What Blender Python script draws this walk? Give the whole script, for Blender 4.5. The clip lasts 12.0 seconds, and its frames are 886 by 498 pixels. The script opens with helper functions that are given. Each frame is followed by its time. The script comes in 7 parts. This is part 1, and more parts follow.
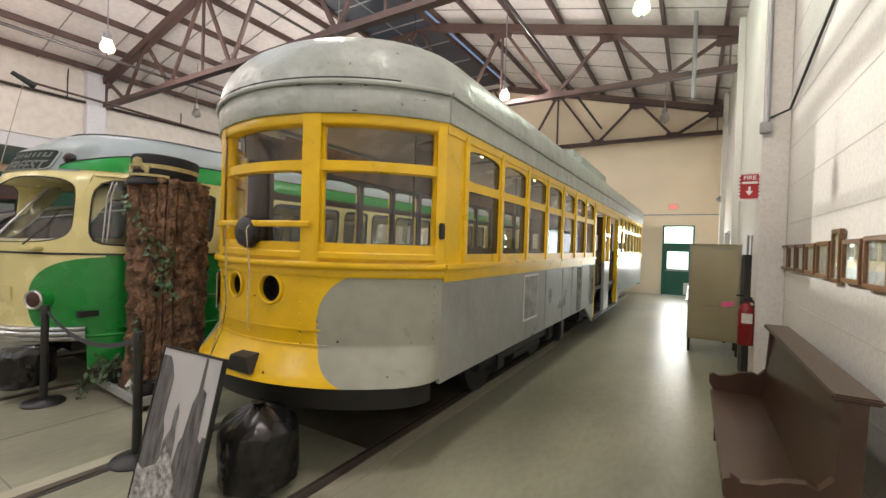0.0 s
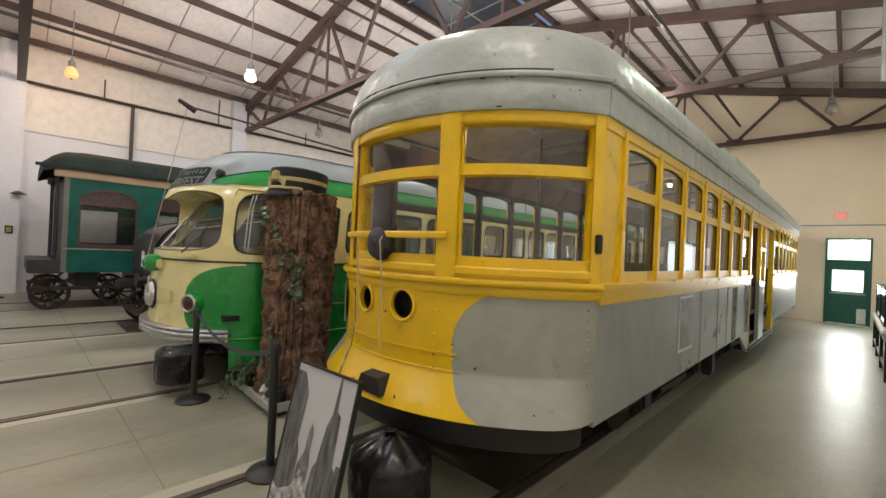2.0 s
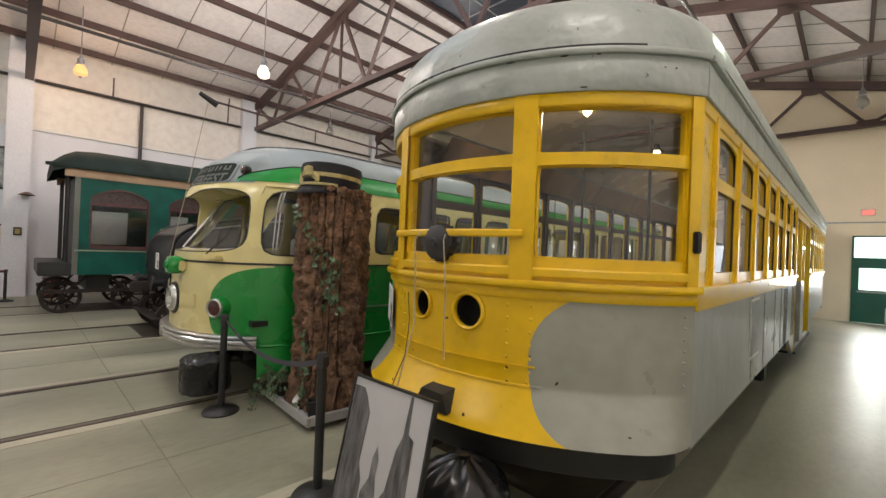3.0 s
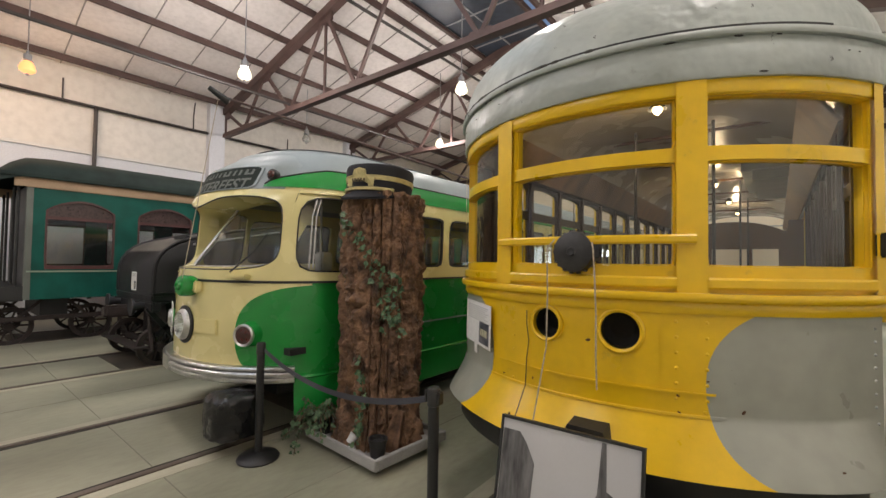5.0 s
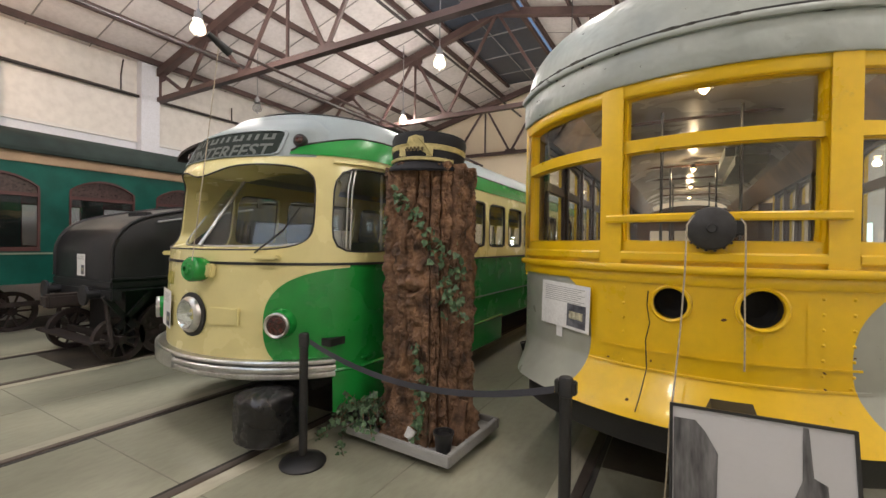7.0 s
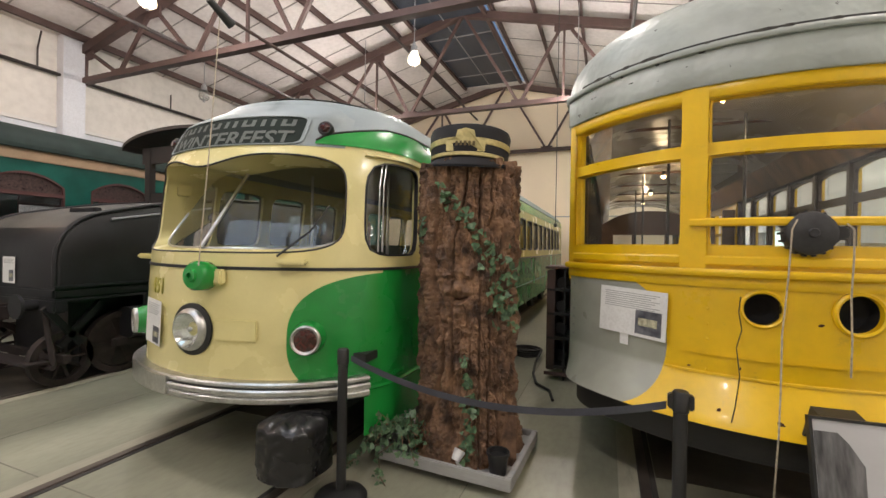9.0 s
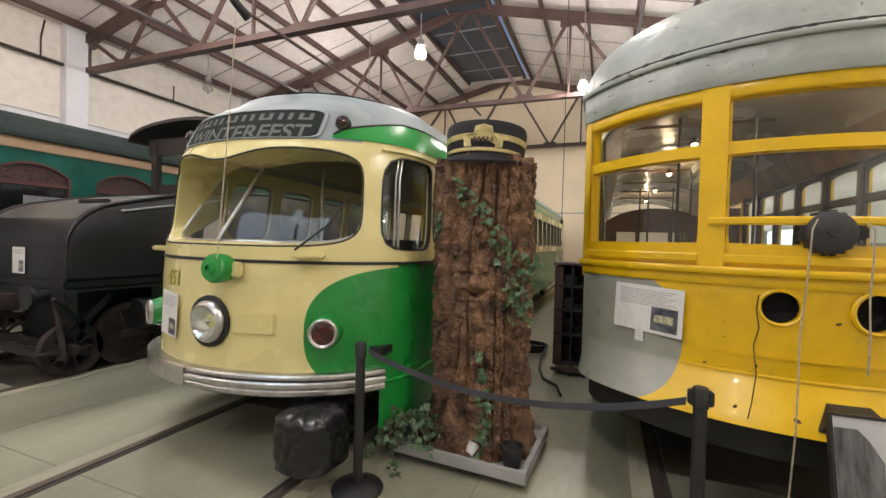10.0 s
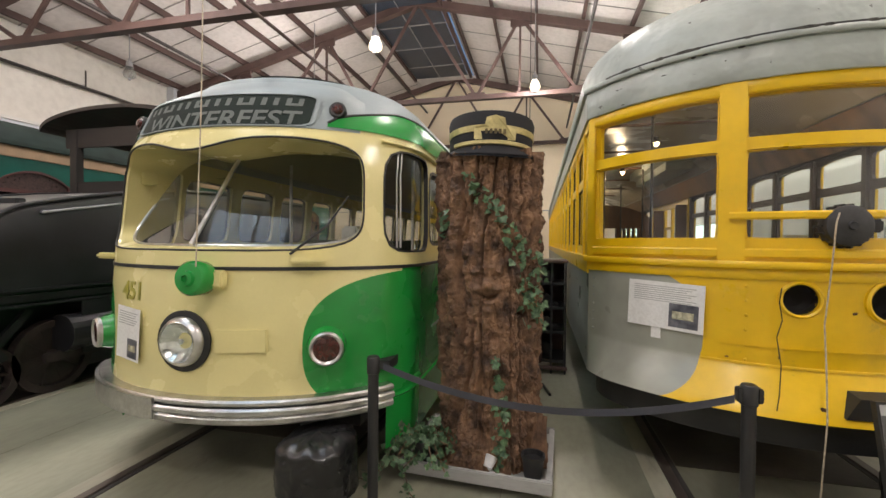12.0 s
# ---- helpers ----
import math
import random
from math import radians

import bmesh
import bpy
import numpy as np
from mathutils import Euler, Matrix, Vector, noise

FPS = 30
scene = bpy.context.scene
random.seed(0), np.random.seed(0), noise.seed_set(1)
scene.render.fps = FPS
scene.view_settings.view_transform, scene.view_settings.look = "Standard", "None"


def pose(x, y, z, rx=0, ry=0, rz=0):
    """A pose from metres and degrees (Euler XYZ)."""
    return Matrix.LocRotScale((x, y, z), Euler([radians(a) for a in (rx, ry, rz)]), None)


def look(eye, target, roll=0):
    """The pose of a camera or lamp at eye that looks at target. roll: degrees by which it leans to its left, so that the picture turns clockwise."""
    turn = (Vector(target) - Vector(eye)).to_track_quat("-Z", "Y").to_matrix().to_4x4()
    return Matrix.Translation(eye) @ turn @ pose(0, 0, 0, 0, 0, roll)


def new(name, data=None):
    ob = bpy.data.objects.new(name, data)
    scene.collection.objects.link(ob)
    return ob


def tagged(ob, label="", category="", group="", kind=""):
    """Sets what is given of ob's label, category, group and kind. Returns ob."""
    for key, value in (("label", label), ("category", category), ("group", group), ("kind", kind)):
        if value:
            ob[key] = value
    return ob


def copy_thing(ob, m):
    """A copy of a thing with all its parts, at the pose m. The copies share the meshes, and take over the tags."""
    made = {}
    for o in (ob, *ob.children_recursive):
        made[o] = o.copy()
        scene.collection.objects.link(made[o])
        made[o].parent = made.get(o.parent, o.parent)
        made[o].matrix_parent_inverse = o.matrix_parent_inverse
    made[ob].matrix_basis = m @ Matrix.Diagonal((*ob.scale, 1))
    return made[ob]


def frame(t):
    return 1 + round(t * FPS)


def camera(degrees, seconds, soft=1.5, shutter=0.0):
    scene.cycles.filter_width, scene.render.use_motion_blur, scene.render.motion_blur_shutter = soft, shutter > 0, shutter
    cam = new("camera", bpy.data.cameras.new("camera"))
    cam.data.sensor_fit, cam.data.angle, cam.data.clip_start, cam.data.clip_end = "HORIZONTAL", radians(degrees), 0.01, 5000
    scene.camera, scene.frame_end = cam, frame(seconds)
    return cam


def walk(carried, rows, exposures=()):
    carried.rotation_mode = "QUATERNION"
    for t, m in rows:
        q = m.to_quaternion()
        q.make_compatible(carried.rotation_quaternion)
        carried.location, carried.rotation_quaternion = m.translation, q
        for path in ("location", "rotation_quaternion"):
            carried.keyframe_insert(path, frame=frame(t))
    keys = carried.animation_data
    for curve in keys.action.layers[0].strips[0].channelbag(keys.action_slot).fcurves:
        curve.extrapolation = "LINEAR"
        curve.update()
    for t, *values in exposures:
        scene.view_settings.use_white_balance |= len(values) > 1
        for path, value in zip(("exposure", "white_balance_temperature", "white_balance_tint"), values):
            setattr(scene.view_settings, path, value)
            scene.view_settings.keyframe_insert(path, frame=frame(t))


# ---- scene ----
cam = camera(93.3, 12.0)
METRES, EYE, TILT, LEAN, TURN = 4.75, 1.68, 0.0, 0.0, 30.9
ROWS = [
    (0.0, 0.0, 0.0, 0.0, 0.02, -0.72, -1.79),
    (0.5, -0.0045, 0.0177, 0.0012, 2.63, -0.45, -2.04),
    (1.0, -0.0127, 0.0422, 0.0035, 9.03, -0.1, -2.01),
    (1.5, -0.0312, 0.0584, 0.0043, 13.52, 0.01, -2.49),
    (2.0, -0.0742, 0.0753, 0.0012, 13.24, 0.31, -2.56),
    (2.5, -0.1248, 0.0883, 0.0014, 12.74, -0.09, -1.96),
    (3.0, -0.1724, 0.115, -0.0021, 13.55, 0.29, -2.27),
    (3.5, -0.2281, 0.1345, -0.0011, 15.29, 0.62, -2.4),
    (5.5, -0.4537, 0.1647, -0.0059, 4.47, 1.3, -0.76),
    (6.0, -0.5153, 0.1665, -0.0073, 2.23, 0.32, -1.41),
    (6.5, -0.5639, 0.1751, -0.0066, 1.25, -0.43, -1.14),
    (7.0, -0.6116, 0.2072, -0.0115, -1.11, -0.64, -0.72),
    (9.0, -0.774, 0.2787, -0.0127, -9.41, -0.21, -0.99),
    (9.5, -0.7896, 0.283, -0.0141, -9.72, -0.53, -1.75),
    (10.0, -0.8003, 0.2798, -0.0129, -9.56, -0.89, -1.62),
    (10.5, -0.812, 0.2794, -0.0123, -9.5, -1.39, -1.18),
    (11.0, -0.8336, 0.2916, -0.013, -9.75, -1.71, -0.75),
    (11.5, -0.8571, 0.3228, -0.0118, -12.82, -1.3, -0.09),
    (12.0, -0.8884, 0.3501, -0.0129, -17.9, -0.9, -0.49),
]
EXPOSURES = [(0.0, -0.34), (1.5, -0.52), (3.5, -0.54), (5.5, -0.48), (7.0, -0.32), (9.0, -0.2), (12.0, -0.18)]
walk(cam, [(t, pose(0, 0, EYE, TILT, LEAN, TURN) @ pose(METRES * x, METRES * y, METRES * z, 90 + pitch, roll, yaw)) for t, x, y, z, yaw, pitch, roll in ROWS],
     exposures=EXPOSURES)

# ---- world and light ----
world = bpy.data.worlds.new("sky")
scene.world = world
world.use_nodes = True
wn = world.node_tree
sky = wn.nodes.new("ShaderNodeTexSky")
sky.sky_type, sky.sun_disc = "NISHITA", False
sky.sun_elevation, sky.sun_rotation = radians(35), radians(270)
wn.nodes["Background"].inputs[1].default_value = 0.12
wn.links.new(sky.outputs[0], wn.nodes["Background"].inputs[0])
sun_data = bpy.data.lights.new("sun", "SUN")
sun_data.energy, sun_data.angle, sun_data.color = 3.0, radians(0.6), (1.0, 0.95, 0.86)
sun = new("sun", sun_data)
sun.matrix_world = look((-30, 0, 21), (0, 0, 0))


def area(name, eye, target, sx, sy, power, colour):
    d = bpy.data.lights.new(name, "AREA")
    d.shape, d.size, d.size_y, d.energy, d.color = "RECTANGLE", sx, sy, power, colour
    o = new(name, d)
    o.matrix_world = look(eye, target)
    return o


# daylight through the far door
area("door_daylight", (-0.5, 18.2, 1.5), (-0.5, 0, 0.4), 0.8, 2.3, 240, (1.0, 0.97, 0.92))
# daylight through the side opening behind the display table
area("side_daylight", (0.98, 14.55, 1.15), (-3.0, 14.3, 0.7), 3.3, 2.1, 62, (0.84, 0.92, 1.0))
# daylight through the ridge skylight
area("skylight_daylight", (-8.1, -0.2, 8.72), (-8.1, -0.2, 0), 3.2, 9.4, 210, (0.74, 0.86, 1.0))
scene.view_settings.exposure = -0.18

# ---- helpers for building ----
def paint(name, colour, rough=0.5, metal=0.0, vary=0.12, scale=3.0, bump=0.1, fine=60.0, second=None, coat=0.0, stretch=(1, 1, 1), dirt=0.0, spec=0.5, grain=0.3):
    """A surface with stains at one scale, grain at another, and fine relief."""
    m = bpy.data.materials.new(name)
    m.use_nodes = True
    nt = m.node_tree
    b = nt.nodes["Principled BSDF"]
    b.inputs["Metallic"].default_value = metal
    b.inputs["Coat Weight"].default_value = coat
    b.inputs["Specular IOR Level"].default_value = spec
    tc = nt.nodes.new("ShaderNodeTexCoord")
    mp = nt.nodes.new("ShaderNodeMapping")
    mp.inputs["Scale"].default_value = stretch
    nt.links.new(tc.outputs["Object"], mp.inputs[0])
    n1, n2 = nt.nodes.new("ShaderNodeTexNoise"), nt.nodes.new("ShaderNodeTexNoise")
    n1.inputs["Scale"].default_value, n1.inputs["Detail"].default_value = scale, 6
    n2.inputs["Scale"].default_value, n2.inputs["Detail"].default_value = fine, 4
    for n in (n1, n2):
        nt.links.new(mp.outputs[0], n.inputs["Vector"])
    ramp = nt.nodes.new("ShaderNodeValToRGB")
    lo, hi = [c * (1 - vary) for c in colour], [min(1, c * (1 + vary)) for c in colour]
    if second:
        lo = second
    ramp.color_ramp.elements[0].color, ramp.color_ramp.elements[1].color = (*lo, 1), (*hi, 1)
    ramp.color_ramp.elements[0].position, ramp.color_ramp.elements[1].position = 0.32, 0.66
    nt.links.new(n1.outputs[0], ramp.inputs[0])
    mix = nt.nodes.new("ShaderNodeMix")
    mix.data_type, mix.blend_type = "RGBA", "MULTIPLY"
    mix.inputs[0].default_value = grain
    nt.links.new(ramp.outputs[0], mix.inputs[6])
    r2 = nt.nodes.new("ShaderNodeValToRGB")
    r2.color_ramp.elements[0].position, r2.color_ramp.elements[1].position = 0.3, 0.6
    r2.color_ramp.elements[0].color = (0.62, 0.6, 0.58, 1)
    nt.links.new(n2.outputs[0], r2.inputs[0])
    nt.links.new(r2.outputs[0], mix.inputs[7])
    out = mix.outputs[2]
    if dirt > 0:
        n3 = nt.nodes.new("ShaderNodeTexNoise")
        n3.inputs["Scale"].default_value, n3.inputs["Detail"].default_value, n3.inputs["Roughness"].default_value = scale * 2.7, 8, 0.7
        nt.links.new(mp.outputs[0], n3.inputs["Vector"])
        r3 = nt.nodes.new("ShaderNodeValToRGB")
        r3.color_ramp.elements[0].position, r3.color_ramp.elements[1].position = 0.62, 0.70
        r3.color_ramp.elements[0].color, r3.color_ramp.elements[1].color = (0, 0, 0, 1), (dirt, dirt, dirt, 1)
        nt.links.new(n3.outputs[0], r3.inputs[0])
        mx = nt.nodes.new("ShaderNodeMix")
        mx.data_type = "RGBA"
        nt.links.new(r3.outputs[0], mx.inputs[0])
        nt.links.new(out, mx.inputs[6])
        mx.inputs[7].default_value = (0.10, 0.085, 0.065, 1)
        out = mx.outputs[2]
    nt.links.new(out, b.inputs["Base Color"])
    rr = nt.nodes.new("ShaderNodeMapRange")
    rr.inputs["To Min"].default_value, rr.inputs["To Max"].default_value = max(0.02, rough - 0.1), min(1, rough + 0.12)
    nt.links.new(n1.outputs[0], rr.inputs["Value"])
    nt.links.new(rr.outputs[0], b.inputs["Roughness"])
    if bump > 0:
        bp = nt.nodes.new("ShaderNodeBump")
        bp.inputs["Strength"].default_value, bp.inputs["Distance"].default_value = bump, 0.01
        nt.links.new(n2.outputs[0], bp.inputs["Height"])
        nt.links.new(bp.outputs[0], b.inputs["Normal"])
    return m


def colour_socket(m):
    """The link that feeds the base colour of a paint() material."""
    b = m.node_tree.nodes["Principled BSDF"]
    return b.inputs["Base Color"].links[0].from_socket, b


def calc(nt, op, a, b=None, c=None):
    n = nt.nodes.new("ShaderNodeMath")
    n.operation = op
    for i, v in enumerate((a, b, c)):
        if v is None:
            continue
        if isinstance(v, (int, float)):
            n.inputs[i].default_value = v
        else:
            nt.links.new(v, n.inputs[i])
    return n.outputs[0]


def glass(name, tint=(0.93, 0.96, 0.95), rough=0.0, dust=0.015):
    """Thin window glass: clear, with a mirror's share by Fresnel and a trace of dust."""
    m = bpy.data.materials.new(name)
    m.use_nodes = True
    nt = m.node_tree
    nt.nodes.remove(nt.nodes["Principled BSDF"])
    tr, gl, df = nt.nodes.new("ShaderNodeBsdfTransparent"), nt.nodes.new("ShaderNodeBsdfGlossy"), nt.nodes.new("ShaderNodeBsdfDiffuse")
    tr.inputs[0].default_value = (*tint, 1)
    gl.inputs["Roughness"].default_value = rough
    df.inputs[0].default_value = (0.5, 0.49, 0.46, 1)
    lw = nt.nodes.new("ShaderNodeLayerWeight")
    lw.inputs[0].default_value = 0.5
    k = calc(nt, "MULTIPLY_ADD", calc(nt, "POWER", lw.outputs["Facing"], 4.0), 0.9, 0.075)
    m1, m2 = nt.nodes.new("ShaderNodeMixShader"), nt.nodes.new("ShaderNodeMixShader")
    m2.inputs[0].default_value = dust
    nt.links.new(tr.outputs[0], m2.inputs[1])
    nt.links.new(df.outputs[0], m2.inputs[2])
    nt.links.new(k, m1.inputs[0])
    nt.links.new(m2.outputs[0], m1.inputs[1])
    nt.links.new(gl.outputs[0], m1.inputs[2])
    nt.links.new(m1.outputs[0], nt.nodes["Material Output"].inputs[0])
    return m


def glow(name, colour, power):
    m = bpy.data.materials.new(name)
    m.use_nodes = True
    b = m.node_tree.nodes["Principled BSDF"]
    b.inputs["Base Color"].default_value = (*colour, 1)
    b.inputs["Emission Color"].default_value = (*colour, 1)
    b.inputs["Emission Strength"].default_value = power
    return m


def part(name, bm, material, parent=None, label="", smooth=False, loc=None):
    """Links a bmesh as one mesh object, under a thing or a part."""
    me = bpy.data.meshes.new(name)
    bmesh.ops.recalc_face_normals(bm, faces=bm.faces)
    if smooth:
        for f in bm.faces:
            f.smooth = True
    bm.to_mesh(me)
    bm.free()
    if smooth:
        me.set_sharp_from_angle(angle=radians(40))
    for m in material if isinstance(material, (list, tuple)) else (material,):
        me.materials.append(m)
    o = new(name, me)
    if parent is not None:
        o.parent = parent
    if loc is not None:
        o.matrix_basis = loc if isinstance(loc, Matrix) else Matrix.Translation(loc)
    return tagged(o, label) if label else o


def thing(name, m, label, category, group="", kind=""):
    e = new(name)
    e.empty_display_size = 0.2
    e.matrix_basis = m
    return tagged(e, label, category, group, kind)


def box(bm, x0, x1, y0, y1, z0, z1, bevel=0.0, m=None):
    r = bmesh.ops.create_cube(bm, size=1, matrix=Matrix.LocRotScale(((x0 + x1) / 2, (y0 + y1) / 2, (z0 + z1) / 2), None, (abs(x1 - x0), abs(y1 - y0), abs(z1 - z0))))
    vs = r["verts"]
    if bevel > 0:
        es = list({e for v in vs for e in v.link_edges})
        rb = bmesh.ops.bevel(bm, geom=es, offset=bevel, segments=2, affect="EDGES", clamp_overlap=True)
        vs = list({v for f in rb["faces"] for v in f.verts} | {v for v in vs if v.is_valid})
    if m is not None:
        bmesh.ops.transform(bm, matrix=m, verts=vs)
    return bm


def B():
    return bmesh.new()


def bx(x0, x1, y0, y1, z0, z1, bevel=0.0, m=None):
    return box(bmesh.new(), x0, x1, y0, y1, z0, z1, bevel, m)


def along(p, q):
    p, q = Vector(p), Vector(q)
    d = q - p
    up = Vector((0, 0, 1)) if abs(d.normalized().z) < 0.98 else Vector((0, 1, 0))
    x = d.cross(up).normalized()
    y = x.cross(d).normalized()
    r = Matrix((x, d.normalized(), -y if False else y)).transposed().to_4x4()
    return Matrix.Translation((p + q) / 2) @ r, d.length


def beam(bm, p, q, w, h, bevel=0.0):
    """A square bar from p to q: w across, h upright."""
    m, n = along(p, q)
    return box(bm, -w / 2, w / 2, -n / 2, n / 2, -h / 2, h / 2, bevel, m)


def rod(bm, p, q, r, n=10, r2=None):
    m, length = along(p, q)
    m = m @ pose(0, 0, 0, -90)
    bmesh.ops.create_cone(bm, cap_ends=True, segments=n, radius1=r, radius2=r if r2 is None else r2, depth=length, matrix=m)
    return bm


def pipe(bm, pts, r, n=8):
    """A bent pipe or rope through the points, one skin."""
    pts = [Vector(p) for p in pts]
    rings = []
    side = None
    for i, p in enumerate(pts):
        d = (pts[min(i + 1, len(pts) - 1)] - pts[max(i - 1, 0)]).normalized()
        if side is None:
            side = d.orthogonal().normalized()
        side = (side - d * side.dot(d)).normalized()
        up = d.cross(side)
        rings.append([bm.verts.new(p + r * (math.cos(a) * side + math.sin(a) * up)) for a in [2 * math.pi * k / n for k in range(n)]])
    for a, b in zip(rings, rings[1:]):
        for k in range(n):
            bm.faces.new((a[k], a[(k + 1) % n], b[(k + 1) % n], b[k]))
    bm.faces.new(rings[0][::-1])
    bm.faces.new(rings[-1])
    return bm


def lathe(bm, profile, n=24, m=None):
    """Turns a profile of (radius, height) about z."""
    rings = []
    for r, z in profile:
        rings.append([bm.verts.new((r * math.cos(2 * math.pi * k / n), r * math.sin(2 * math.pi * k / n), z)) for k in range(n)] if r > 1e-5 else [bm.verts.new((0, 0, z))])
    for a, b in zip(rings, rings[1:]):
        for k in range(n):
            j = (k + 1) % n
            if len(a) > 1 and len(b) > 1:
                bm.faces.new((a[k], a[j], b[j], b[k]))
            elif len(a) > 1:
                bm.faces.new((a[k], a[j], b[0]))
            elif len(b) > 1:
                bm.faces.new((a[0], b[j], b[k]))
    if m is not None:
        bmesh.ops.transform(bm, matrix=m, verts=[v for ring in rings for v in ring])
    return bm


def skin(bm, rows, close=False):
    """Faces between rows of points."""
    vs = [[bm.verts.new(p) for p in r] for r in rows]
    for a, b in zip(vs, vs[1:]):
        n = len(a)
        for k in range(n if close else n - 1):
            j = (k + 1) % n
            bm.faces.new((a[k], a[j], b[j], b[k]))
    return vs


def sheet(bm, S, ss, zs, d=0.0, thick=0.0):
    skin(bm, [[S(s, z, d) for s in ss] for z in zs])
    if thick:
        skin(bm, [[S(s, z, d + thick) for s in ss] for z in zs])
    return bm


def span(a, b, n):
    return [a + (b - a) * i / n for i in range(n + 1)]


def hole_loop(hole, n, k=1.0):
    """n points round a hole (s0, s1, z0, z1, p, arch): p squares its corners, arch lifts its head."""
    s0, s1, z0, z1, p, arch = hole
    pts = []
    for i in range(n):
        a = 2 * math.pi * i / n
        m = max(abs(math.cos(a)), abs(math.sin(a)))
        c, s = math.cos(a) / m, math.sin(a) / m
        # from the square towards the superellipse
        r = (abs(c) ** p + abs(s) ** p) ** (1 / p)
        c, s = c / r * k, s / r * k
        z = (z0 + z1) / 2 + s * (z1 - z0) / 2
        if arch and s > 0:
            z -= arch * (c * c) * s
        pts.append(((s0 + s1) / 2 + c * (s1 - s0) / 2, z))
    return pts


def border_loop(rect, n):
    s0, s1, z0, z1 = rect
    pts = []
    for i in range(n):
        a = 2 * math.pi * i / n
        m = max(abs(math.cos(a)), abs(math.sin(a)))
        pts.append(((s0 + s1) / 2 + math.cos(a) / m * (s1 - s0) / 2, (z0 + z1) / 2 + math.sin(a) / m * (z1 - z0) / 2))
    return pts


def holed(bm, S, rect, hole, n=48, deep=0.05, steps=3):
    """A panel of the surface S over rect with a hole, and the hole's reveal."""
    a, b = border_loop(rect, n), hole_loop(hole, n)
    rows = []
    for i in range(steps + 1):
        k = i / steps
        rows.append([S(p[0] + (q[0] - p[0]) * k, p[1] + (q[1] - p[1]) * k, 0) for p, q in zip(a, b)])
    rows.append([S(q[0], q[1], deep) for q in b])
    for i in range(steps, -1, -1):
        k = i / steps
        rows.append([S(p[0] + (q[0] - p[0]) * k, p[1] + (q[1] - p[1]) * k, deep) for p, q in zip(a, b)])
    skin(bm, rows, close=True)
    return bm


def pane(bm, S, hole, n=48, d=0.03):
    rows = [[S(p[0], p[1], d) for p in hole_loop(hole, n, k)] for k in (1.0, 0.75, 0.5, 0.25)]
    vs = skin(bm, rows, close=True)
    bm.faces.new(vs[-1])
    return bm


def gasket(bm, S, hole, n=48, k0=1.03, k1=0.95, d0=-0.008, d1=0.03):
    a, b = hole_loop(hole, n, k0), hole_loop(hole, n, k1)
    skin(bm, [[S(p[0], p[1], 0.002) for p in a], [S(p[0], p[1], d0) for p in a], [S(p[0], p[1], d0) for p in b], [S(p[0], p[1], d1) for p in b]], close=True)
    return bm


# ---- materials ----
WHITE_WALL = paint("white_wall_paint", (0.72, 0.70, 0.66), 0.6, vary=0.05, scale=0.6, bump=0.15, fine=35)
CEIL = paint("roof_liner", (0.76, 0.705, 0.68), 0.75, vary=0.07, scale=0.7, bump=0.2, fine=8)
STEEL = paint("red_oxide_steel", (0.088, 0.052, 0.046), 0.55, vary=0.25, scale=2, bump=0.1)
GREY_STEEL = paint("grey_conduit", (0.35, 0.35, 0.36), 0.45, 0.5, vary=0.1)
CONCRETE = paint("sealed_concrete", (0.285, 0.283, 0.21), 0.35, vary=0.34, scale=0.8, bump=0.03, fine=22, dirt=0.35, grain=0.3, stretch=(1, 0.4, 1))
RAIL = paint("rail_steel", (0.16, 0.13, 0.11), 0.45, 0.6, vary=0.2)
GROOVE = paint("flangeway_dirt", (0.05, 0.045, 0.04), 0.9)
YELLOW = paint("traction_yellow", (0.77, 0.49, 0.006), 0.30, vary=0.07, scale=4, bump=0.06, fine=25, dirt=0.18, coat=0.15, grain=0.1)
GREYPAINT = paint("car_grey", (0.31, 0.325, 0.315), 0.30, coat=0.15, vary=0.10, scale=3, bump=0.1, fine=20, dirt=0.2, grain=0.15)
def dented(m, scale, deep, flakes):
    """Adds shallow dents, and flakes of lost paint, to a paint() material."""
    nt = m.node_tree
    b = nt.nodes["Principled BSDF"]
    tc = nt.nodes.new("ShaderNodeTexCoord")
    n = nt.nodes.new("ShaderNodeTexNoise")
    n.inputs["Scale"].default_value, n.inputs["Detail"].default_value = scale, 3
    nt.links.new(tc.outputs["Object"], n.inputs["Vector"])
    bp = nt.nodes.new("ShaderNodeBump")
    bp.inputs["Strength"].default_value, bp.inputs["Distance"].default_value = 1.0, deep
    nt.links.new(n.outputs[0], bp.inputs["Height"])
    old = b.inputs["Normal"].links[0].from_node
    nt.links.new(bp.outputs[0], old.inputs["Normal"])
    v = nt.nodes.new("ShaderNodeTexNoise")
    v.inputs["Scale"].default_value, v.inputs["Detail"].default_value, v.inputs["Roughness"].default_value = scale * 3.2, 9, 0.62
    nt.links.new(tc.outputs["Object"], v.inputs["Vector"])
    mx = nt.nodes.new("ShaderNodeMix")
    mx.data_type = "RGBA"
    nt.links.new(calc(nt, "GREATER_THAN", v.outputs[0], flakes), mx.inputs[0])
    nt.links.new(b.inputs["Base Color"].links[0].from_socket, mx.inputs[6])
    mx.inputs[7].default_value = (0.13, 0.13, 0.12, 1)
    nt.links.new(mx.outputs[2], b.inputs["Base Color"])
    return m


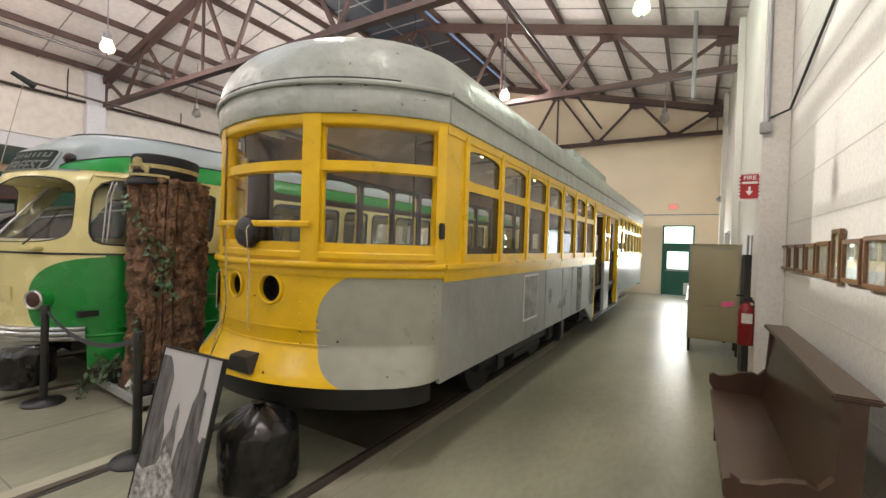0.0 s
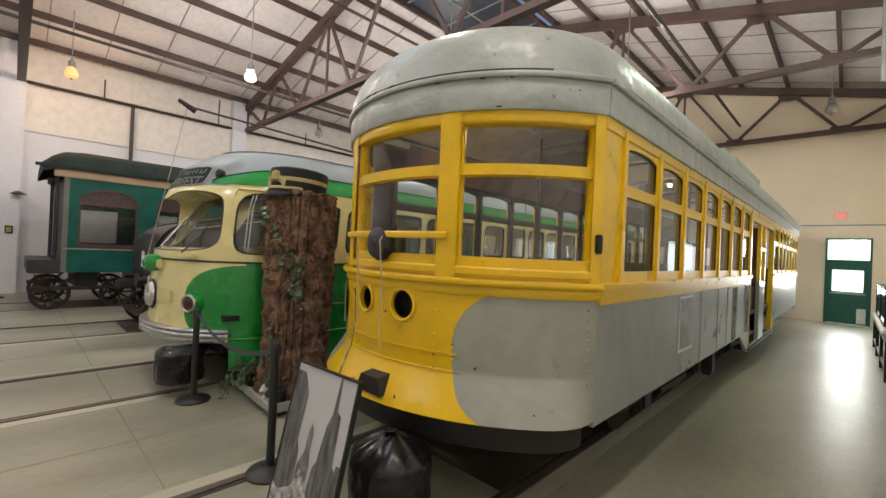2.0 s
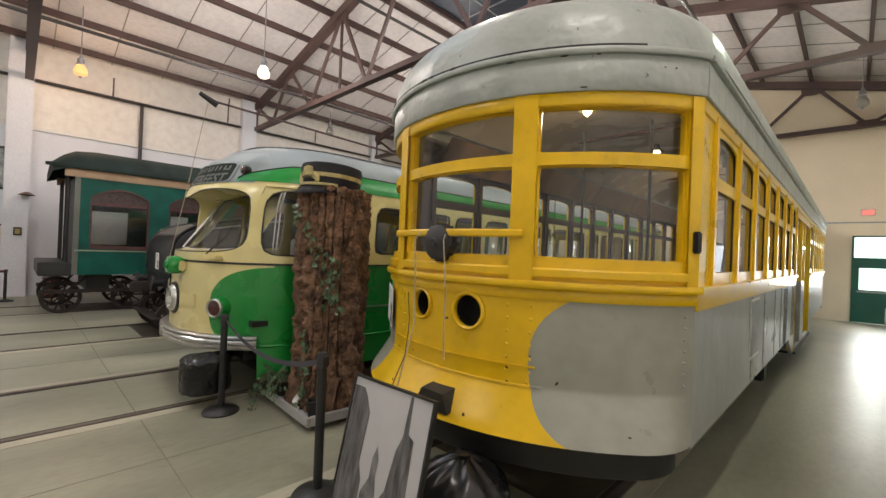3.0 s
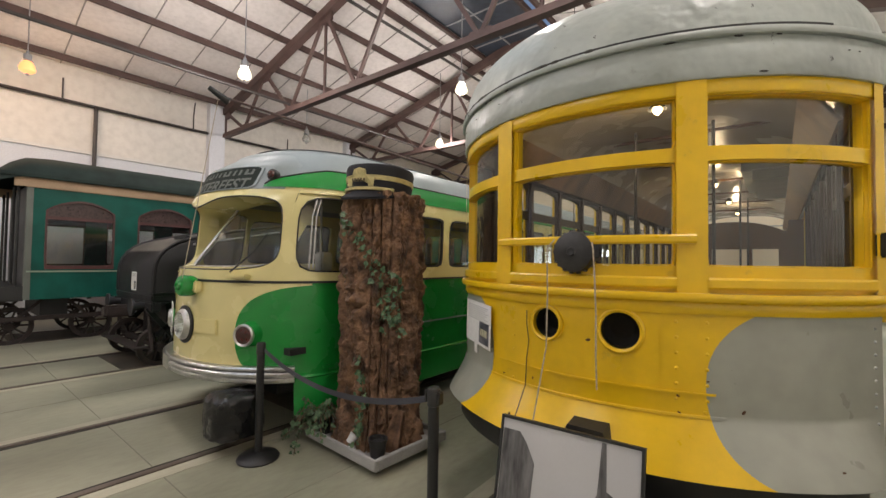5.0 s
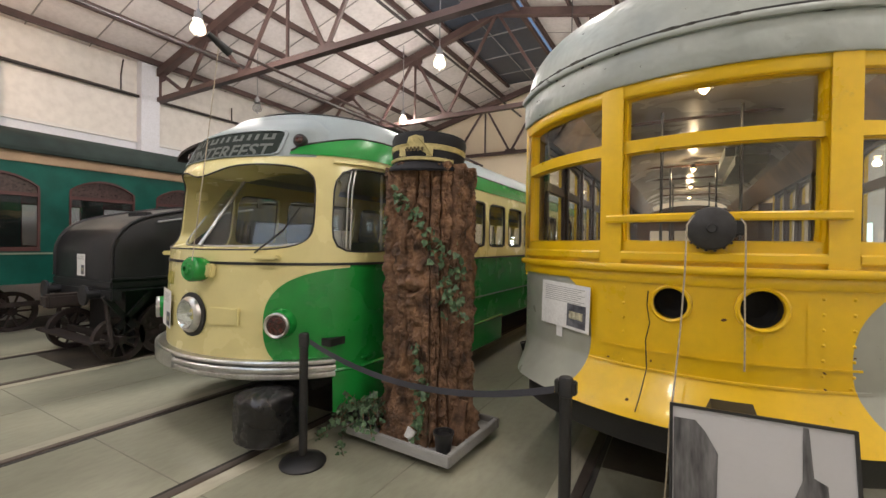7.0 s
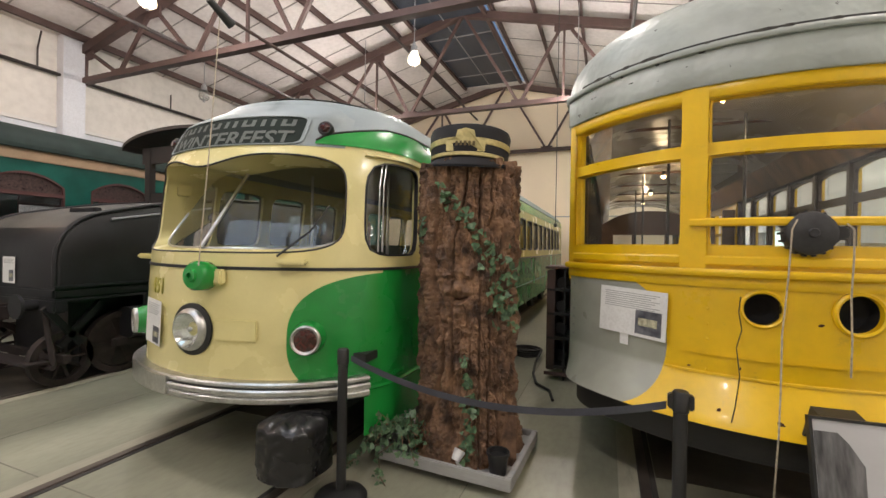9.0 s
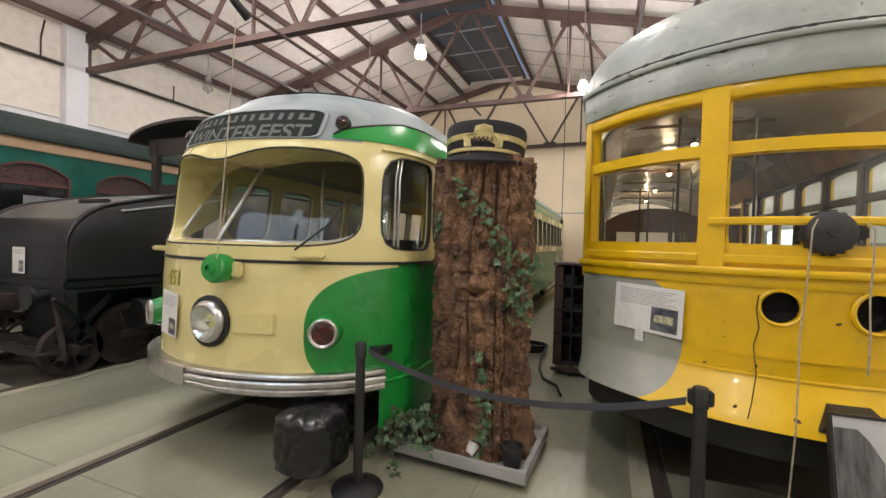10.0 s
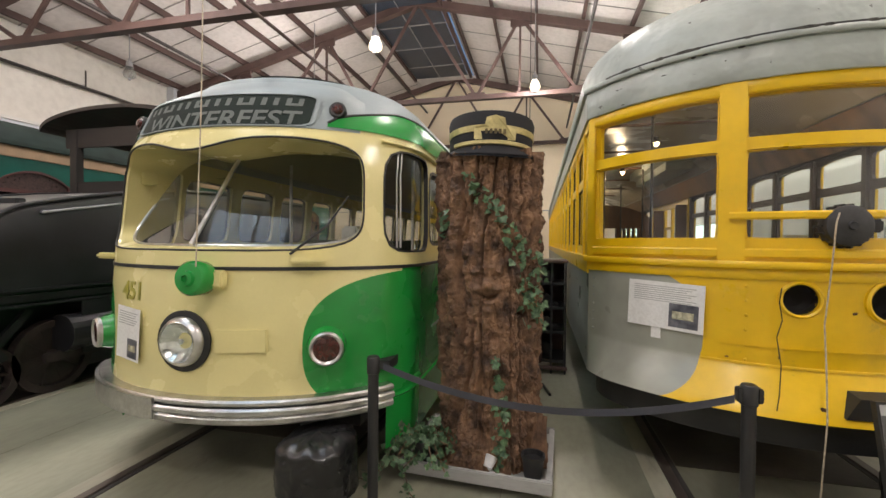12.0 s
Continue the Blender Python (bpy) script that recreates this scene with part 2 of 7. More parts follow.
GREYPAINT = dented(GREYPAINT, 2.4, 0.014, 0.735)
ROOFGREY = dented(paint("canvas_roof_grey", (0.36, 0.395, 0.37), 0.36, vary=0.10, scale=3, bump=0.25, fine=14, dirt=0.2, grain=0.15), 3.6, 0.042, 0.68)
BLACK = paint("black_iron", (0.018, 0.018, 0.018), 0.5, vary=0.2)
RUBBER = paint("black_plastic", (0.02, 0.02, 0.021), 0.42, vary=0.1)
CREAM = paint("cream_enamel", (0.74, 0.66, 0.31), 0.25, vary=0.04, scale=3, bump=0.02, coat=0.3, grain=0.05)
GREEN = paint("bright_green_enamel", (0.014, 0.28, 0.045), 0.22, vary=0.06, scale=3, bump=0.02, coat=0.3, grain=0.05)
SILVER = paint("silver_roof_paint", (0.28, 0.325, 0.335), 0.5, vary=0.09, scale=2, bump=0.06, grain=0.12)
CHROME = paint("worn_chrome", (0.56, 0.56, 0.55), 0.32, 1.0, vary=0.16, scale=12)
DKGREEN = paint("coach_green", (0.004, 0.078, 0.058), 0.5, vary=0.22, scale=3, bump=0.1, spec=0.25)
TAN = paint("tan_letterboard", (0.42, 0.29, 0.18), 0.6, vary=0.1)
MAROON = paint("maroon_sash", (0.075, 0.026, 0.024), 0.5, vary=0.15)
WOOD = paint("dark_bench_wood", (0.062, 0.032, 0.019), 0.36, vary=0.25, scale=3, stretch=(1, 0.12, 1), bump=0.15, coat=0.15)
BEIGE = paint("beige_locker", (0.42, 0.375, 0.24), 0.45, vary=0.05, grain=0.1)
GLASS = glass("window_glass")
DARKGLASS = glass("smoky_glass", (0.74, 0.76, 0.75), dust=0.02)

# ---- the hall ----
XR, XL, YF, YB = 0.85, -17.2, 18.0, -8.0     # right, left, far and back walls
XRIDGE, ZRIDGE, ZEAVE = -8.15, 9.2, 6.95
WT = 0.25
TRACKS = (-2.85, -6.53, -10.25, -13.95)
TRUSS_Y = (-5.6, 0.15, 6.15, 11.6, 17.6)

tagged(part("floor", bx(XL - WT, XR + WT, YB - WT, YF + WT, -0.2, 0.0), CONCRETE), "sealed pale concrete floor with embedded rails", "floor", kind="structure")
tagged(part("ground", bx(-400, 400, -400, 400, -0.5, -0.22), paint("outside_gravel", (0.25, 0.24, 0.2), 0.9)), "grey gravel yard outside the hall", "ground", kind="structure")


def rail_pair(xc):
    for sx in (-1, 1):
        x = xc + sx * 0.7175
        t = thing("rail", Matrix.Translation((x, 0, 0)), "worn steel rail flush in the concrete floor", "rail", "rails in the floor")
        part("rail_head", bx(-0.035, 0.035, YB, YF - 1.2, -0.02, 0.012, 0.004), RAIL, t)
        part("flangeway", bx(-0.075, -0.037, YB, YF - 1.2, -0.02, 0.004) if sx > 0 else bx(0.037, 0.075, YB, YF - 1.2, -0.02, 0.004), GROOVE, t, "dark dirt-filled groove")


for xc in TRACKS:
    rail_pair(xc)
# Pale strips beside the rails paint in the light caught at their lips.
RAIL_GLINT = paint("rail_glint_concrete", (0.43, 0.41, 0.315), 0.34, vary=0.22, scale=1.4, bump=0.04, fine=26, dirt=0.3, grain=0.3, stretch=(1, 0.25, 1))
for xc in TRACKS:
    for x0, x1 in ((xc - 0.7175 - 0.17, xc - 0.7175 - 0.038), (xc + 0.7175 + 0.038, xc + 0.7175 + 0.17)):
        tagged(part("rail_glint_strip", bx(x0, x1, YB, YF - 1.2, -0.02, 0.004), RAIL_GLINT), "pale strip painted beside a rail for light off its lip", "strip", kind="structure")
# Dark sheets under the cars: floor stain, with the cars' shade painted in.
UNDERCAR_DARK = paint("stained_undercar_shade", (0.085, 0.072, 0.055), 0.55, vary=0.5, scale=1.6, second=(0.035, 0.03, 0.024), bump=0.08, fine=18)
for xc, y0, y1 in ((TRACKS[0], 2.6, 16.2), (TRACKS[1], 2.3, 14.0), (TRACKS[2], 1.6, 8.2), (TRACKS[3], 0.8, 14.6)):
    tagged(part("undercar_shade_bed", bx(xc - 0.635, xc + 0.635, y0, y1, -0.02, 0.003), UNDERCAR_DARK), "dark stained concrete between the rails, undercar shade painted in", "track bed", kind="structure")
JOINT = paint("joint_filler", (0.23, 0.22, 0.175), 0.7)
for k, (x0, y0, x1, y1) in enumerate(((XL, 0.9, XR, 0.9), (XL, -2.9, XR, -2.9), (-4.7, -7.5, -4.7, 17), (-8.4, -7.5, -8.4, 17))):
    tagged(part("floor_joint", bx(min(x0, x1) - 0.004, max(x0, x1) + 0.004, min(y0, y1) - 0.004, max(y0, y1) + 0.004, -0.01, 0.002), JOINT), "thin dark saw-cut joint in concrete floor", "joint", kind="structure")

# walls: masonry courses painted white
def wall(name, x0, x1, y0, y1, z0, z1, label, material=None):
    return tagged(part(name, bx(x0, x1, y0, y1, z0, z1), material or WHITE_WALL), label, "wall", kind="structure")


WALL_LABEL = "white painted masonry wall of the trolley hall"
SIDE_Y0, SIDE_Y1, SIDE_TOP = 12.8, 16.3, 2.3
wall("wall_right", XR, XR + WT, YB, SIDE_Y0, 0, ZEAVE + 0.3, WALL_LABEL)
wall("wall_right_far", XR, XR + WT, SIDE_Y1, YF, 0, ZEAVE + 0.3, WALL_LABEL)
wall("wall_right_head", XR, XR + WT, SIDE_Y0, SIDE_Y1, SIDE_TOP, ZEAVE + 0.3, WALL_LABEL)
# The left wall's white is tinted blue: daylight put into its colour.
DAYLIT_WALL = paint("daylight_tinted_white", (0.70, 0.71, 0.755), 0.6, vary=0.05, scale=0.6, bump=0.15, fine=35)
wall("wall_left", XL - WT, XL, YB, YF, 0, ZEAVE + 0.3, WALL_LABEL, DAYLIT_WALL)


# Far wall: warm lamp light and door daylight are put into its cream.
FAR_WALL = paint("warm_lit_cream", (0.88, 0.74, 0.55), 0.6, vary=0.05, scale=0.6, bump=0.15, fine=35)


def gable(name, y0, y1, openings, material=None):
    """An end wall up to the roof's slope, with openings (x0, x1, top)."""
    bm = B()
    xs = sorted({XL - WT, XR + WT, XRIDGE, *[o[0] for o in openings], *[o[1] for o in openings]})

    def top(x):
        return ZRIDGE + 0.1 - abs(x - XRIDGE) * (ZRIDGE - ZEAVE) / (XR - XRIDGE)
    for a, b in zip(xs, xs[1:]):
        z0 = 0.0
        for o in openings:
            if o[0] <= a and b <= o[1]:
                z0 = o[2]
        v = [bm.verts.new(p) for y in (y0, y1) for p in ((a, y, z0), (b, y, z0), (b, y, top(b)), (a, y, top(a)))]
        for q in ((0, 1, 2, 3), (4, 5, 6, 7), (0, 1, 5, 4), (1, 2, 6, 5), (2, 3, 7, 6), (3, 0, 4, 7)):
            bm.faces.new([v[i] for i in q])
    bmesh.ops.remove_doubles(bm, verts=bm.verts, dist=1e-4)
    return tagged(part(name, bm, material or WHITE_WALL), WALL_LABEL, "wall", kind="structure")


DOOR_X0, DOOR_X1, DOOR_TOP = -1.02, 0.02, 2.64
gable("wall_far", YF, YF + WT, [(DOOR_X0, DOOR_X1, DOOR_TOP)], FAR_WALL)
gable("wall_back", YB - WT, YB, [])


# roof: two slopes with a slit beside the ridge panels
def slope_z(x):
    return ZRIDGE - abs(x - XRIDGE) * (ZRIDGE - ZEAVE) / (XR - XRIDGE)


def roof_plane(xa, xb, ya=YB - 0.4, yb=YF + 0.4):
    bm = B()
    v = [bm.verts.new((x, y, slope_z(x) + dz)) for dz in (0.0, 0.12) for x, y in ((xa, ya), (xb, ya), (xb, yb), (xa, yb))]
    for q in ((0, 1, 2, 3), (4, 5, 6, 7), (0, 1, 5, 4), (1, 2, 6, 5), (2, 3, 7, 6), (3, 0, 4, 7)):
        bm.faces.new([v[i] for i in q])
    return bm


VENT0, VENT1 = XRIDGE - 1.68, XRIDGE + 0.7
tagged(part("ceiling", roof_plane(XL - 0.3, VENT0), CEIL), "white insulated underside of the sloping roof", "ceiling", kind="structure")
LIGHT_X, LIGHT_Y0, LIGHT_Y1 = -6.35, -5.04, 4.62
for xa, ya, yb in ((VENT1 + 0.06, YB - 0.4, LIGHT_Y0), (LIGHT_X, LIGHT_Y0, LIGHT_Y1), (VENT1 + 0.06, LIGHT_Y1, YF + 0.4)):
    tagged(part("ceiling", roof_plane(xa, XR + 0.3, ya, yb), CEIL), "white insulated underside of the sloping roof", "ceiling", kind="structure")
SOLAR = paint("dark_ridge_panel", (0.035, 0.045, 0.065), 0.35, vary=0.25, scale=5, bump=0.2)
vent = thing("ridge_panel_strip", Matrix.Translation((0, 0, 0)), "dark blue mesh panels along the roof ridge", "roof panel", kind="structure")
tagged(part("ceiling", bx(VENT0, VENT1 + 0.06, 17.1, YF + 0.4, slope_z(VENT0) + 0.02, slope_z(VENT0) + 0.1), CEIL), "white insulated underside of the roof ridge", "ceiling", kind="structure")
pl = part("skylight_pane", roof_plane(VENT1 + 0.09, LIGHT_X - 0.03, LIGHT_Y0 + 0.03, LIGHT_Y1 - 0.03), GLASS, vent, "clear skylight glass beside the ridge")
pl.visible_shadow = False
for i in range(16):
    y0 = YB - 0.26 + i * 1.61
    if i in (2, 3, 4, 5, 6, 7):
        sp = part("skylight_pane", bx(VENT0 + 0.03, VENT1 - 0.13, y0, y0 + 1.57, slope_z(VENT0) + 0.16, slope_z(VENT0) + 0.166), GLASS, vent, "clear skylight glass in the ridge")
        sp.visible_shadow = False
        continue
    part("panel", bx(VENT0, VENT1 - 0.1, y0, min(17.06, y0 + 1.57), slope_z(VENT0) + 0.02, slope_z(VENT0) + 0.06), SOLAR, vent)
    if i < 15:
        part("panel_bar", bx(VENT0, VENT1, y0 + 1.57, y0 + 1.61, slope_z(VENT0) - 0.005, slope_z(VENT0) + 0.05), GREY_STEEL, vent, "pale cross bar")
part("panel_line", bx(XRIDGE - 0.64, XRIDGE - 0.61, YB, 17.05, slope_z(VENT0) - 0.02, slope_z(VENT0) + 0.01), GREY_STEEL, vent, "thin pale wire below the panels")
for x in (VENT0 - 0.05, VENT1 + 0.03):
    part("edge_beam", bx(x - 0.05, x + 0.05, YB, 17.1, slope_z(VENT0) - 0.10, slope_z(VENT0) + 0.04), STEEL, vent, "red-brown steel edge beam")

# purlins along the hall
for side in (-1, 1):
    for k in range(7):
        d = 0.95 + k * 1.28
        x = XRIDGE + side * d
        if XL < x < XR and not VENT0 < x < VENT1:
            z = slope_z(x)
            tagged(part("purlin", bx(-0.04, 0.04, YB, YF, -0.17, -0.005), STEEL, None, loc=(x, 0, z)), "dark brown steel purlin under the roof", "purlin", "roof purlins", "structure")
SEAM = paint("liner_seam", (0.30, 0.28, 0.26), 0.6)
for side in (-1, 1):
    for k in range(20):
        y = YB + 0.8 + k * 1.3
        a, b = (VENT1 + 0.1 if side > 0 else VENT0 - 0.1), (XR if side > 0 else XL)
        bm = B()
        beam(bm, (a, y, slope_z(a) - 0.012), (b, y, slope_z(b) - 0.012), 0.025, 0.016)
        tagged(part("liner_strap", bm, SEAM), "thin grey strap across the roof insulation", "strap", "roof straps", "structure")


# trusses
def truss(y):
    t = thing("roof_truss", Matrix.Translation((0, y, 0)), "dark brown riveted steel roof truss spanning the hall", "truss", "roof trusses", "structure")
    zb = 5.9

    def topz(x):
        return slope_z(x) - 0.29
    for a, b in ((XL, XRIDGE), (XRIDGE, XR)):
        bm = B()
        beam(bm, (a, 0, topz(a)), (b, 0, topz(b)), 0.20, 0.22)
        part("top_chord", bm, STEEL, t)
    bm = B()
    beam(bm, (XL, 0, zb), (XR, 0, zb), 0.18, 0.13)
    part("bottom_chord", bm, STEEL, t)
    half = XR - XRIDGE
    for side in (-1, 1):
        tops = [XRIDGE + side * half * f for f in (0.97, 0.68, 0.34)]
        bots = [XRIDGE + side * half * f for f in (0.82, 0.52, 0.2)]
        chain = [(tops[0], 1), (bots[0], 0), (tops[1], 1), (bots[1], 0), (tops[2], 1), (bots[2], 0), (XRIDGE, 1)]
        for (xa, ka), (xb, kb) in zip(chain, chain[1:]):
            bm = B()
            beam(bm, (xa, 0, topz(xa) if ka else zb), (xb, 0, topz(xb) if kb else zb), 0.07, 0.085)
            part("web_member", bm, STEEL, t)
        for x in tops:
            bm = B()
            beam(bm, (x, 0, topz(x)), (x, 0, zb), 0.06, 0.06) if x == tops[2] else box(bm, x - 0.02, x + 0.02, -0.03, 0.03, zb, topz(x)) if x == tops[0] else beam(bm, (x, -0.02, topz(x)), (x, -0.02, topz(x) - 0.3), 0.2, 0.02)
            part("web_post", bm, STEEL, t)
            part("gusset", bx(x - 0.28, x + 0.28, -0.03, 0.03, topz(x) - 0.28, topz(x), 0.02), STEEL, t)
        for x in bots:
            part("gusset", bx(x - 0.25, x + 0.25, -0.03, 0.03, zb, zb + 0.16, 0.02), STEEL, t)
    return t


first = truss(TRUSS_Y[0])
for y in TRUSS_Y[1:]:
    copy_thing(first, Matrix.Translation((0, y, 0)))

# ---- lamps ----
LAMP_ON = glow("lamp_glass_lit", (1.0, 0.84, 0.60), 4.0)
LAMP_WARM = glow("lamp_glass_orange", (1.0, 0.45, 0.16), 1.7)
LAMP_GREEN = glow("lamp_glass_greenish", (0.62, 1.0, 0.55), 1.8)
LAMP_OFF = glass("lamp_glass_dark", (0.75, 0.75, 0.74), dust=0.35)
ZLAMP = 5.9


def bell_profile():
    return [(0.0, -0.17), (0.085, -0.165), (0.135, -0.12), (0.14, -0.06), (0.115, 0.02), (0.08, 0.08), (0.05, 0.10)]


def pendant(x, y, material, power, colour, label):
    t = thing("pendant_lamp", Matrix.Translation((x, y, ZLAMP)), label, "lamp", "pendant lamps")
    part("stem", rod(B(), (0, 0, 0.2), (0, 0, slope_z(x) - ZLAMP), 0.012, 8), GREY_STEEL, t)
    part("cap", lathe(B(), [(0.0, 0.32), (0.03, 0.32), (0.04, 0.26), (0.075, 0.24), (0.08, 0.13), (0.10, 0.11), (0.05, 0.09)], 20), GREY_STEEL, t, smooth=True)
    g = part("glass_bell", lathe(B(), bell_profile(), 24), material, t, "prismatic glass bell", True)
    g.visible_shadow = False
    part("hook", lathe(B(), [(0.03, -0.02), (0.03, 0.02), (0.015, 0.02), (0.015, -0.02), (0.03, -0.02)], 10, Matrix.Translation((0, 0, -0.2))), GREY_STEEL, t)
    if power:
        d = bpy.data.lights.new("lamp_light", "POINT")
        d.energy, d.color, d.shadow_soft_size = power, colour, 0.13
        new("lamp_light", d).location = (x, y, ZLAMP - 0.03)
    return t


LP = 320
HAL = (1.0, 0.915, 0.868)
# Those at y -2.8 and (-0.9, 1.0) are unseen, added to light the noses.
for x, y in ((-11.4, 4.15), (-7.97, 7.77), (-11.36, 11.1), (-4.65, 10.85), (-4.65, 4.0), (-8.0, 0.9), (-4.65, -2.8), (-11.4, -2.8), (-0.9, 1.0)):
    pendant(x, y, LAMP_ON, LP * (1.12 if x < -11 or y < 0 else 0.6 if (x, y) == (-4.65, 4.0) else 1.0), HAL, "lit pendant lamp with a glowing glass bell")
pendant(-15.0, 1.04, LAMP_WARM, LP * 0.35, (1.0, 0.66, 0.42), "lit pendant lamp with an orange glow")
pendant(-0.9, 7.9, LAMP_GREEN, LP * 0.7, (0.86, 1.0, 0.80), "lit pendant lamp with a greenish glow")
pendant(-0.92, 14.9, LAMP_OFF, 0, HAL, "unlit pendant lamp with a clear bell")
pendant(-14.7, 7.9, LAMP_OFF, 0, HAL, "unlit pendant lamp with a clear bell")

# ---- far end: door, exit sign, conduits ----
DOORGREEN = paint("door_green", (0.012, 0.11, 0.075), 0.4, vary=0.08)
door = thing("door_1", Matrix.Translation((DOOR_X0, YF, 0)), "dark green half-glazed door with a transom window", "door", kind="structure")
DW = DOOR_X1 - DOOR_X0
for nm, b in (("jamb", (0, 0.05, -0.03, 0.12, 0, DOOR_TOP)), ("jamb", (DW - 0.05, DW, -0.03, 0.12, 0, DOOR_TOP)), ("head", (0.05, DW - 0.05, -0.03, 0.12, DOOR_TOP - 0.05, DOOR_TOP)), ("transom_bar", (0.05, DW - 0.05, -0.03, 0.12, 1.86, 1.97))):
    part(nm, bx(*b, 0.004), DOORGREEN, door)
leaf = part("door_leaf", holed(B(), lambda s, z, d: (s, 0.03 + d, z), (0.05, DW - 0.05, 0.01, 1.86), (0.17, DW - 0.17, 1.0, 1.66, 60, 0), 32, 0.045), DOORGREEN, door)
part("pane", bx(0.15, DW - 0.15, 0.05, 0.056, 0.98, 1.68), GLASS, leaf).visible_shadow = False
part("pane", bx(0.05, DW - 0.05, 0.05, 0.056, 1.97, DOOR_TOP - 0.05), GLASS, door).visible_shadow = False
part("push_bar", bx(0.12, DW - 0.12, -0.04, 0.0, 0.92, 0.97, 0.01), GREY_STEEL, leaf)
part("floor_notice", bx(DW - 0.30, DW - 0.10, 0.012, 0.018, 0.05, 0.5), paint("door_notice", (0.7, 0.72, 0.66), 0.6), leaf, "pale notice low on the door")
EXIT = thing("exit_sign", Matrix.Translation((-0.70, YF - 0.05, 3.34)), "small red illuminated exit sign on the wall", "sign")
part("housing", bx(-0.16, 0.16, 0.0, 0.05, -0.10, 0.10, 0.01), paint("exit_plastic", (0.7, 0.55, 0.5), 0.5), EXIT)
part("face", bx(-0.13, 0.13, -0.004, 0.0, -0.075, 0.075), glow("exit_red", (0.9, 0.22, 0.18), 0.8), EXIT, "glowing red face")
tagged(part("trim_far", bx(XL, XR, YF - 0.03, YF - 0.002, 3.02, 3.06), GREY_STEEL), "thin grey conduit across the far wall", "conduit", kind="structure")

# ---- right wall ----
def pilaster(name, x0, x1, y0, y1):
    return tagged(part(name, bx(x0, x1, y0, y1, 0, ZEAVE, 0.01), WHITE_WALL if x0 > -5 else DAYLIT_WALL), "white painted wall pilaster", "pilaster", kind="structure")


pilaster("pilaster_1", 0.605, XR - 0.002, 5.7, 6.2)
pilaster("pilaster_2", 0.72, XR - 0.002, 11.4, 11.8)
pilaster("pilaster_3", 0.72, XR - 0.002, 16.6, 17.1)
for k, y in enumerate((0.0, 5.9, 11.6)):
    pilaster("pilaster_left_%d" % k, XL + 0.002, XL + 0.3, y - 0.25, y + 0.25)
# block courses of the near right wall
COURSE = paint("mortar_joint", (0.60, 0.58, 0.54), 0.8, vary=0.05)
bm = B()
for k in range(14):
    z = 0.4 * (k + 1)
    box(bm, XR - 0.002, XR + 0.001, -3.0, 6.0, z - 0.004, z + 0.004)
tagged(part("block_joints", bm, COURSE), "shallow joints between painted wall blocks", "joint", kind="stuff")
bm = pipe(B(), [(0.62, 5.69, 3.13), (0.70, 5.67, 3.16), (0.82, 5.6, 3.2), (0.835, 4.0, 3.6), (0.84, 2.5, 4.05), (0.84, 1.0, 4.6)], 0.012)
tagged(part("wall_cable", bm, BLACK), "black cable sagging along the wall", "cable", kind="structure")
bm = B()
pipe(bm, [(0.64, 5.67, 7.0), (0.64, 5.67, 3.1)], 0.022)
tagged(part("conduit", bm, GREY_STEEL), "grey vertical conduit on the pilaster", "conduit", kind="structure")
box_ = thing("junction_box", Matrix.Translation((0.625, 5.66, 3.05)), "grey electrical junction box on the pilaster", "junction box")
part("box_body", bx(-0.05, 0.05, -0.04, 0.04, -0.07, 0.05, 0.008), GREY_STEEL, box_)
part("cover", bx(-0.04, 0.04, -0.046, -0.04, -0.06, 0.04), GREY_STEEL, box_)

# vertical sprinkler riser near the right truss end
bm = B()
pipe(bm, [(-0.12, 11.2, 8.0), (-0.12, 11.2, 5.2)], 0.045)
tagged(part("riser_pipe", bm, GREY_STEEL), "grey vertical pipe hanging beside the truss", "pipe", kind="structure")
# sprinkler mains along the hall
PIPE = paint("dark_pipe", (0.06, 0.05, 0.048), 0.5, 0.3)
for x, z in ((-13.0, 6.15), (-3.4, 6.6), (-9.6, 7.6)):
    bm = B()
    pipe(bm, [(x, YB, z), (x, YF, z)], 0.04)
    tagged(part("sprinkler_pipe", bm, PIPE), "dark sprinkler pipe along the hall", "pipe", "sprinkler pipes", "structure")

# ---- left wall ----
tagged(part("wall_ledge", bx(XL + 0.002, XL + 0.06, YB, YF, 4.55, 4.63), WHITE_WALL), "white ledge along the left wall", "ledge", kind="structure")
for pts, r in (([(XL + 0.15, -3, 5.9), (XL + 0.15, 14.0, 5.9)], 0.045), ([(XL + 0.15, 2.67, 5.9), (XL + 0.15, 2.67, 0.5)], 0.05), ([(XL + 0.13, 1.95, 5.9), (XL + 0.13, 1.95, 6.5)], 0.02), ([(XL + 0.13, 5.2, 5.9), (XL + 0.13, 5.2, 6.4), (XL + 0.5, 5.1, 6.7)], 0.02), ([(XL + 0.13, 8.6, 5.9), (XL + 0.13, 8.6, 6.4)], 0.02)):
    tagged(part("wall_pipe", pipe(B(), pts, r), PIPE), "dark steel pipe along the left wall", "pipe", "wall pipes", "structure")


tagged(part("wall_lining", bx(XL + 0.002, XL + 0.018, YB, YF, 4.63, ZEAVE, 0), paint("cream_wall_lining", (0.74, 0.70, 0.645), 0.7, vary=0.05, scale=0.5, bump=0.06, fine=5)), "cream lining on the upper left wall", "lining", kind="structure")


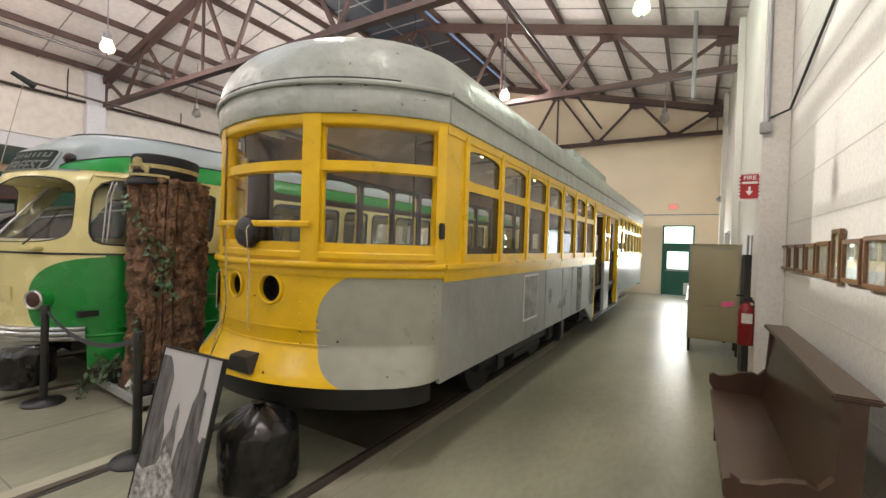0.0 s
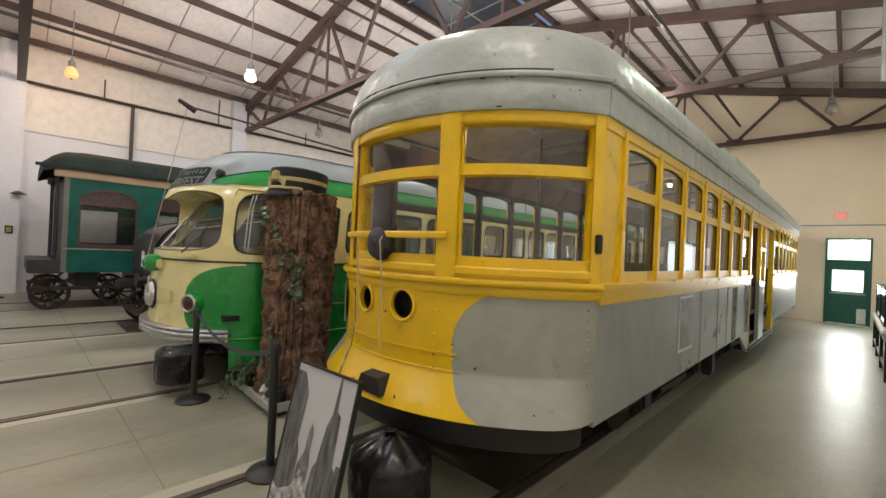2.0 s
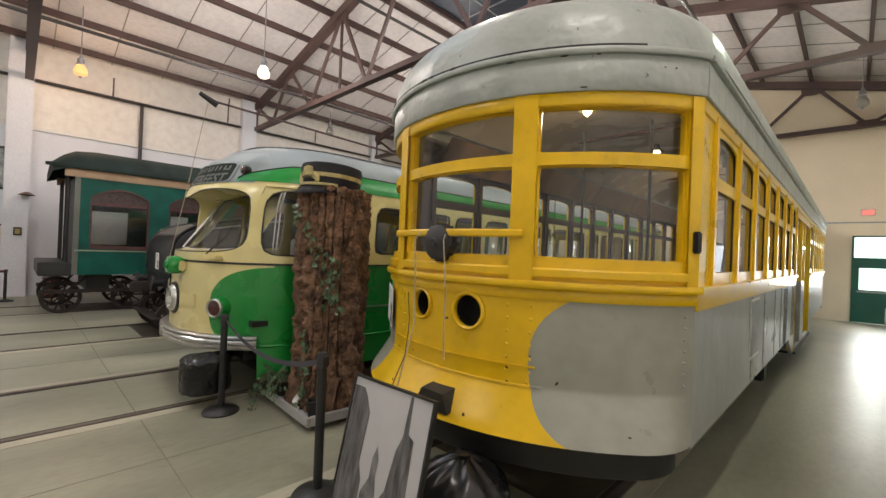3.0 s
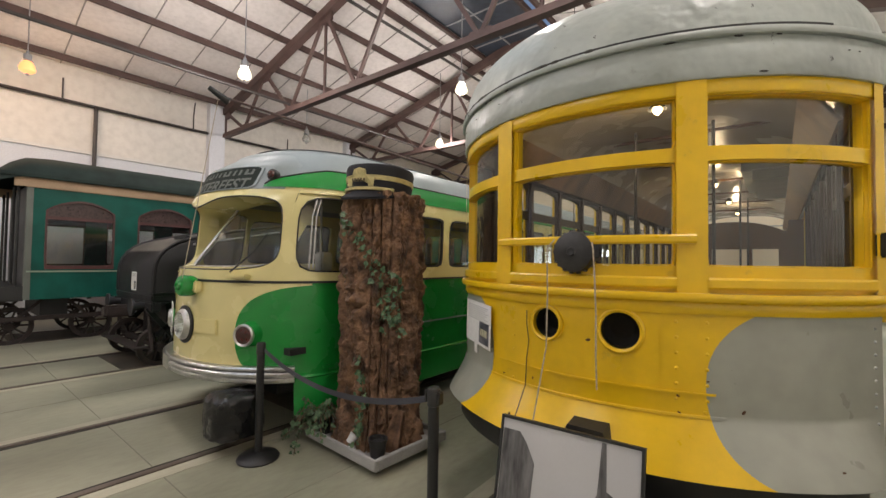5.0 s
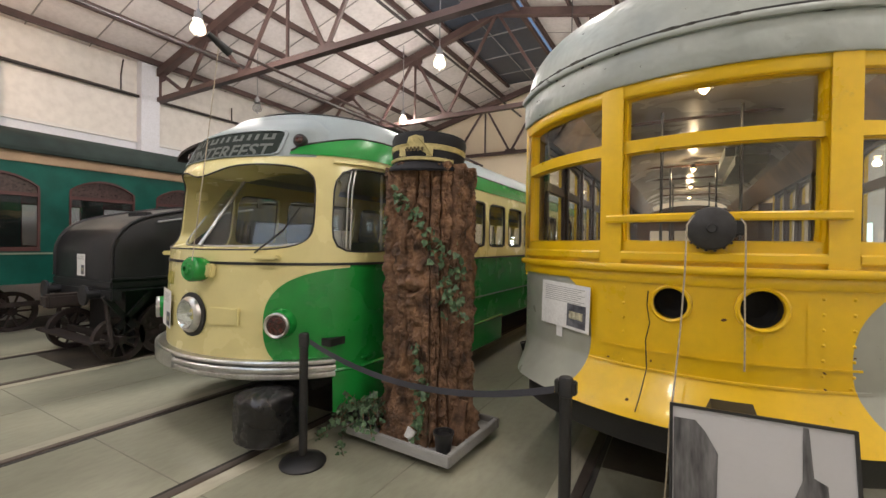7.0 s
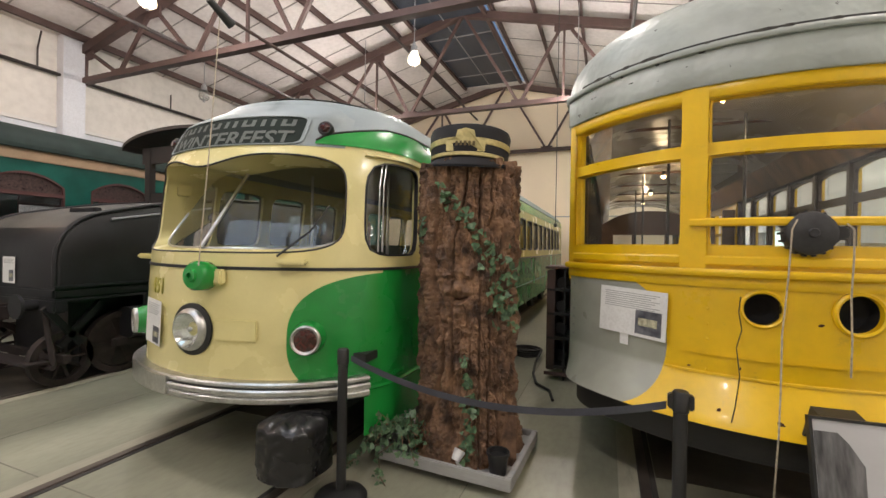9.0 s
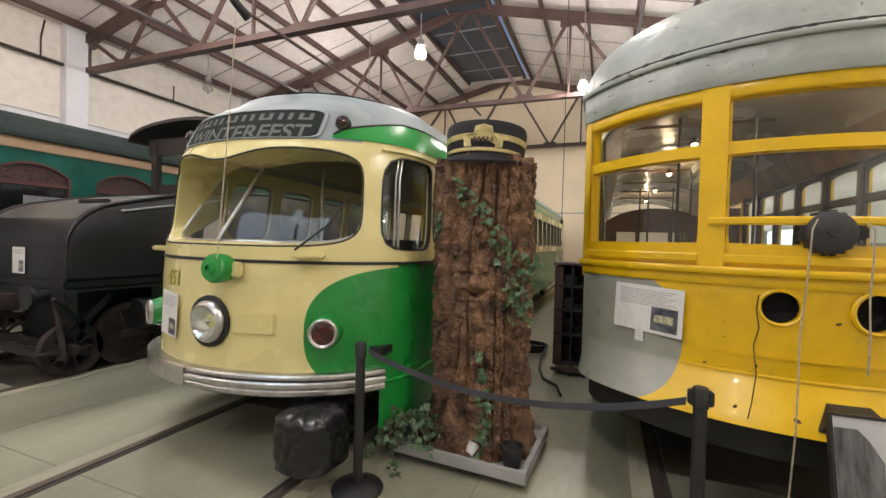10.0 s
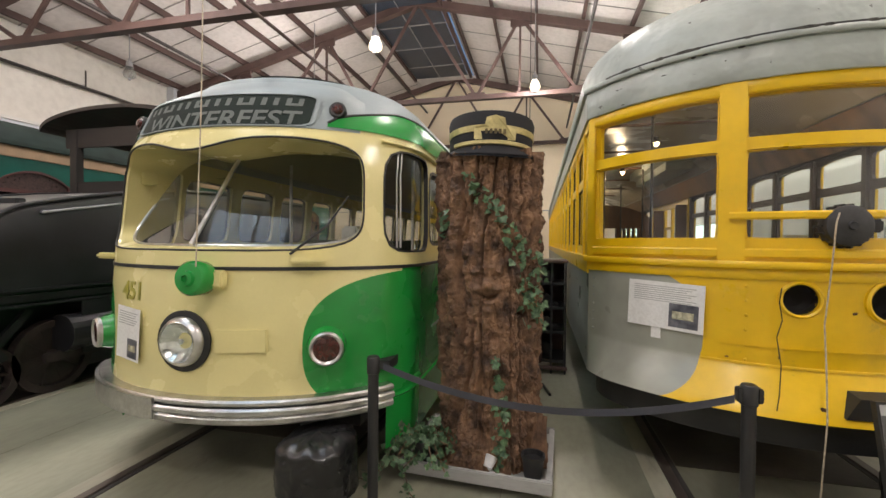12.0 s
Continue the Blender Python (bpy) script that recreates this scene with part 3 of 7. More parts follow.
def framed(name, m, w, h, frame_m, inner, label, fw=0.03):
    """A framed picture: x across, y up, z out from the wall."""
    t = thing(name, m, label, "picture")
    for b in ((-w / 2, w / 2, h / 2 - fw, h / 2), (-w / 2, w / 2, -h / 2, -h / 2 + fw), (-w / 2, -w / 2 + fw, -h / 2 + fw, h / 2 - fw), (w / 2 - fw, w / 2, -h / 2 + fw, h / 2 - fw)):
        part("frame_side", bx(b[0], b[1], b[2], b[3], 0.0, 0.03, 0.004), frame_m, t)
    part("print", bx(-w / 2 + fw, w / 2 - fw, -h / 2 + fw, h / 2 - fw, 0.004, 0.012), inner, t)
    part("glazing", bx(-w / 2 + fw, w / 2 - fw, -h / 2 + fw, h / 2 - fw, 0.016, 0.018), GLASS, t).visible_shadow = False
    return t


LEFTWALL = Matrix(((0, 0, 1), (1, 0, 0), (0, 1, 0))).to_4x4()
RIGHTWALL = Matrix(((0, 0, -1), (-1, 0, 0), (0, 1, 0))).to_4x4()
BWPHOTO = paint("old_photograph", (0.30, 0.30, 0.31), 0.4, vary=0.7, scale=3.5, second=(0.06, 0.06, 0.065))
framed("framed_photo", Matrix.Translation((XL + 0.01, -0.53, 3.42)) @ LEFTWALL, 1.3, 1.15, BLACK, BWPHOTO, "large old black and white photo in black frame", 0.06)
MOUNT = paint("picture_mount", (0.62, 0.60, 0.52), 0.5, vary=0.25, scale=16, second=(0.30, 0.30, 0.26))
FRAMEWOOD = paint("picture_frame_wood", (0.16, 0.085, 0.04), 0.4, vary=0.25)
y = 2.85
for k, (w, h, dz) in enumerate(((0.36, 0.29, 0.0), (0.34, 0.27, 0.0), (0.20, 0.36, 0.03), (0.36, 0.27, 0.0), (0.32, 0.25, 0.0), (0.32, 0.25, 0.0), (0.32, 0.25, 0.0), (0.34, 0.25, 0.0))):
    framed("framed_picture", Matrix.Translation((XR - 0.01, y + w / 2, 1.65 + dz)) @ RIGHTWALL, w, h, FRAMEWOOD, MOUNT, "small picture with mount in brown wooden frame")
    y += w + 0.05
ob = thing("outlet_box", Matrix.Translation((XL + 0.302, 0.05, 1.75)), "small dark outlet box on the pilaster", "outlet")
part("box_body", bx(0, 0.05, -0.08, 0.08, -0.11, 0.11, 0.01), BLACK, ob)
part("cover", bx(0.05, 0.055, -0.05, 0.05, -0.07, 0.07), paint("brass_cover", (0.3, 0.25, 0.1), 0.4, 0.6), ob)

# ---- along the right wall ----
bench = thing("bench", Matrix.Translation((0.0, 0.0, 0.0)), "dark wooden church pew against the white wall", "bench")
BX0, BX1, BY0, BY1 = 0.17, 0.66, 2.44, 4.5
part("seat", bx(BX0, BX1 - 0.08, BY0 + 0.03, BY1 - 0.03, 0.42, 0.455, 0.008), WOOD, bench)
bm = B()
v = skin(bm, [[(BX1 - 0.13, y, 0.44), (BX1 - 0.05, y, 1.05), (BX1 - 0.02, y, 1.05), (BX1 - 0.09, y, 0.44)] for y in (BY0 + 0.03, BY1 - 0.03)], close=True)
bm.faces.new(v[0])
bm.faces.new(v[1])
part("backrest", bm, WOOD, bench)
part("top_rail", bx(BX1 - 0.12, BX1 + 0.05, BY0, BY1, 1.05, 1.08, 0.008), WOOD, bench)
part("front_rail", bx(BX0 + 0.02, BX0 + 0.045, BY0 + 0.03, BY1 - 0.03, 0.32, 0.42), WOOD, bench)


def pew_end(y0, y1):
    prof = [(BX0 + 0.04, 0.0), (BX0 + 0.04, 0.42), (BX0 - 0.01, 0.52), (BX0 - 0.01, 0.585), (BX0 + 0.02, 0.60), (BX0 + 0.06, 0.585), (BX0 + 0.14, 0.60), (BX0 + 0.22, 0.64), (BX0 + 0.30, 0.655), (BX1 - 0.15, 0.64), (BX1 - 0.10, 0.70), (BX1 - 0.08, 1.05), (BX1, 1.05), (BX1 - 0.03, 0.0)]
    bm = B()
    a = [bm.verts.new((x, y0, z)) for x, z in prof]
    b = [bm.verts.new((x, y1, z)) for x, z in prof]
    bm.faces.new(a)
    bm.faces.new(b[::-1])
    for k in range(len(prof)):
        j = (k + 1) % len(prof)
        bm.faces.new((a[k], b[k], b[j], a[j]))
    return bm


part("end_panel", pew_end(BY0, BY0 + 0.05), WOOD, bench)
part("end_panel", pew_end(BY1 - 0.05, BY1), WOOD, bench)

cab = thing("cabinet", Matrix.Translation((-0.04, 8.2, 0)), "tall beige steel cabinet on dark legs", "cabinet")
CABW = 0.70
part("body", bx(0.0, CABW, 0.02, 0.55, 0.22, 1.795, 0.01), BEIGE, cab)
part("door", bx(0.02, CABW - 0.02, 0.0, 0.02, 0.80, 1.765, 0.006), BEIGE, cab)
part("drawer", bx(0.02, CABW - 0.02, 0.0, 0.02, 0.26, 0.78, 0.006), BEIGE, cab)
part("top_edge", bx(-0.01, CABW + 0.01, -0.005, 0.56, 1.795, 1.815, 0.004), BEIGE, cab)
part("handle", bx(0.34, 0.58, -0.012, 0.0, 1.73, 1.752, 0.003), GREY_STEEL, cab)
for x in (0.0, CABW - 0.035):
    for y in (0.02, 0.51):
        part("leg", bx(x, x + 0.035, y, y + 0.035, 0, 0.22), BLACK, cab)
    part("corner_strip", bx(x - 0.012 if x == 0 else CABW - 0.005, x + 0.005 if x == 0 else CABW + 0.012, 0.0, 0.02, 0.2, 1.81), GREY_STEEL, cab)
rack = thing("metal_rack", Matrix.Translation((0.60, 6.9, 0)), "dark metal rack with upright bars by the pilaster", "rack")
part("rack_body", bx(0.0, 0.2, 0.0, 0.5, 0.0, 1.66, 0.01), BLACK, rack)
for k in range(4):
    part("bar", rod(B(), (0.03 + k * 0.045, 0.05, 1.66), (0.03 + k * 0.045, 0.05, 1.92), 0.014, 8), GREY_STEEL, rack)
ext = thing("fire_extinguisher", Matrix.Translation((0.535, 5.8, 0.65)), "red fire extinguisher with pink tag on the pilaster", "extinguisher")
RED = paint("extinguisher_red", (0.26, 0.012, 0.012), 0.3, vary=0.06, coat=0.3)
part("cylinder", lathe(B(), [(0.0, 0.0), (0.07, 0.0), (0.078, 0.015), (0.078, 0.38), (0.06, 0.44), (0.03, 0.46), (0.025, 0.48), (0, 0.48)], 24), RED, ext, smooth=True)
part("valve", bx(-0.03, 0.05, -0.02, 0.02, 0.48, 0.54, 0.006), BLACK, ext)
part("lever", bx(-0.10, 0.03, -0.012, 0.012, 0.54, 0.56, 0.004), BLACK, ext)
part("hose", pipe(B(), [(0.05, 0, 0.5), (0.095, 0, 0.44), (0.09, -0.01, 0.25), (0.085, -0.02, 0.08)], 0.012), BLACK, ext)
part("label", bx(-0.05, 0.05, -0.082, -0.0775, 0.25, 0.36), WHITE_WALL, ext)
part("inspection_tag", bx(-0.12, 0.0, -0.05, -0.045, 0.45, 0.50, 0, pose(0, 0, 0, 0, -15, 0)), paint("pink_tag", (0.75, 0.10, 0.25), 0.5), ext, "bright pink inspection tag")
part("wall_bracket", bx(0.06, 0.112, -0.02, 0.05, 0.2, 0.45), BLACK, ext)
fs = thing("fire_sign", Matrix.Translation((0.515, 5.72, 2.42)), "red fire extinguisher sign with white arrow", "sign")
SIGNRED = paint("sign_red", (0.42, 0.02, 0.025), 0.4)
SIGNWHITE = paint("sign_white", (0.8, 0.8, 0.8), 0.4)
part("plate", bx(-0.10, 0.088, 0.0, 0.01, -0.15, 0.15), SIGNRED, fs)
for k in range(7):
    for z in (-0.142, 0.142):
        part("stripe", bx(-0.012, 0.012, -0.002, 0.0, -0.008, 0.008, 0, pose(-0.09 + k * 0.028, 0, z)), SIGNWHITE, fs)
    for x in (-0.094, 0.082):
        part("stripe", bx(-0.006, 0.006, -0.002, 0.0, -0.012, 0.012, 0, pose(x, 0, -0.12 + k * 0.04)), SIGNWHITE, fs)
bm = B()
vs = [bm.verts.new((x, -0.003, z)) for x, z in ((-0.015, 0.0), (0.005, 0.0), (0.005, -0.05), (0.03, -0.05), (-0.005, -0.10), (-0.04, -0.05), (-0.015, -0.05))]
bm.faces.new(vs)
part("arrow", bm, SIGNWHITE, fs, "white down arrow")
for z in (0.03,):
    part("word_bar", bx(-0.075, 0.065, -0.003, -0.001, z, z + 0.025), SIGNWHITE, fs)
hrn = thing("wall_speaker", Matrix.Translation((0.58, 16.7, 3.45)), "small grey alarm horn on the pilaster", "alarm horn")
part("horn", lathe(B(), [(0.03, 0), (0.05, 0.08), (0.11, 0.14), (0.10, 0.14), (0.04, 0.07)], 16, pose(0.05, 0, 0, 90, 0, 40)), GREY_STEEL, hrn)
part("mount", bx(0.02, 0.14, -0.04, 0.04, -0.05, 0.05, 0.01), GREY_STEEL, hrn)

# things along the left wall
nb = thing("notice_board", Matrix.Translation((XL + 0.01, -0.86, 1.25)) @ LEFTWALL, "tall cream notice board with pale papers on the wall", "notice board")
part("board", bx(-0.80, 0.80, -0.68, 0.64, 0, 0.03, 0.006), paint("notice_cream", (0.66, 0.59, 0.47), 0.5), nb)
part("rail", bx(-0.83, 0.83, 0.64, 0.68, 0, 0.05), BLACK, nb, "dark top rail")
part("lower_panel", bx(-0.80, 0.80, -0.68, -0.30, 0.031, 0.05, 0.006), WHITE_WALL, nb, "white lower panel")
for k, (x, y, w, h, c) in enumerate(((-0.2, 0.34, 0.44, 0.34, (0.66, 0.66, 0.72)), (0.32, 0.30, 0.40, 0.42, (0.62, 0.60, 0.74)), (-0.55, 0.28, 0.24, 0.36, (0.70, 0.70, 0.70)), (0.08, -0.08, 0.5, 0.22, (0.70, 0.68, 0.66)))):
    part("paper", bx(x - w / 2, x + w / 2, y - h / 2, y + h / 2, 0.03, 0.034), paint("paper_tint", c, 0.6, vary=0.2, scale=20), nb)
part("photo", bx(-0.08, 0.06, 0.36, 0.46, 0.034, 0.037), BLACK, nb, "small dark photograph")
bkt = thing("bucket", Matrix.Translation((XL + 0.45, 0.75, 0)), "small rusty brown drum on the concrete floor", "drum")
part("drum_body", lathe(B(), [(0, 0), (0.17, 0), (0.18, 0.02), (0.18, 0.25), (0.185, 0.27), (0.18, 0.29), (0.18, 0.52), (0.165, 0.53), (0, 0.52)], 24), paint("rusty_drum", (0.14, 0.06, 0.04), 0.7, vary=0.3, scale=6), bkt, smooth=True)
part("lid_ring", lathe(B(), [(0.185, 0.52), (0.19, 0.53), (0.185, 0.545), (0.175, 0.54)], 24), GREY_STEEL, bkt)
sh = thing("wall_shelf", Matrix.Translation((XL + 0.3, 0.2, 2.75)), "small brown bracket lamp on the pilaster", "bracket lamp")
part("hood", lathe(B(), [(0.0, 0.06), (0.06, 0.05), (0.17, -0.02), (0.16, -0.03), (0.05, 0.03)], 20, pose(0.16, 0, 0)), paint("brown_enamel", (0.12, 0.07, 0.05), 0.4), sh)
part("arm", rod(B(), (0, 0, 0.05), (0.16, 0, 0.05), 0.015), GREY_STEEL, sh)

# bright yard outside the far door
tagged(part("backdrop", bx(-6.0, 5.0, YF + 4.0, YF + 4.05, -0.2, 5.5), glow("bright_yard", (0.86, 1.0, 0.93), 2.2)), "sunlit pale green yard beyond the door", "backdrop", kind="structure")
# long white-topped table with a glazed case, along the right wall
TABLE_TOP = paint("white_laminate", (0.76, 0.76, 0.75), 0.3, vary=0.04, scale=2, bump=0.02)
table = thing("display_table", Matrix.Translation((-0.10, 9.3, 0)), "long white-topped table on dark metal legs", "table")
part("tabletop", bx(0.0, 0.70, 0.0, 4.2, 0.715, 0.75, 0.008), TABLE_TOP, table)
part("apron", bx(0.03, 0.055, 0.04, 4.16, 0.62, 0.715), TABLE_TOP, table)
for x in (0.04, 0.62):
    for y in (0.06, 1.4, 2.76, 4.08):
        part("leg", bx(x, x + 0.045, y, y + 0.045, 0.0, 0.715, 0.006), BLACK, table)
    part("stretcher", bx(x + 0.005, x + 0.04, 0.1, 4.08, 0.16, 0.20, 0.005), GREY_STEEL, table)
case = thing("display_case", Matrix.Translation((-0.04, 10.3, 0.75)), "glazed display case with dark frame on the table", "display case")
CASEW, CASEL, CASEH = 0.55, 2.9, 0.66
for x in (0.0, CASEW - 0.03):
    for y in (0.0, CASEL / 2 - 0.015, CASEL - 0.03):
        part("post", bx(x, x + 0.03, y, y + 0.03, 0.03, CASEH - 0.04, 0.003), BLACK, case)
    part("pane", bx(x + 0.012, x + 0.016, 0.03, CASEL - 0.03, 0.03, CASEH - 0.04), GLASS, case).visible_shadow = False
part("base", bx(0.0, CASEW, 0.0, CASEL, 0.0, 0.03, 0.004), BLACK, case)
part("case_top", bx(-0.01, CASEW + 0.01, -0.01, CASEL + 0.01, CASEH - 0.04, CASEH, 0.006), DOORGREEN, case)


# ---- the yellow interurban trolley ----
def patterned(m, second, build):
    """Lays a second coat of paint over a paint() material where build's mask is one."""
    nt = m.node_tree
    src, b = colour_socket(m)
    mx = nt.nodes.new("ShaderNodeMix")
    mx.data_type = "RGBA"
    tc = nt.nodes.new("ShaderNodeTexCoord")
    sp = nt.nodes.new("ShaderNodeSeparateXYZ")
    nt.links.new(tc.outputs["Object"], sp.inputs[0])
    nt.links.new(build(nt, sp.outputs[0], sp.outputs[1], sp.outputs[2]), mx.inputs[0])
    nt.links.new(src, mx.inputs[6])
    mul = nt.nodes.new("ShaderNodeMix")
    mul.data_type, mul.blend_type = "RGBA", "MULTIPLY"
    mul.inputs[0].default_value = 0.3
    mul.inputs[6].default_value = (*second, 1)
    n = nt.nodes.new("ShaderNodeTexNoise")
    n.inputs["Scale"].default_value = 7
    nt.links.new(tc.outputs["Object"], n.inputs["Vector"])
    nt.links.new(n.outputs[0], mul.inputs[7])
    nt.links.new(mul.outputs[2], mx.inputs[7])
    nt.links.new(mx.outputs[2], b.inputs["Base Color"])
    return m


R_NOSE, HALF_Y, TH_Y = 1.45, 1.25, math.degrees(math.asin(1.25 / 1.30))
YSIDE0 = R_NOSE - math.sqrt(R_NOSE ** 2 - HALF_Y ** 2)
Y_LEN = 14.53


def bearing(s):
    """The true angle round the nose of the even spacing s, which runs to 74 degrees at the corner."""
    return math.asin(1.30 * math.sin(radians(s)) / R_NOSE)


def flare(z):
    """How far the apron stands out towards its foot."""
    k = max(0.0, min(1.0, (0.93 - z) / 0.24))
    return 0.15 * k ** 1.12


def SY(s, z, d):
    """Surface of the trolley: s in degrees round the nose, past the corner in metres along the side."""
    if abs(s) <= TH_Y:
        r = R_NOSE - d + flare(z) * (1 - 0.97 * max(0.0, (abs(s) - 52) / (TH_Y - 52)) ** 2)
        a = bearing(s)
        return (r * math.sin(a), R_NOSE - r * math.cos(a), z)
    return (math.copysign(HALF_Y - d, s), YSIDE0 + abs(s) - TH_Y, z)


yellow_car = thing("trolley_car", Matrix.Translation((-2.85, 1.965, 0)), "yellow and grey wooden interurban trolley with peeling paint", "trolley car")


def patch_mask(nt, x, y, z):
    """The grey quarter panels on both sides of the yellow nose."""
    ax = calc(nt, "ABSOLUTE", x)
    u = calc(nt, "DIVIDE", calc(nt, "SUBTRACT", 1.30, ax), calc(nt, "MULTIPLY_ADD", calc(nt, "GREATER_THAN", x, 0.0), 0.065, 0.66))
    v = calc(nt, "DIVIDE", calc(nt, "SUBTRACT", z, 1.07), 0.46)
    e = calc(nt, "ADD", calc(nt, "POWER", calc(nt, "ABSOLUTE", u), 2.4), calc(nt, "POWER", calc(nt, "ABSOLUTE", v), 2.4))
    return calc(nt, "LESS_THAN", e, 1.0)


APRON = patterned(paint("apron_paint", (0.77, 0.49, 0.006), 0.30, vary=0.07, scale=4, bump=0.06, fine=25, dirt=0.22, coat=0.15, grain=0.1), (0.385, 0.395, 0.335), patch_mask)
arc = span(-TH_Y, TH_Y, 48)
VENTS = ((-8.9, 0.088), (9.1, 0.099))
bm = sheet(B(), SY, span(-TH_Y, TH_Y, 220), [0.68, 0.71, 0.75, 0.80, 0.85, 0.89, 0.915, 0.93, 0.945] + span(0.98, 1.18, 8) + span(1.192, 1.44, 22), 0, 0.03)
cut = []
for f in bm.faces:
    c = f.calc_center_median()
    for s, r in VENTS:
        x, y, z = SY(s, 1.315, 0)
        if (c.x - x) ** 2 + (c.z - z) ** 2 < (r * 1.05) ** 2:
            cut.append(f)
bmesh.ops.delete(bm, geom=cut, context="FACES")
part("nose_apron", bm, APRON, yellow_car, "yellow rounded apron with grey quarter panels", True)
# belt rail and sill round the nose
def band(bm, z0, z1, d0, ss, d1=0.02):
    skin(bm, [[SY(s, z0, d1) for s in ss], [SY(s, z0, d0) for s in ss], [SY(s, z0 + 0.01, d0 - 0.006) for s in ss], [SY(s, z1 - 0.01, d0 - 0.006) for s in ss], [SY(s, z1, d0) for s in ss], [SY(s, z1, d1) for s in ss]])
    return bm


part("belt_rail", band(B(), 1.485, 1.525, -0.045, arc), YELLOW, yellow_car, smooth=True)
part("belt_rail", band(B(), 1.42, 1.485, -0.012, arc), YELLOW, yellow_car, smooth=True)
part("letterboard", band(B(), 2.50, 2.585, -0.008, arc), YELLOW, yellow_car, smooth=True)
part("roof_band", band(B(), 2.57, 2.765, -0.03, arc), ROOFGREY, yellow_car, "grey painted fascia below the roof", True)
part("drip_rail", band(B(), 2.765, 2.80, -0.055, arc), ROOFGREY, yellow_car, smooth=True)
part("canvas_crack", band(B(), 2.800, 2.809, -0.050, span(-60, 52, 40), 0.0), BLACK, yellow_car, "dark gap under the lifting roof canvas")
part("bumper", band(B(), 0.50, 0.70, 0.10, span(-70, 70, 40), 0.4), BLACK, yellow_car, "black iron bumper below the apron", True)

# nose windows
FRONT_WINS = ((-68.8, -26.6), (-20.6, 20.6), (26.6, 68.8))
edges = [(-TH_Y, -23.5), (-23.5, 23.5), (23.5, TH_Y)]
for (a, b), (c, d) in zip(FRONT_WINS, edges):
    bm = B()
    holed(bm, SY, (c, d, 2.205, 2.505), (a, b, 2.245, 2.495, 60, 0), 48, 0.07)
    holed(bm, SY, (c, d, 1.52, 2.205), (a, b, 1.655, 2.175, 60, 0), 48, 0.07)
    part("window_frame", bm, YELLOW, yellow_car, "yellow painted front window frame", True)
for a, b in FRONT_WINS:
    for z0, z1 in ((2.245, 2.495), (1.655, 2.175)):
        p = part("window_pane", pane(B(), SY, (a, b, z0, z1, 60, 0), 48, 0.05), GLASS, yellow_car)
        p.visible_shadow = False
        part("sash", gasket(B(), SY, (a, b, z0, z1, 60, 0), 48, 0.996, 0.975, 0.028, 0.065), YELLOW, p, smooth=True)
for th in (-23.5, 23.5, -71, 71):
    w = 3.0 if abs(th) < 50 else 2.6
    part("mullion", sheet(B(), SY, span(th - w, th + w, 3), (1.525, 2.57), -0.022, 0.03), YELLOW, yellow_car)
for a, b in FRONT_WINS:
    part("sash_sill", band(B(), 1.545, 1.60, -0.02, span(a, b, 14)), YELLOW, yellow_car)
part("guard_bar", band(B(), 1.765, 1.81, -0.05, span(-24, 24, 12), -0.02), YELLOW, yellow_car, "yellow guard bar across the middle window")

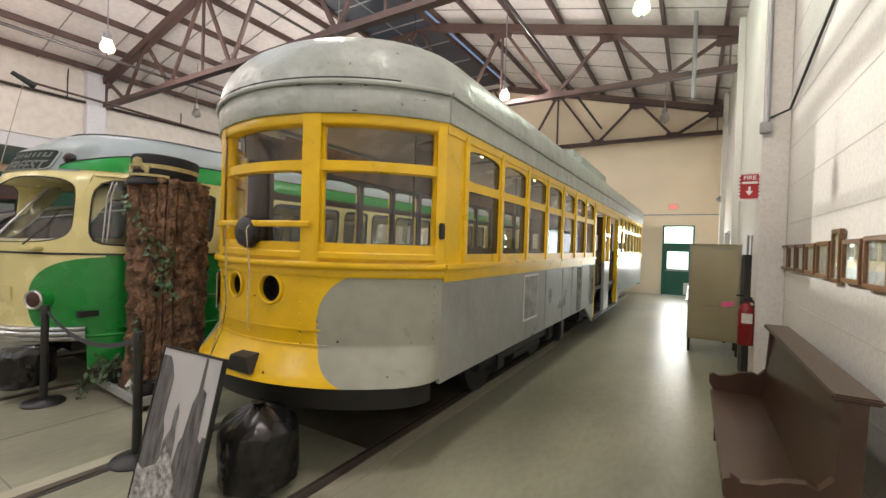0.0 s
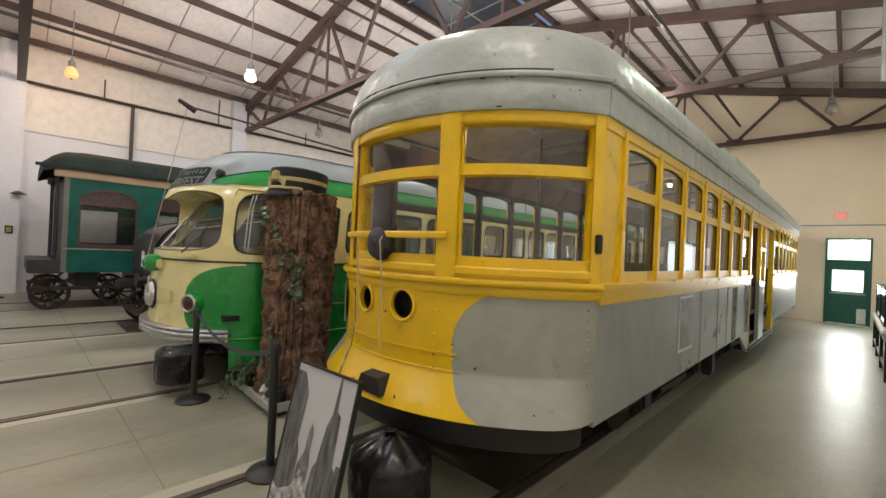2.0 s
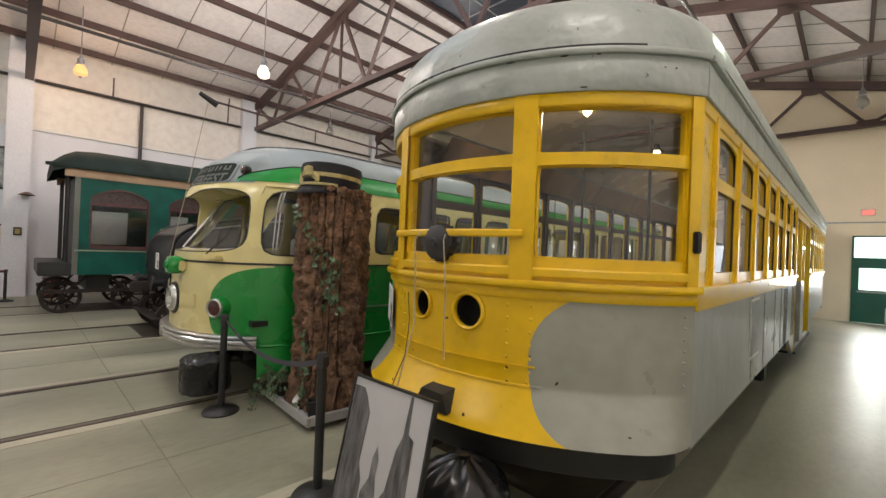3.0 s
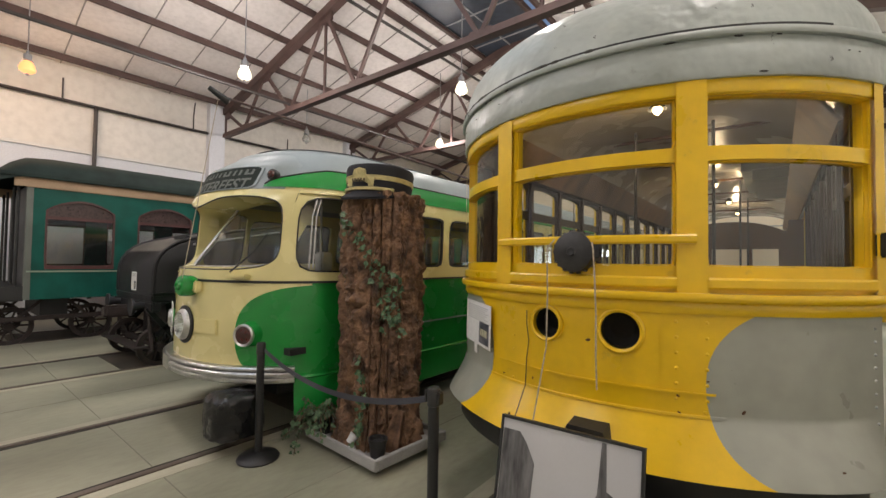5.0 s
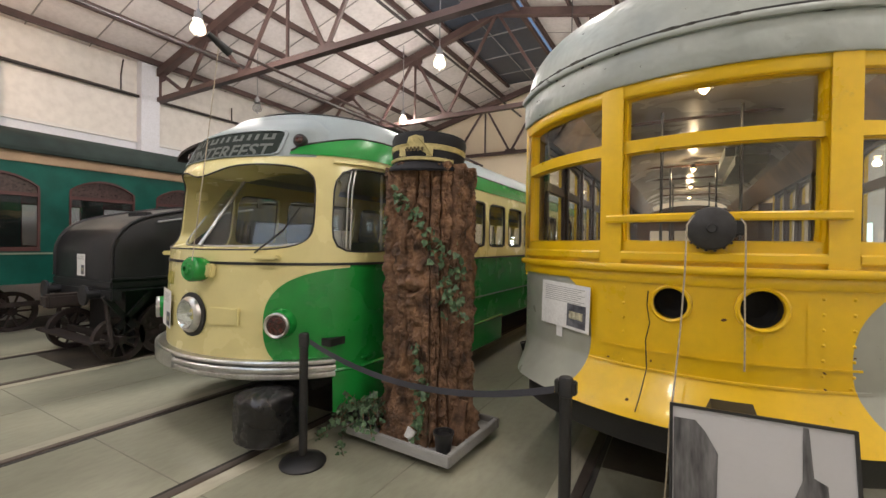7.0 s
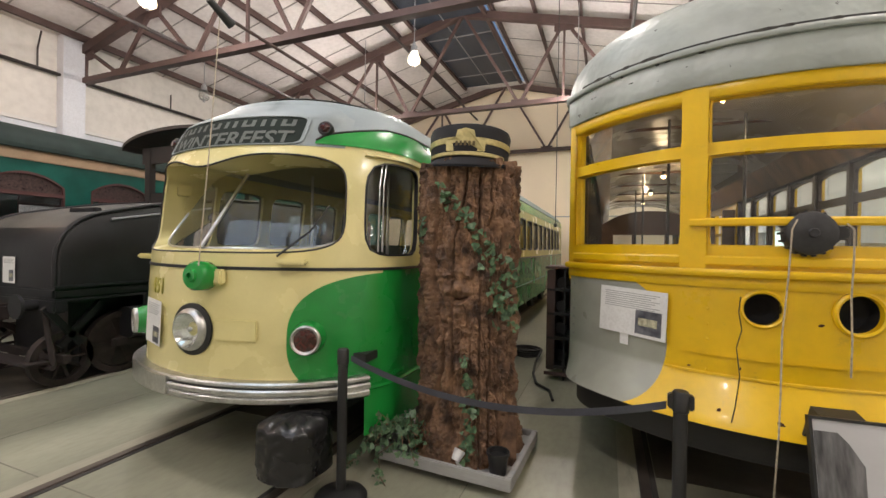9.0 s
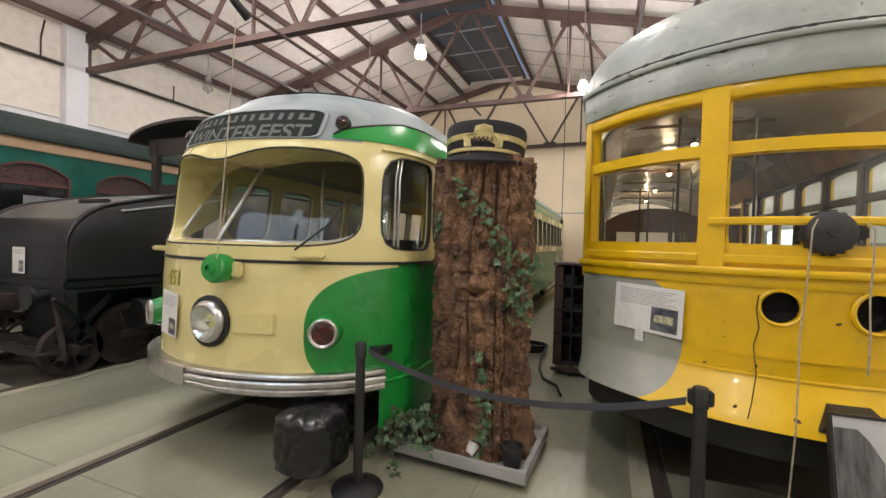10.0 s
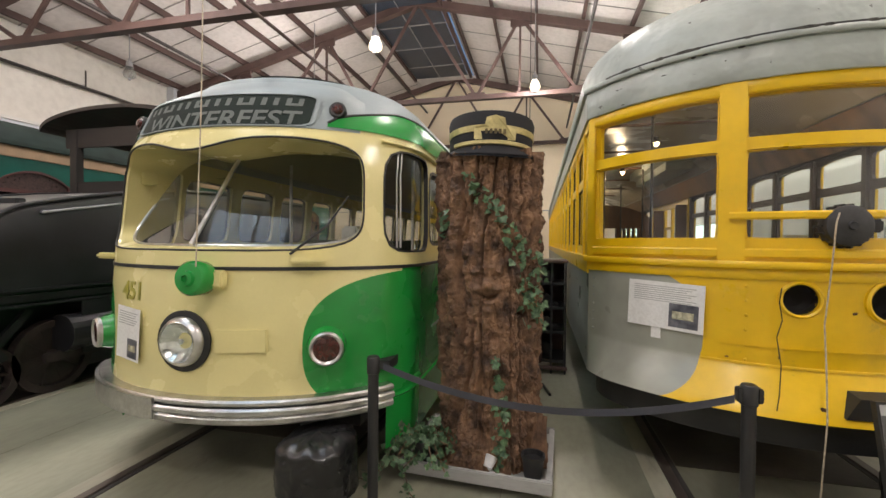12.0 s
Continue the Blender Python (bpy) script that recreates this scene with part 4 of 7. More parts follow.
# sides
# Inner wood is near black: silhouette against bright windows put into its colour.
INNER = paint("silhouette_inner_wood", (0.035, 0.022, 0.014), 0.5, vary=0.2)
CHERRYDOOR = paint("brown_door_leaf", (0.10, 0.05, 0.02), 0.45, vary=0.2)
DOOR_SIDE = [(0.363 + k * 0.735, 1.013 + k * 0.735) for k in range(7)] + [(8.463 + k * 0.735, 9.113 + k * 0.735) for k in range(7)]
BLIND_SIDE = [(0.363 + k * 0.735, 1.013 + k * 0.735) for k in range(18)]
for sg in (-1, 1):
    SIDE_WINS = DOOR_SIDE if sg > 0 else BLIND_SIDE
    def SS(s, z, d, sg=sg):
        return (sg * (HALF_Y - d), YSIDE0 + s, z)
    L = Y_LEN - YSIDE0
    door = (5.573, 8.363) if sg > 0 else (L, L)
    for a, b in ((0, door[0]), (door[1], L))[:2 if sg > 0 else 1]:
        e0, e1 = sorted((sg * HALF_Y, sg * (HALF_Y - 0.03)))
        part("side_panel", bx(e0, e1, YSIDE0 + a, YSIDE0 + b, 0.63 if a == 0 else 0.55, 1.39), GREYPAINT, yellow_car, "dull grey riveted side panel")
    prev = 0.0
    for i, (a, b) in enumerate(SIDE_WINS):
        bm = B()
        nxt = (b + SIDE_WINS[i + 1][0]) / 2 if i + 1 < len(SIDE_WINS) else L
        if sg > 0 and i == 6:
            nxt = door[0]
        if sg > 0 and i == 7:
            prev = door[1]
        holed(bm, SS, (prev, nxt, 2.16, 2.52), (a, b, 2.20, 2.47, 14, 0.03), 32, 0.010, 1)
        holed(bm, SS, (prev, nxt, 1.50, 2.16), (a, b, 1.60, 2.12, 60, 0), 32, 0.010, 1)
        lin = B()
        holed(lin, lambda s, z, d: SS(s, z, 0.013 + d), (prev, nxt, 2.16, 2.52), (a, b, 2.20, 2.47, 14, 0.03), 32, 0.03, 1)
        holed(lin, lambda s, z, d: SS(s, z, 0.013 + d), (prev, nxt, 1.50, 2.16), (a, b, 1.60, 2.12, 60, 0), 32, 0.03, 1)
        part("inner_lining", lin, INNER, yellow_car, "dark inner window lining")
        prev = nxt
        part("side_window_frame", bm, YELLOW, yellow_car, "yellow painted side window frame")
    for a, b in SIDE_WINS:
        for z0, z1, ar in ((2.20, 2.47, 0.03), (1.60, 2.12, 0)):
            p = part("window_pane", pane(B(), SS, (a, b, z0, z1, 14 if ar else 60, ar), 32, 0.018), GLASS, yellow_car)
            p.visible_shadow = False
    for i in range(len(SIDE_WINS) + 1):
        yy = 0.318 if i == 0 else SIDE_WINS[i - 1][1] + 0.0425
        a, b = sorted((sg * (HALF_Y - 0.075), sg * (HALF_Y - 0.046)))
        part("inner_post", bx(a, b, YSIDE0 + yy - 0.026, YSIDE0 + yy + 0.026, 0.92, 2.6), INNER, yellow_car, "dark wooden inner window post")
        bm = bx(HALF_Y - 0.005, HALF_Y + 0.02, YSIDE0 + yy - 0.028, YSIDE0 + yy + 0.028, 1.5, 2.54)
        if sg < 0:
            bmesh.ops.scale(bm, vec=(-1, 1, 1), verts=bm.verts)
        part("window_post", bm, YELLOW, yellow_car)
    for nm, z0, z1, o, m in (("belt_rail", 1.485, 1.525, 0.04, YELLOW), ("belt_rail", 1.39, 1.485, 0.014, YELLOW), ("letterboard", 2.50, 2.58, 0.012, YELLOW), ("roof_band", 2.575, 2.765, 0.03, ROOFGREY), ("drip_rail", 2.765, 2.80, 0.055, ROOFGREY)):
        a, b = sorted((sg * (HALF_Y - 0.02), sg * (HALF_Y + o)))
        for y0, y1 in (((0, L),) if z0 > 2 or sg < 0 else ((0, door[0]), (door[1], L))):
            part(nm, bx(a, b, YSIDE0 + y0, YSIDE0 + y1, z0, z1, 0.004), m, yellow_car)
    a, b = sorted((sg * (HALF_Y - 0.07), sg * (HALF_Y - 0.046)))
    for y0, y1 in ((0, door[0]), (door[1], L))[:2 if sg > 0 else 1]:
        part("inner_panel", bx(a, b, YSIDE0 + y0, YSIDE0 + y1, 0.92, 1.56), INNER, yellow_car)
        part("inner_cornice", bx(a, b, YSIDE0 + y0, YSIDE0 + y1, 2.50, 2.80), INNER, yellow_car)
    if sg < 0:
        continue
    # entrance: open, with folded door leaves
    for yy in (door[0], door[1] - 0.04):
        a, b = sorted((sg * (HALF_Y - 0.08), sg * (HALF_Y + 0.01)))
        part("door_post", bx(a, b, YSIDE0 + yy, YSIDE0 + yy + 0.05, 0.35, 2.52), YELLOW, yellow_car)
    mid = (door[0] + door[1]) / 2
    a, b = sorted((sg * (HALF_Y - 0.06), sg * HALF_Y))
    part("centre_panel", bx(a, b, YSIDE0 + mid - 0.33, YSIDE0 + mid + 0.29, 0.37, 1.40, 0.01), GREYPAINT, yellow_car, "grey panel between the two doorways")
    for e in (-0.33, 0.21):
        part("door_post", bx(a, b, YSIDE0 + mid + e, YSIDE0 + mid + e + 0.08, 1.40, 2.5, 0.01), YELLOW, yellow_car)
    part("door_rail", bx(a, b, YSIDE0 + mid - 0.25, YSIDE0 + mid + 0.21, 1.95, 2.0), YELLOW, yellow_car)
    part("door_rail", bx(a, b, YSIDE0 + door[0], YSIDE0 + door[1], 2.40, 2.52), YELLOW, yellow_car)
    for e in (0.05, 1.7):
        part("folded_leaf", bx(min(sg * 0.98, sg * 1.2), max(sg * 0.98, sg * 1.2), YSIDE0 + door[0] + e, YSIDE0 + door[0] + e + 0.05, 0.45, 2.4, 0.01), CHERRYDOOR, yellow_car, "folded brown door leaf")
    bm = B()
    tri = [(4.913, 0.63), (5.523, 0.32), (8.463, 0.32), (8.863, 0.55), (8.363, 0.55), (8.363, 0.38), (5.573, 0.38), (5.573, 0.63)]
    fa = [bm.verts.new((sg * HALF_Y, YSIDE0 + s, z)) for s, z in tri]
    fb = [bm.verts.new((sg * (HALF_Y - 0.04), YSIDE0 + s, z)) for s, z in tri]
    bm.faces.new(fa)
    bm.faces.new(fb[::-1])
    for k in range(len(tri)):
        bm.faces.new((fa[k], fb[k], fb[(k + 1) % len(tri)], fa[(k + 1) % len(tri)]))
    part("step_skirt", bm, GREYPAINT, yellow_car, "grey dropped skirt at the doorway")
    a, b = sorted((sg * (HALF_Y - 0.5), sg * (HALF_Y + 0.03)))
    part("step", bx(a, b, YSIDE0 + door[0], YSIDE0 + door[1], 0.33, 0.37), BLACK, yellow_car)

# roof: a barrel vault that ends in a half dome over the nose
def vault(fi):
    c, s = math.cos(fi), math.sin(fi)
    return 1.31 * math.copysign(abs(c) ** 0.72, c), 2.795 + 0.55 * abs(s) ** 0.85


bm = B()
rows = []
for i in range(15):
    fi = math.pi / 2 * i / 14
    w, z = vault(fi)
    rows.append([(w * math.sin(radians(a)), 1.0 - w * math.cos(radians(a)) * 0.778, z) for a in span(-90, 90, 36)])
skin(bm, rows)
part("roof_dome", bm, ROOFGREY, yellow_car, "grey canvas dome with dents and cracked paint", True)
bm = B()
ring = [vault(math.pi * i / 28) for i in range(29)]
skin(bm, [[(x, yy, z) for x, z in ring] for yy in span(1.0, Y_LEN, 12)])
part("roof", bm, ROOFGREY, yellow_car, "long grey arched canvas roof", True)
bm = B()
ring2 = [vault(math.pi * i / 28) for i in range(3, 26)]
skin(bm, [[(x * 0.96, yy, z - 0.09) for x, z in ring2] for yy in span(1.0, Y_LEN - 0.1, 8)])
part("headlining", bm, paint("cream_headlining", (0.46, 0.42, 0.35), 0.25, vary=0.08, scale=1.5), yellow_car, "pale glossy ceiling inside the car", True)
bm = B()
box(bm, 0.42, 1.13, 5.35, 8.0, 2.95, 3.41, 0.14)
part("trolley_base", bm, ROOFGREY, yellow_car)
part("platform_floor", bx(-0.88, 0.88, 0.5, 1.0, 0.85, 0.92), BLACK, yellow_car)
part("car_floor", bx(-1.2, 1.2, 1.0, Y_LEN - 0.1, 0.85, 0.92), paint("car_floor_board", (0.12, 0.09, 0.07), 0.7), yellow_car)
part("tail_wall", bx(-1.24, 1.24, Y_LEN - 0.05, Y_LEN, 0.45, 1.5), GREYPAINT, yellow_car)
part("underframe", bx(-0.9, 0.9, 1.4, Y_LEN - 0.5, 0.5, 0.84, 0.03), BLACK, yellow_car)
# trucks
for yy in (2.4, 4.3, 10.4, 12.3):
    for sx in (-1, 1):
        bm = B()
        rod(bm, (sx * 0.66, yy, 0.40), (sx * 0.78, yy, 0.40), 0.385, 28)
        rod(bm, (sx * 0.75, yy, 0.40), (sx * 0.90, yy, 0.40), 0.12, 16)
        part("wheel", bm, BLACK, yellow_car)
for y0 in (1.9, 9.9):
    for sx in (-1, 1):
        part("truck_frame", bx(sx * 0.95 - 0.05, sx * 0.95 + 0.05, y0, y0 + 2.9, 0.36, 0.55, 0.02), BLACK, yellow_car)

# Boxes and brake rods are invented clutter, added to darken the underside.
for x0, x1, y0, y1, z0, label in ((0.35, 1.08, 5.9, 7.0, 0.30, "black box added for underside shade, right front"), (-1.08, -0.3, 5.6, 7.4, 0.28, "black box added for underside shade, left front"), (0.42, 1.06, 7.5, 9.2, 0.30, "black box added for underside shade, right rear"), (-1.05, -0.4, 8.0, 9.3, 0.32, "black box added for underside shade, left rear")):
    part("undercar_shade_box", bx(x0, x1, y0, y1, z0, 0.62, 0.04), BLACK, yellow_car, label)
for sx in (-1, 1):
    part("brake_rod", rod(B(), (sx * 0.45, 1.6, 0.33), (sx * 0.45, 5.6, 0.30), 0.022, 8), BLACK, yellow_car)
    part("spring_pack", bx(sx * 0.95 - 0.06, sx * 0.95 + 0.06, 2.85, 3.85, 0.28, 0.40, 0.03), BLACK, yellow_car)
    part("journal_box", bx(sx * 0.95 - 0.09, sx * 0.95 + 0.09, 2.28, 2.52, 0.28, 0.50, 0.03), BLACK, yellow_car)
    part("journal_box", bx(sx * 0.95 - 0.09, sx * 0.95 + 0.09, 4.18, 4.42, 0.28, 0.50, 0.03), BLACK, yellow_car)
part("step_hanger", bx(1.0, 1.12, 4.55, 4.75, 0.22, 0.62, 0.02), BLACK, yellow_car, "black step hanger below the side")

# details of the yellow nose
def nose(s, z, out=0.0):
    """A frame on the nose: x along the skin, y up, z outwards."""
    p = Vector(SY(s, z, 0))
    a = bearing(s)
    o = Vector((math.sin(a), -math.cos(a), 0))
    up = Vector((0, 0, 1))
    x = up.cross(o)
    return Matrix.Translation(p + o * out) @ Matrix((x, up, o)).transposed().to_4x4()


HOLE = paint("dark_opening", (0.006, 0.006, 0.007), 0.8)
for s, r in VENTS:
    ring = part("vent_ring", lathe(B(), [(r * 0.97, -0.02), (r * 1.2, -0.02), (r * 1.2, 0.010), (r * 1.09, 0.018), (r * 0.97, 0.012), (r * 0.97, -0.02)], 32, nose(s, 1.315)), YELLOW, yellow_car, "worn yellow ring", True)
    part("vent_opening", lathe(B(), [(r * 0.98, 0.006), (r * 0.98, -0.10), (r * 0.6, -0.115), (0, -0.12)], 32, nose(s, 1.315)), HOLE, ring, "dark round opening")
RUST = paint("bare_rust", (0.10, 0.045, 0.02), 0.85, vary=0.4, scale=40)
# rivets in rows
rivet = lathe(B(), [(0.009, 0.0), (0.008, 0.004), (0.004, 0.007), (0, 0.008)], 8)
rv = part("rivet", rivet, YELLOW, yellow_car)
rv.matrix_basis = nose(26, 0.95)
rng = random.Random(4)
spots = [(th, z) for th in (20.5, 26.5) for z in span(0.93, 1.38, 6)] + [(-20, z) for z in span(0.95, 1.38, 5)]
for th, z in spots:
    o = copy_thing(rv, nose(th, z))
    o.parent = yellow_car
rvg = part("rivet", lathe(B(), [(0.009, 0.0), (0.008, 0.004), (0.004, 0.007), (0, 0.008)], 8), GREYPAINT, yellow_car)
rvg.matrix_basis = nose(70, 0.9)
for th in (69.5, -69.5):
    for z in span(0.98, 1.36, 6):
        copy_thing(rvg, nose(th, z)).parent = yellow_car
for th in (-14.5, 17.5, 0.5):
    part("panel_seam", sheet(B(), SY, span(th - 0.16, th + 0.16, 1), span(0.93, 1.42, 4), -0.0035, 0.004), YELLOW, yellow_car)
part("panel_seam", band(B(), 1.035, 1.043, -0.004, span(-26, 28, 20)), YELLOW, yellow_car)
part("panel_seam", band(B(), 0.925, 0.935, -0.004, span(-30, 30, 24)), APRON, yellow_car)
for th, z, w in ((2.0, 1.25, 0.018), (20.8, 1.02, 0.012), (21, 0.94, 0.012), (-13, 0.98, 0.011), (-24, 0.955, 0.013), (33.5, 0.965, 0.016), (26.6, 1.1, 0.01), (50, 0.75, 0.012), (-17, 0.76, 0.02), (-6, 0.745, 0.028), (12, 0.735, 0.02)):
    part("paint_chip", lathe(B(), [(0, 0.002), (w * 0.6, 0.002), (w, 0.0005)], 7, nose(th, z, 0.002) @ pose(0, 0, 0, 0, 0, th * 7) @ Matrix.Diagonal((0.8, 0.45, 1, 1))), RUST, yellow_car, "rusty chip in the paint")
FLAKE = paint("bare_canvas", (0.06, 0.058, 0.05), 0.9, vary=0.4, scale=30)
for k in range(26):
    th = rng.uniform(-62, 66)
    z, out, w = rng.choice(((2.80, 0.058, 0.012), (2.762, 0.037, 0.010), (2.70, 0.037, 0.006), (2.585, 0.037, 0.008))) if k % 3 else (2.803, 0.057, 0.02)
    a = nose(th, z, out - flare(z)) @ Matrix.Diagonal((rng.uniform(1.2, 3.2), rng.uniform(0.35, 0.8), 1, 1)) @ pose(0, 0, 0, 0, 0, rng.uniform(0, 90))
    part("paint_flake", lathe(B(), [(0, 0.0025), (w * 0.7, 0.0025), (w, 0.0)], 6, a), FLAKE, yellow_car, "dark flake where roof paint has peeled")
# coupler pocket at the foot of the apron
bm = B()
pocket = [(-0.07, 0.72), (0.21, 0.72), (0.17, 0.83), (-0.01, 0.83)]
fa, fb = [bm.verts.new((x, -0.145, z)) for x, z in pocket], [bm.verts.new((x, 0.05, z + 0.03)) for x, z in pocket]
bm.faces.new(fa[::-1])
bm.faces.new(fb)
for k in range(4):
    bm.faces.new((fa[k], fa[(k + 1) % 4], fb[(k + 1) % 4], fb[k]))
part("coupler_pocket", bm, BLACK, yellow_car, "dark iron coupler pocket")
# rope reel with its bracket and cords
REEL = paint("reel_black", (0.03, 0.03, 0.031), 0.5, vary=0.3, scale=18)
m = Matrix.Translation((-0.02, 0.03, 1.725)) @ pose(0, 0, 0, 90, 0, 0)
reel = part("rope_reel", lathe(B(), [(0, 0.115), (0.02, 0.118), (0.025, 0.108), (0.09, 0.10), (0.108, 0.09), (0.113, 0.07), (0.113, 0.02), (0.10, 0.0), (0.0, 0.0)], 36, m), REEL, yellow_car, "dark round rope reel", True)
for k in range(18):
    a = 2 * math.pi * k / 18
    part("rib", bx(-0.006, 0.006, -0.006, 0.006, 0.0, 0.07, 0, m @ pose(0.115 * math.cos(a), 0.115 * math.sin(a), 0, 0, 0, math.degrees(a))), REEL, reel)
part("bracket", bx(-0.13, 0.13, -0.06, -0.02, 1.69, 1.76, 0.01), BLACK, yellow_car)
ROPE = paint("old_rope", (0.42, 0.36, 0.27), 0.9, vary=0.2, scale=60)
pts = [(0.10, -0.10, 1.77), (0.115, -0.13, 1.74), (0.12, -0.12, 1.6), (0.121, -0.10, 1.4), (0.124, -0.11, 1.2), (0.126, -0.10, 1.02)]
part("rope", pipe(B(), pts, 0.0042), ROPE, yellow_car, "frayed hanging cord")
pts = [(-0.10, -0.11, 1.79), (-0.13, -0.14, 1.74), (-0.135, -0.12, 1.5), (-0.15, -0.10, 1.2), (-0.17, -0.16, 0.95), (-0.19, -0.21, 0.72), (-0.2, -0.2, 0.45), (-0.22, -0.2, 0.1), (-0.18, -0.15, 0.01)]
part("rope", pipe(B(), pts, 0.0042), ROPE, yellow_car, "frayed hanging cord")
pts = [(-0.31, -0.02, 1.38), (-0.315, -0.01, 1.3), (-0.30, -0.012, 1.2), (-0.32, 0.0, 1.1), (-0.31, -0.03, 0.95), (-0.34, -0.08, 0.8), (-0.36, -0.1, 0.72)]
part("wire", pipe(B(), pts, 0.003), BLACK, yellow_car, "thin loose wire")
# latch on the corner post
part("latch", bx(-0.02, 0.02, -0.06, 0.06, 0.0, 0.05, 0.008, nose(71.5, 1.77)), BLACK, yellow_car, "black door latch")

# wheel cut-out edge, skirt step and posters on the side
PAPER = paint("white_paper", (0.78, 0.78, 0.77), 0.6, vary=0.02, bump=0.0)
INK = paint("grey_print", (0.42, 0.42, 0.42), 0.7, vary=0.05, bump=0.0)
PHOTO = paint("dark_photo", (0.10, 0.10, 0.115), 0.4, vary=0.8, scale=14, second=(0.03, 0.035, 0.05))


def notice(parent, m, w, h, rows, photo, material=None, label="white paper notice with printed text and photo"):
    """A sheet of paper: x across, y up, z out of the sheet."""
    n = part("notice", bx(-w / 2, w / 2, -h / 2, h / 2, 0.0, 0.003, 0, m), material or PAPER, parent, label)
    for k in range(rows):
        y = h / 2 - h * (0.10 + 0.045 * k)
        part("text_line", bx(-w * 0.42, w * (0.40 - 0.12 * ((k * 7) % 3) / 2), y - h * 0.009, y + h * 0.009, 0.003, 0.0038, 0, m), INK, n)
    if photo:
        x0, x1, y0, y1 = photo
        part("photo", bx(x0, x1, y0, y1, 0.003, 0.0045, 0, m), PHOTO, n, "small dark photo of a trolley")
        part("photo", bx(x0 + (x1 - x0) * 0.12, x1 - (x1 - x0) * 0.15, y0 + (y1 - y0) * 0.35, y0 + (y1 - y0) * 0.68, 0.0046, 0.006, 0.0006, m), paint("photo_trolley", (0.42, 0.40, 0.28), 0.5, vary=0.5, scale=30), n)
    return n


m = nose(-39.5, 1.225, 0.012) @ pose(0, 0, 0, 0, 0, -2)
notice(yellow_car, m, 0.46, 0.30, 8, (0.03, 0.20, -0.13, 0.02))
part("tag", bx(-0.03, 0.03, -0.035, 0.035, 0.0, 0.003, 0, nose(-42, 1.04, 0.006)), PAPER, yellow_car, "small white number tag")
side_m = Matrix.Translation((HALF_Y + 0.003, 2.715, 1.10)) @ Matrix(((0, 0, 1), (1, 0, 0), (0, 1, 0))).to_4x4()
n = part("notice", bx(-0.24, 0.24, -0.26, 0.26, 0, 0.004, 0, side_m), PAPER, yellow_car, "faded grey poster with a thin white edge")
part("photo", bx(-0.215, 0.225, -0.235, 0.24, 0.004, 0.006, 0, side_m), paint("grey_picture", (0.27, 0.28, 0.285), 0.35, vary=0.35, scale=9), n)
# vertical rivet rows and seams along the grey side
for yy in (1.86, 2.56, 3.36, 3.91, 4.56, 5.16):
    part("side_seam", bx(HALF_Y - 0.002, HALF_Y + 0.005, YSIDE0 + yy, YSIDE0 + yy + 0.035, 0.65, 1.38), GREYPAINT, yellow_car)
    for k in range(6):
        o = copy_thing(rvg, Matrix.Translation((HALF_Y + 0.005, YSIDE0 + yy + 0.018, 0.69 + k * 0.12)) @ pose(0, 0, 0, 0, 90, 0))
        o.parent = yellow_car
part("peeling_paint", bx(HALF_Y - 0.001, HALF_Y + 0.003, YSIDE0 + 4.26, YSIDE0 + 4.51, 0.65, 1.36), paint("peeling_grey", (0.16, 0.16, 0.155), 0.8, vary=0.6, scale=9, second=(0.05, 0.05, 0.05)), yellow_car, "patch of peeling dark paint")
part("peeling_paint", bx(HALF_Y - 0.001, HALF_Y + 0.003, YSIDE0 + 5.26, YSIDE0 + 5.56, 0.65, 1.36), paint("peeling_grey_b", (0.2, 0.2, 0.19), 0.8, vary=0.6, scale=7, second=(0.05, 0.05, 0.05)), yellow_car, "patch of peeling dark paint")

# inside the car
CHERRY = paint("cherry_woodwork", (0.10, 0.045, 0.022), 0.4, vary=0.25, scale=4, stretch=(1, 1, 0.2))
ADVERT = paint("brown_advert_card", (0.20, 0.125, 0.07), 0.5, vary=0.45, scale=2.5, stretch=(1, 3, 1))
for sx in (-1, 1):
    bm = B()
    skin(bm, [[(sx * 1.15, y, 2.52), (sx * 0.98, y, 2.80), (sx * 0.96, y, 2.79), (sx * 1.13, y, 2.51)] for y in (1.05, 13.8)], close=True)
    part("advert_rack", bm, ADVERT, yellow_car, "sloping brown advert rack over the windows")
# arched wooden bulkhead with a doorway, far down the car
bm = B()
BULK_Y = 8.9
arch = [(-1.14 + 2.28 * k / 24, 2.62 - 0.34 * abs(-1 + 2 * k / 24) ** 2.4) for k in range(25)]
skin(bm, [[(x, BULK_Y + d, 2.02 if e == 0 else z) for x, z in arch] for d, e in ((0, 0), (0, 1), (0.05, 1), (0.05, 0))], close=False)
for x0, x1, z0, z1 in ((-1.14, -0.86, 0.92, 2.02), (-0.42, -0.32, 0.92, 2.02), (0.32, 0.42, 0.92, 2.02), (0.86, 1.14, 0.92, 2.02), (-0.86, -0.42, 0.92, 1.5), (0.42, 0.86, 0.92, 1.5)):
    box(bm, x0, x1, BULK_Y, BULK_Y + 0.05, z0, z1)
part("bulkhead", bm, CHERRY, yellow_car, "dark red arched wooden bulkhead with a doorway")
STEELBAR = paint("stanchion_bar", (0.05, 0.05, 0.05), 0.3, 0.6)
for x, yy in ((-0.36, 2.6), (0.36, 2.6), (-0.36, 6.3), (0.36, 6.3), (-0.36, 8.6), (0.36, 8.6)):
    part("grab_pole", rod(B(), (x, yy, 0.92), (x, yy, 3.1), 0.016), STEELBAR, yellow_car)
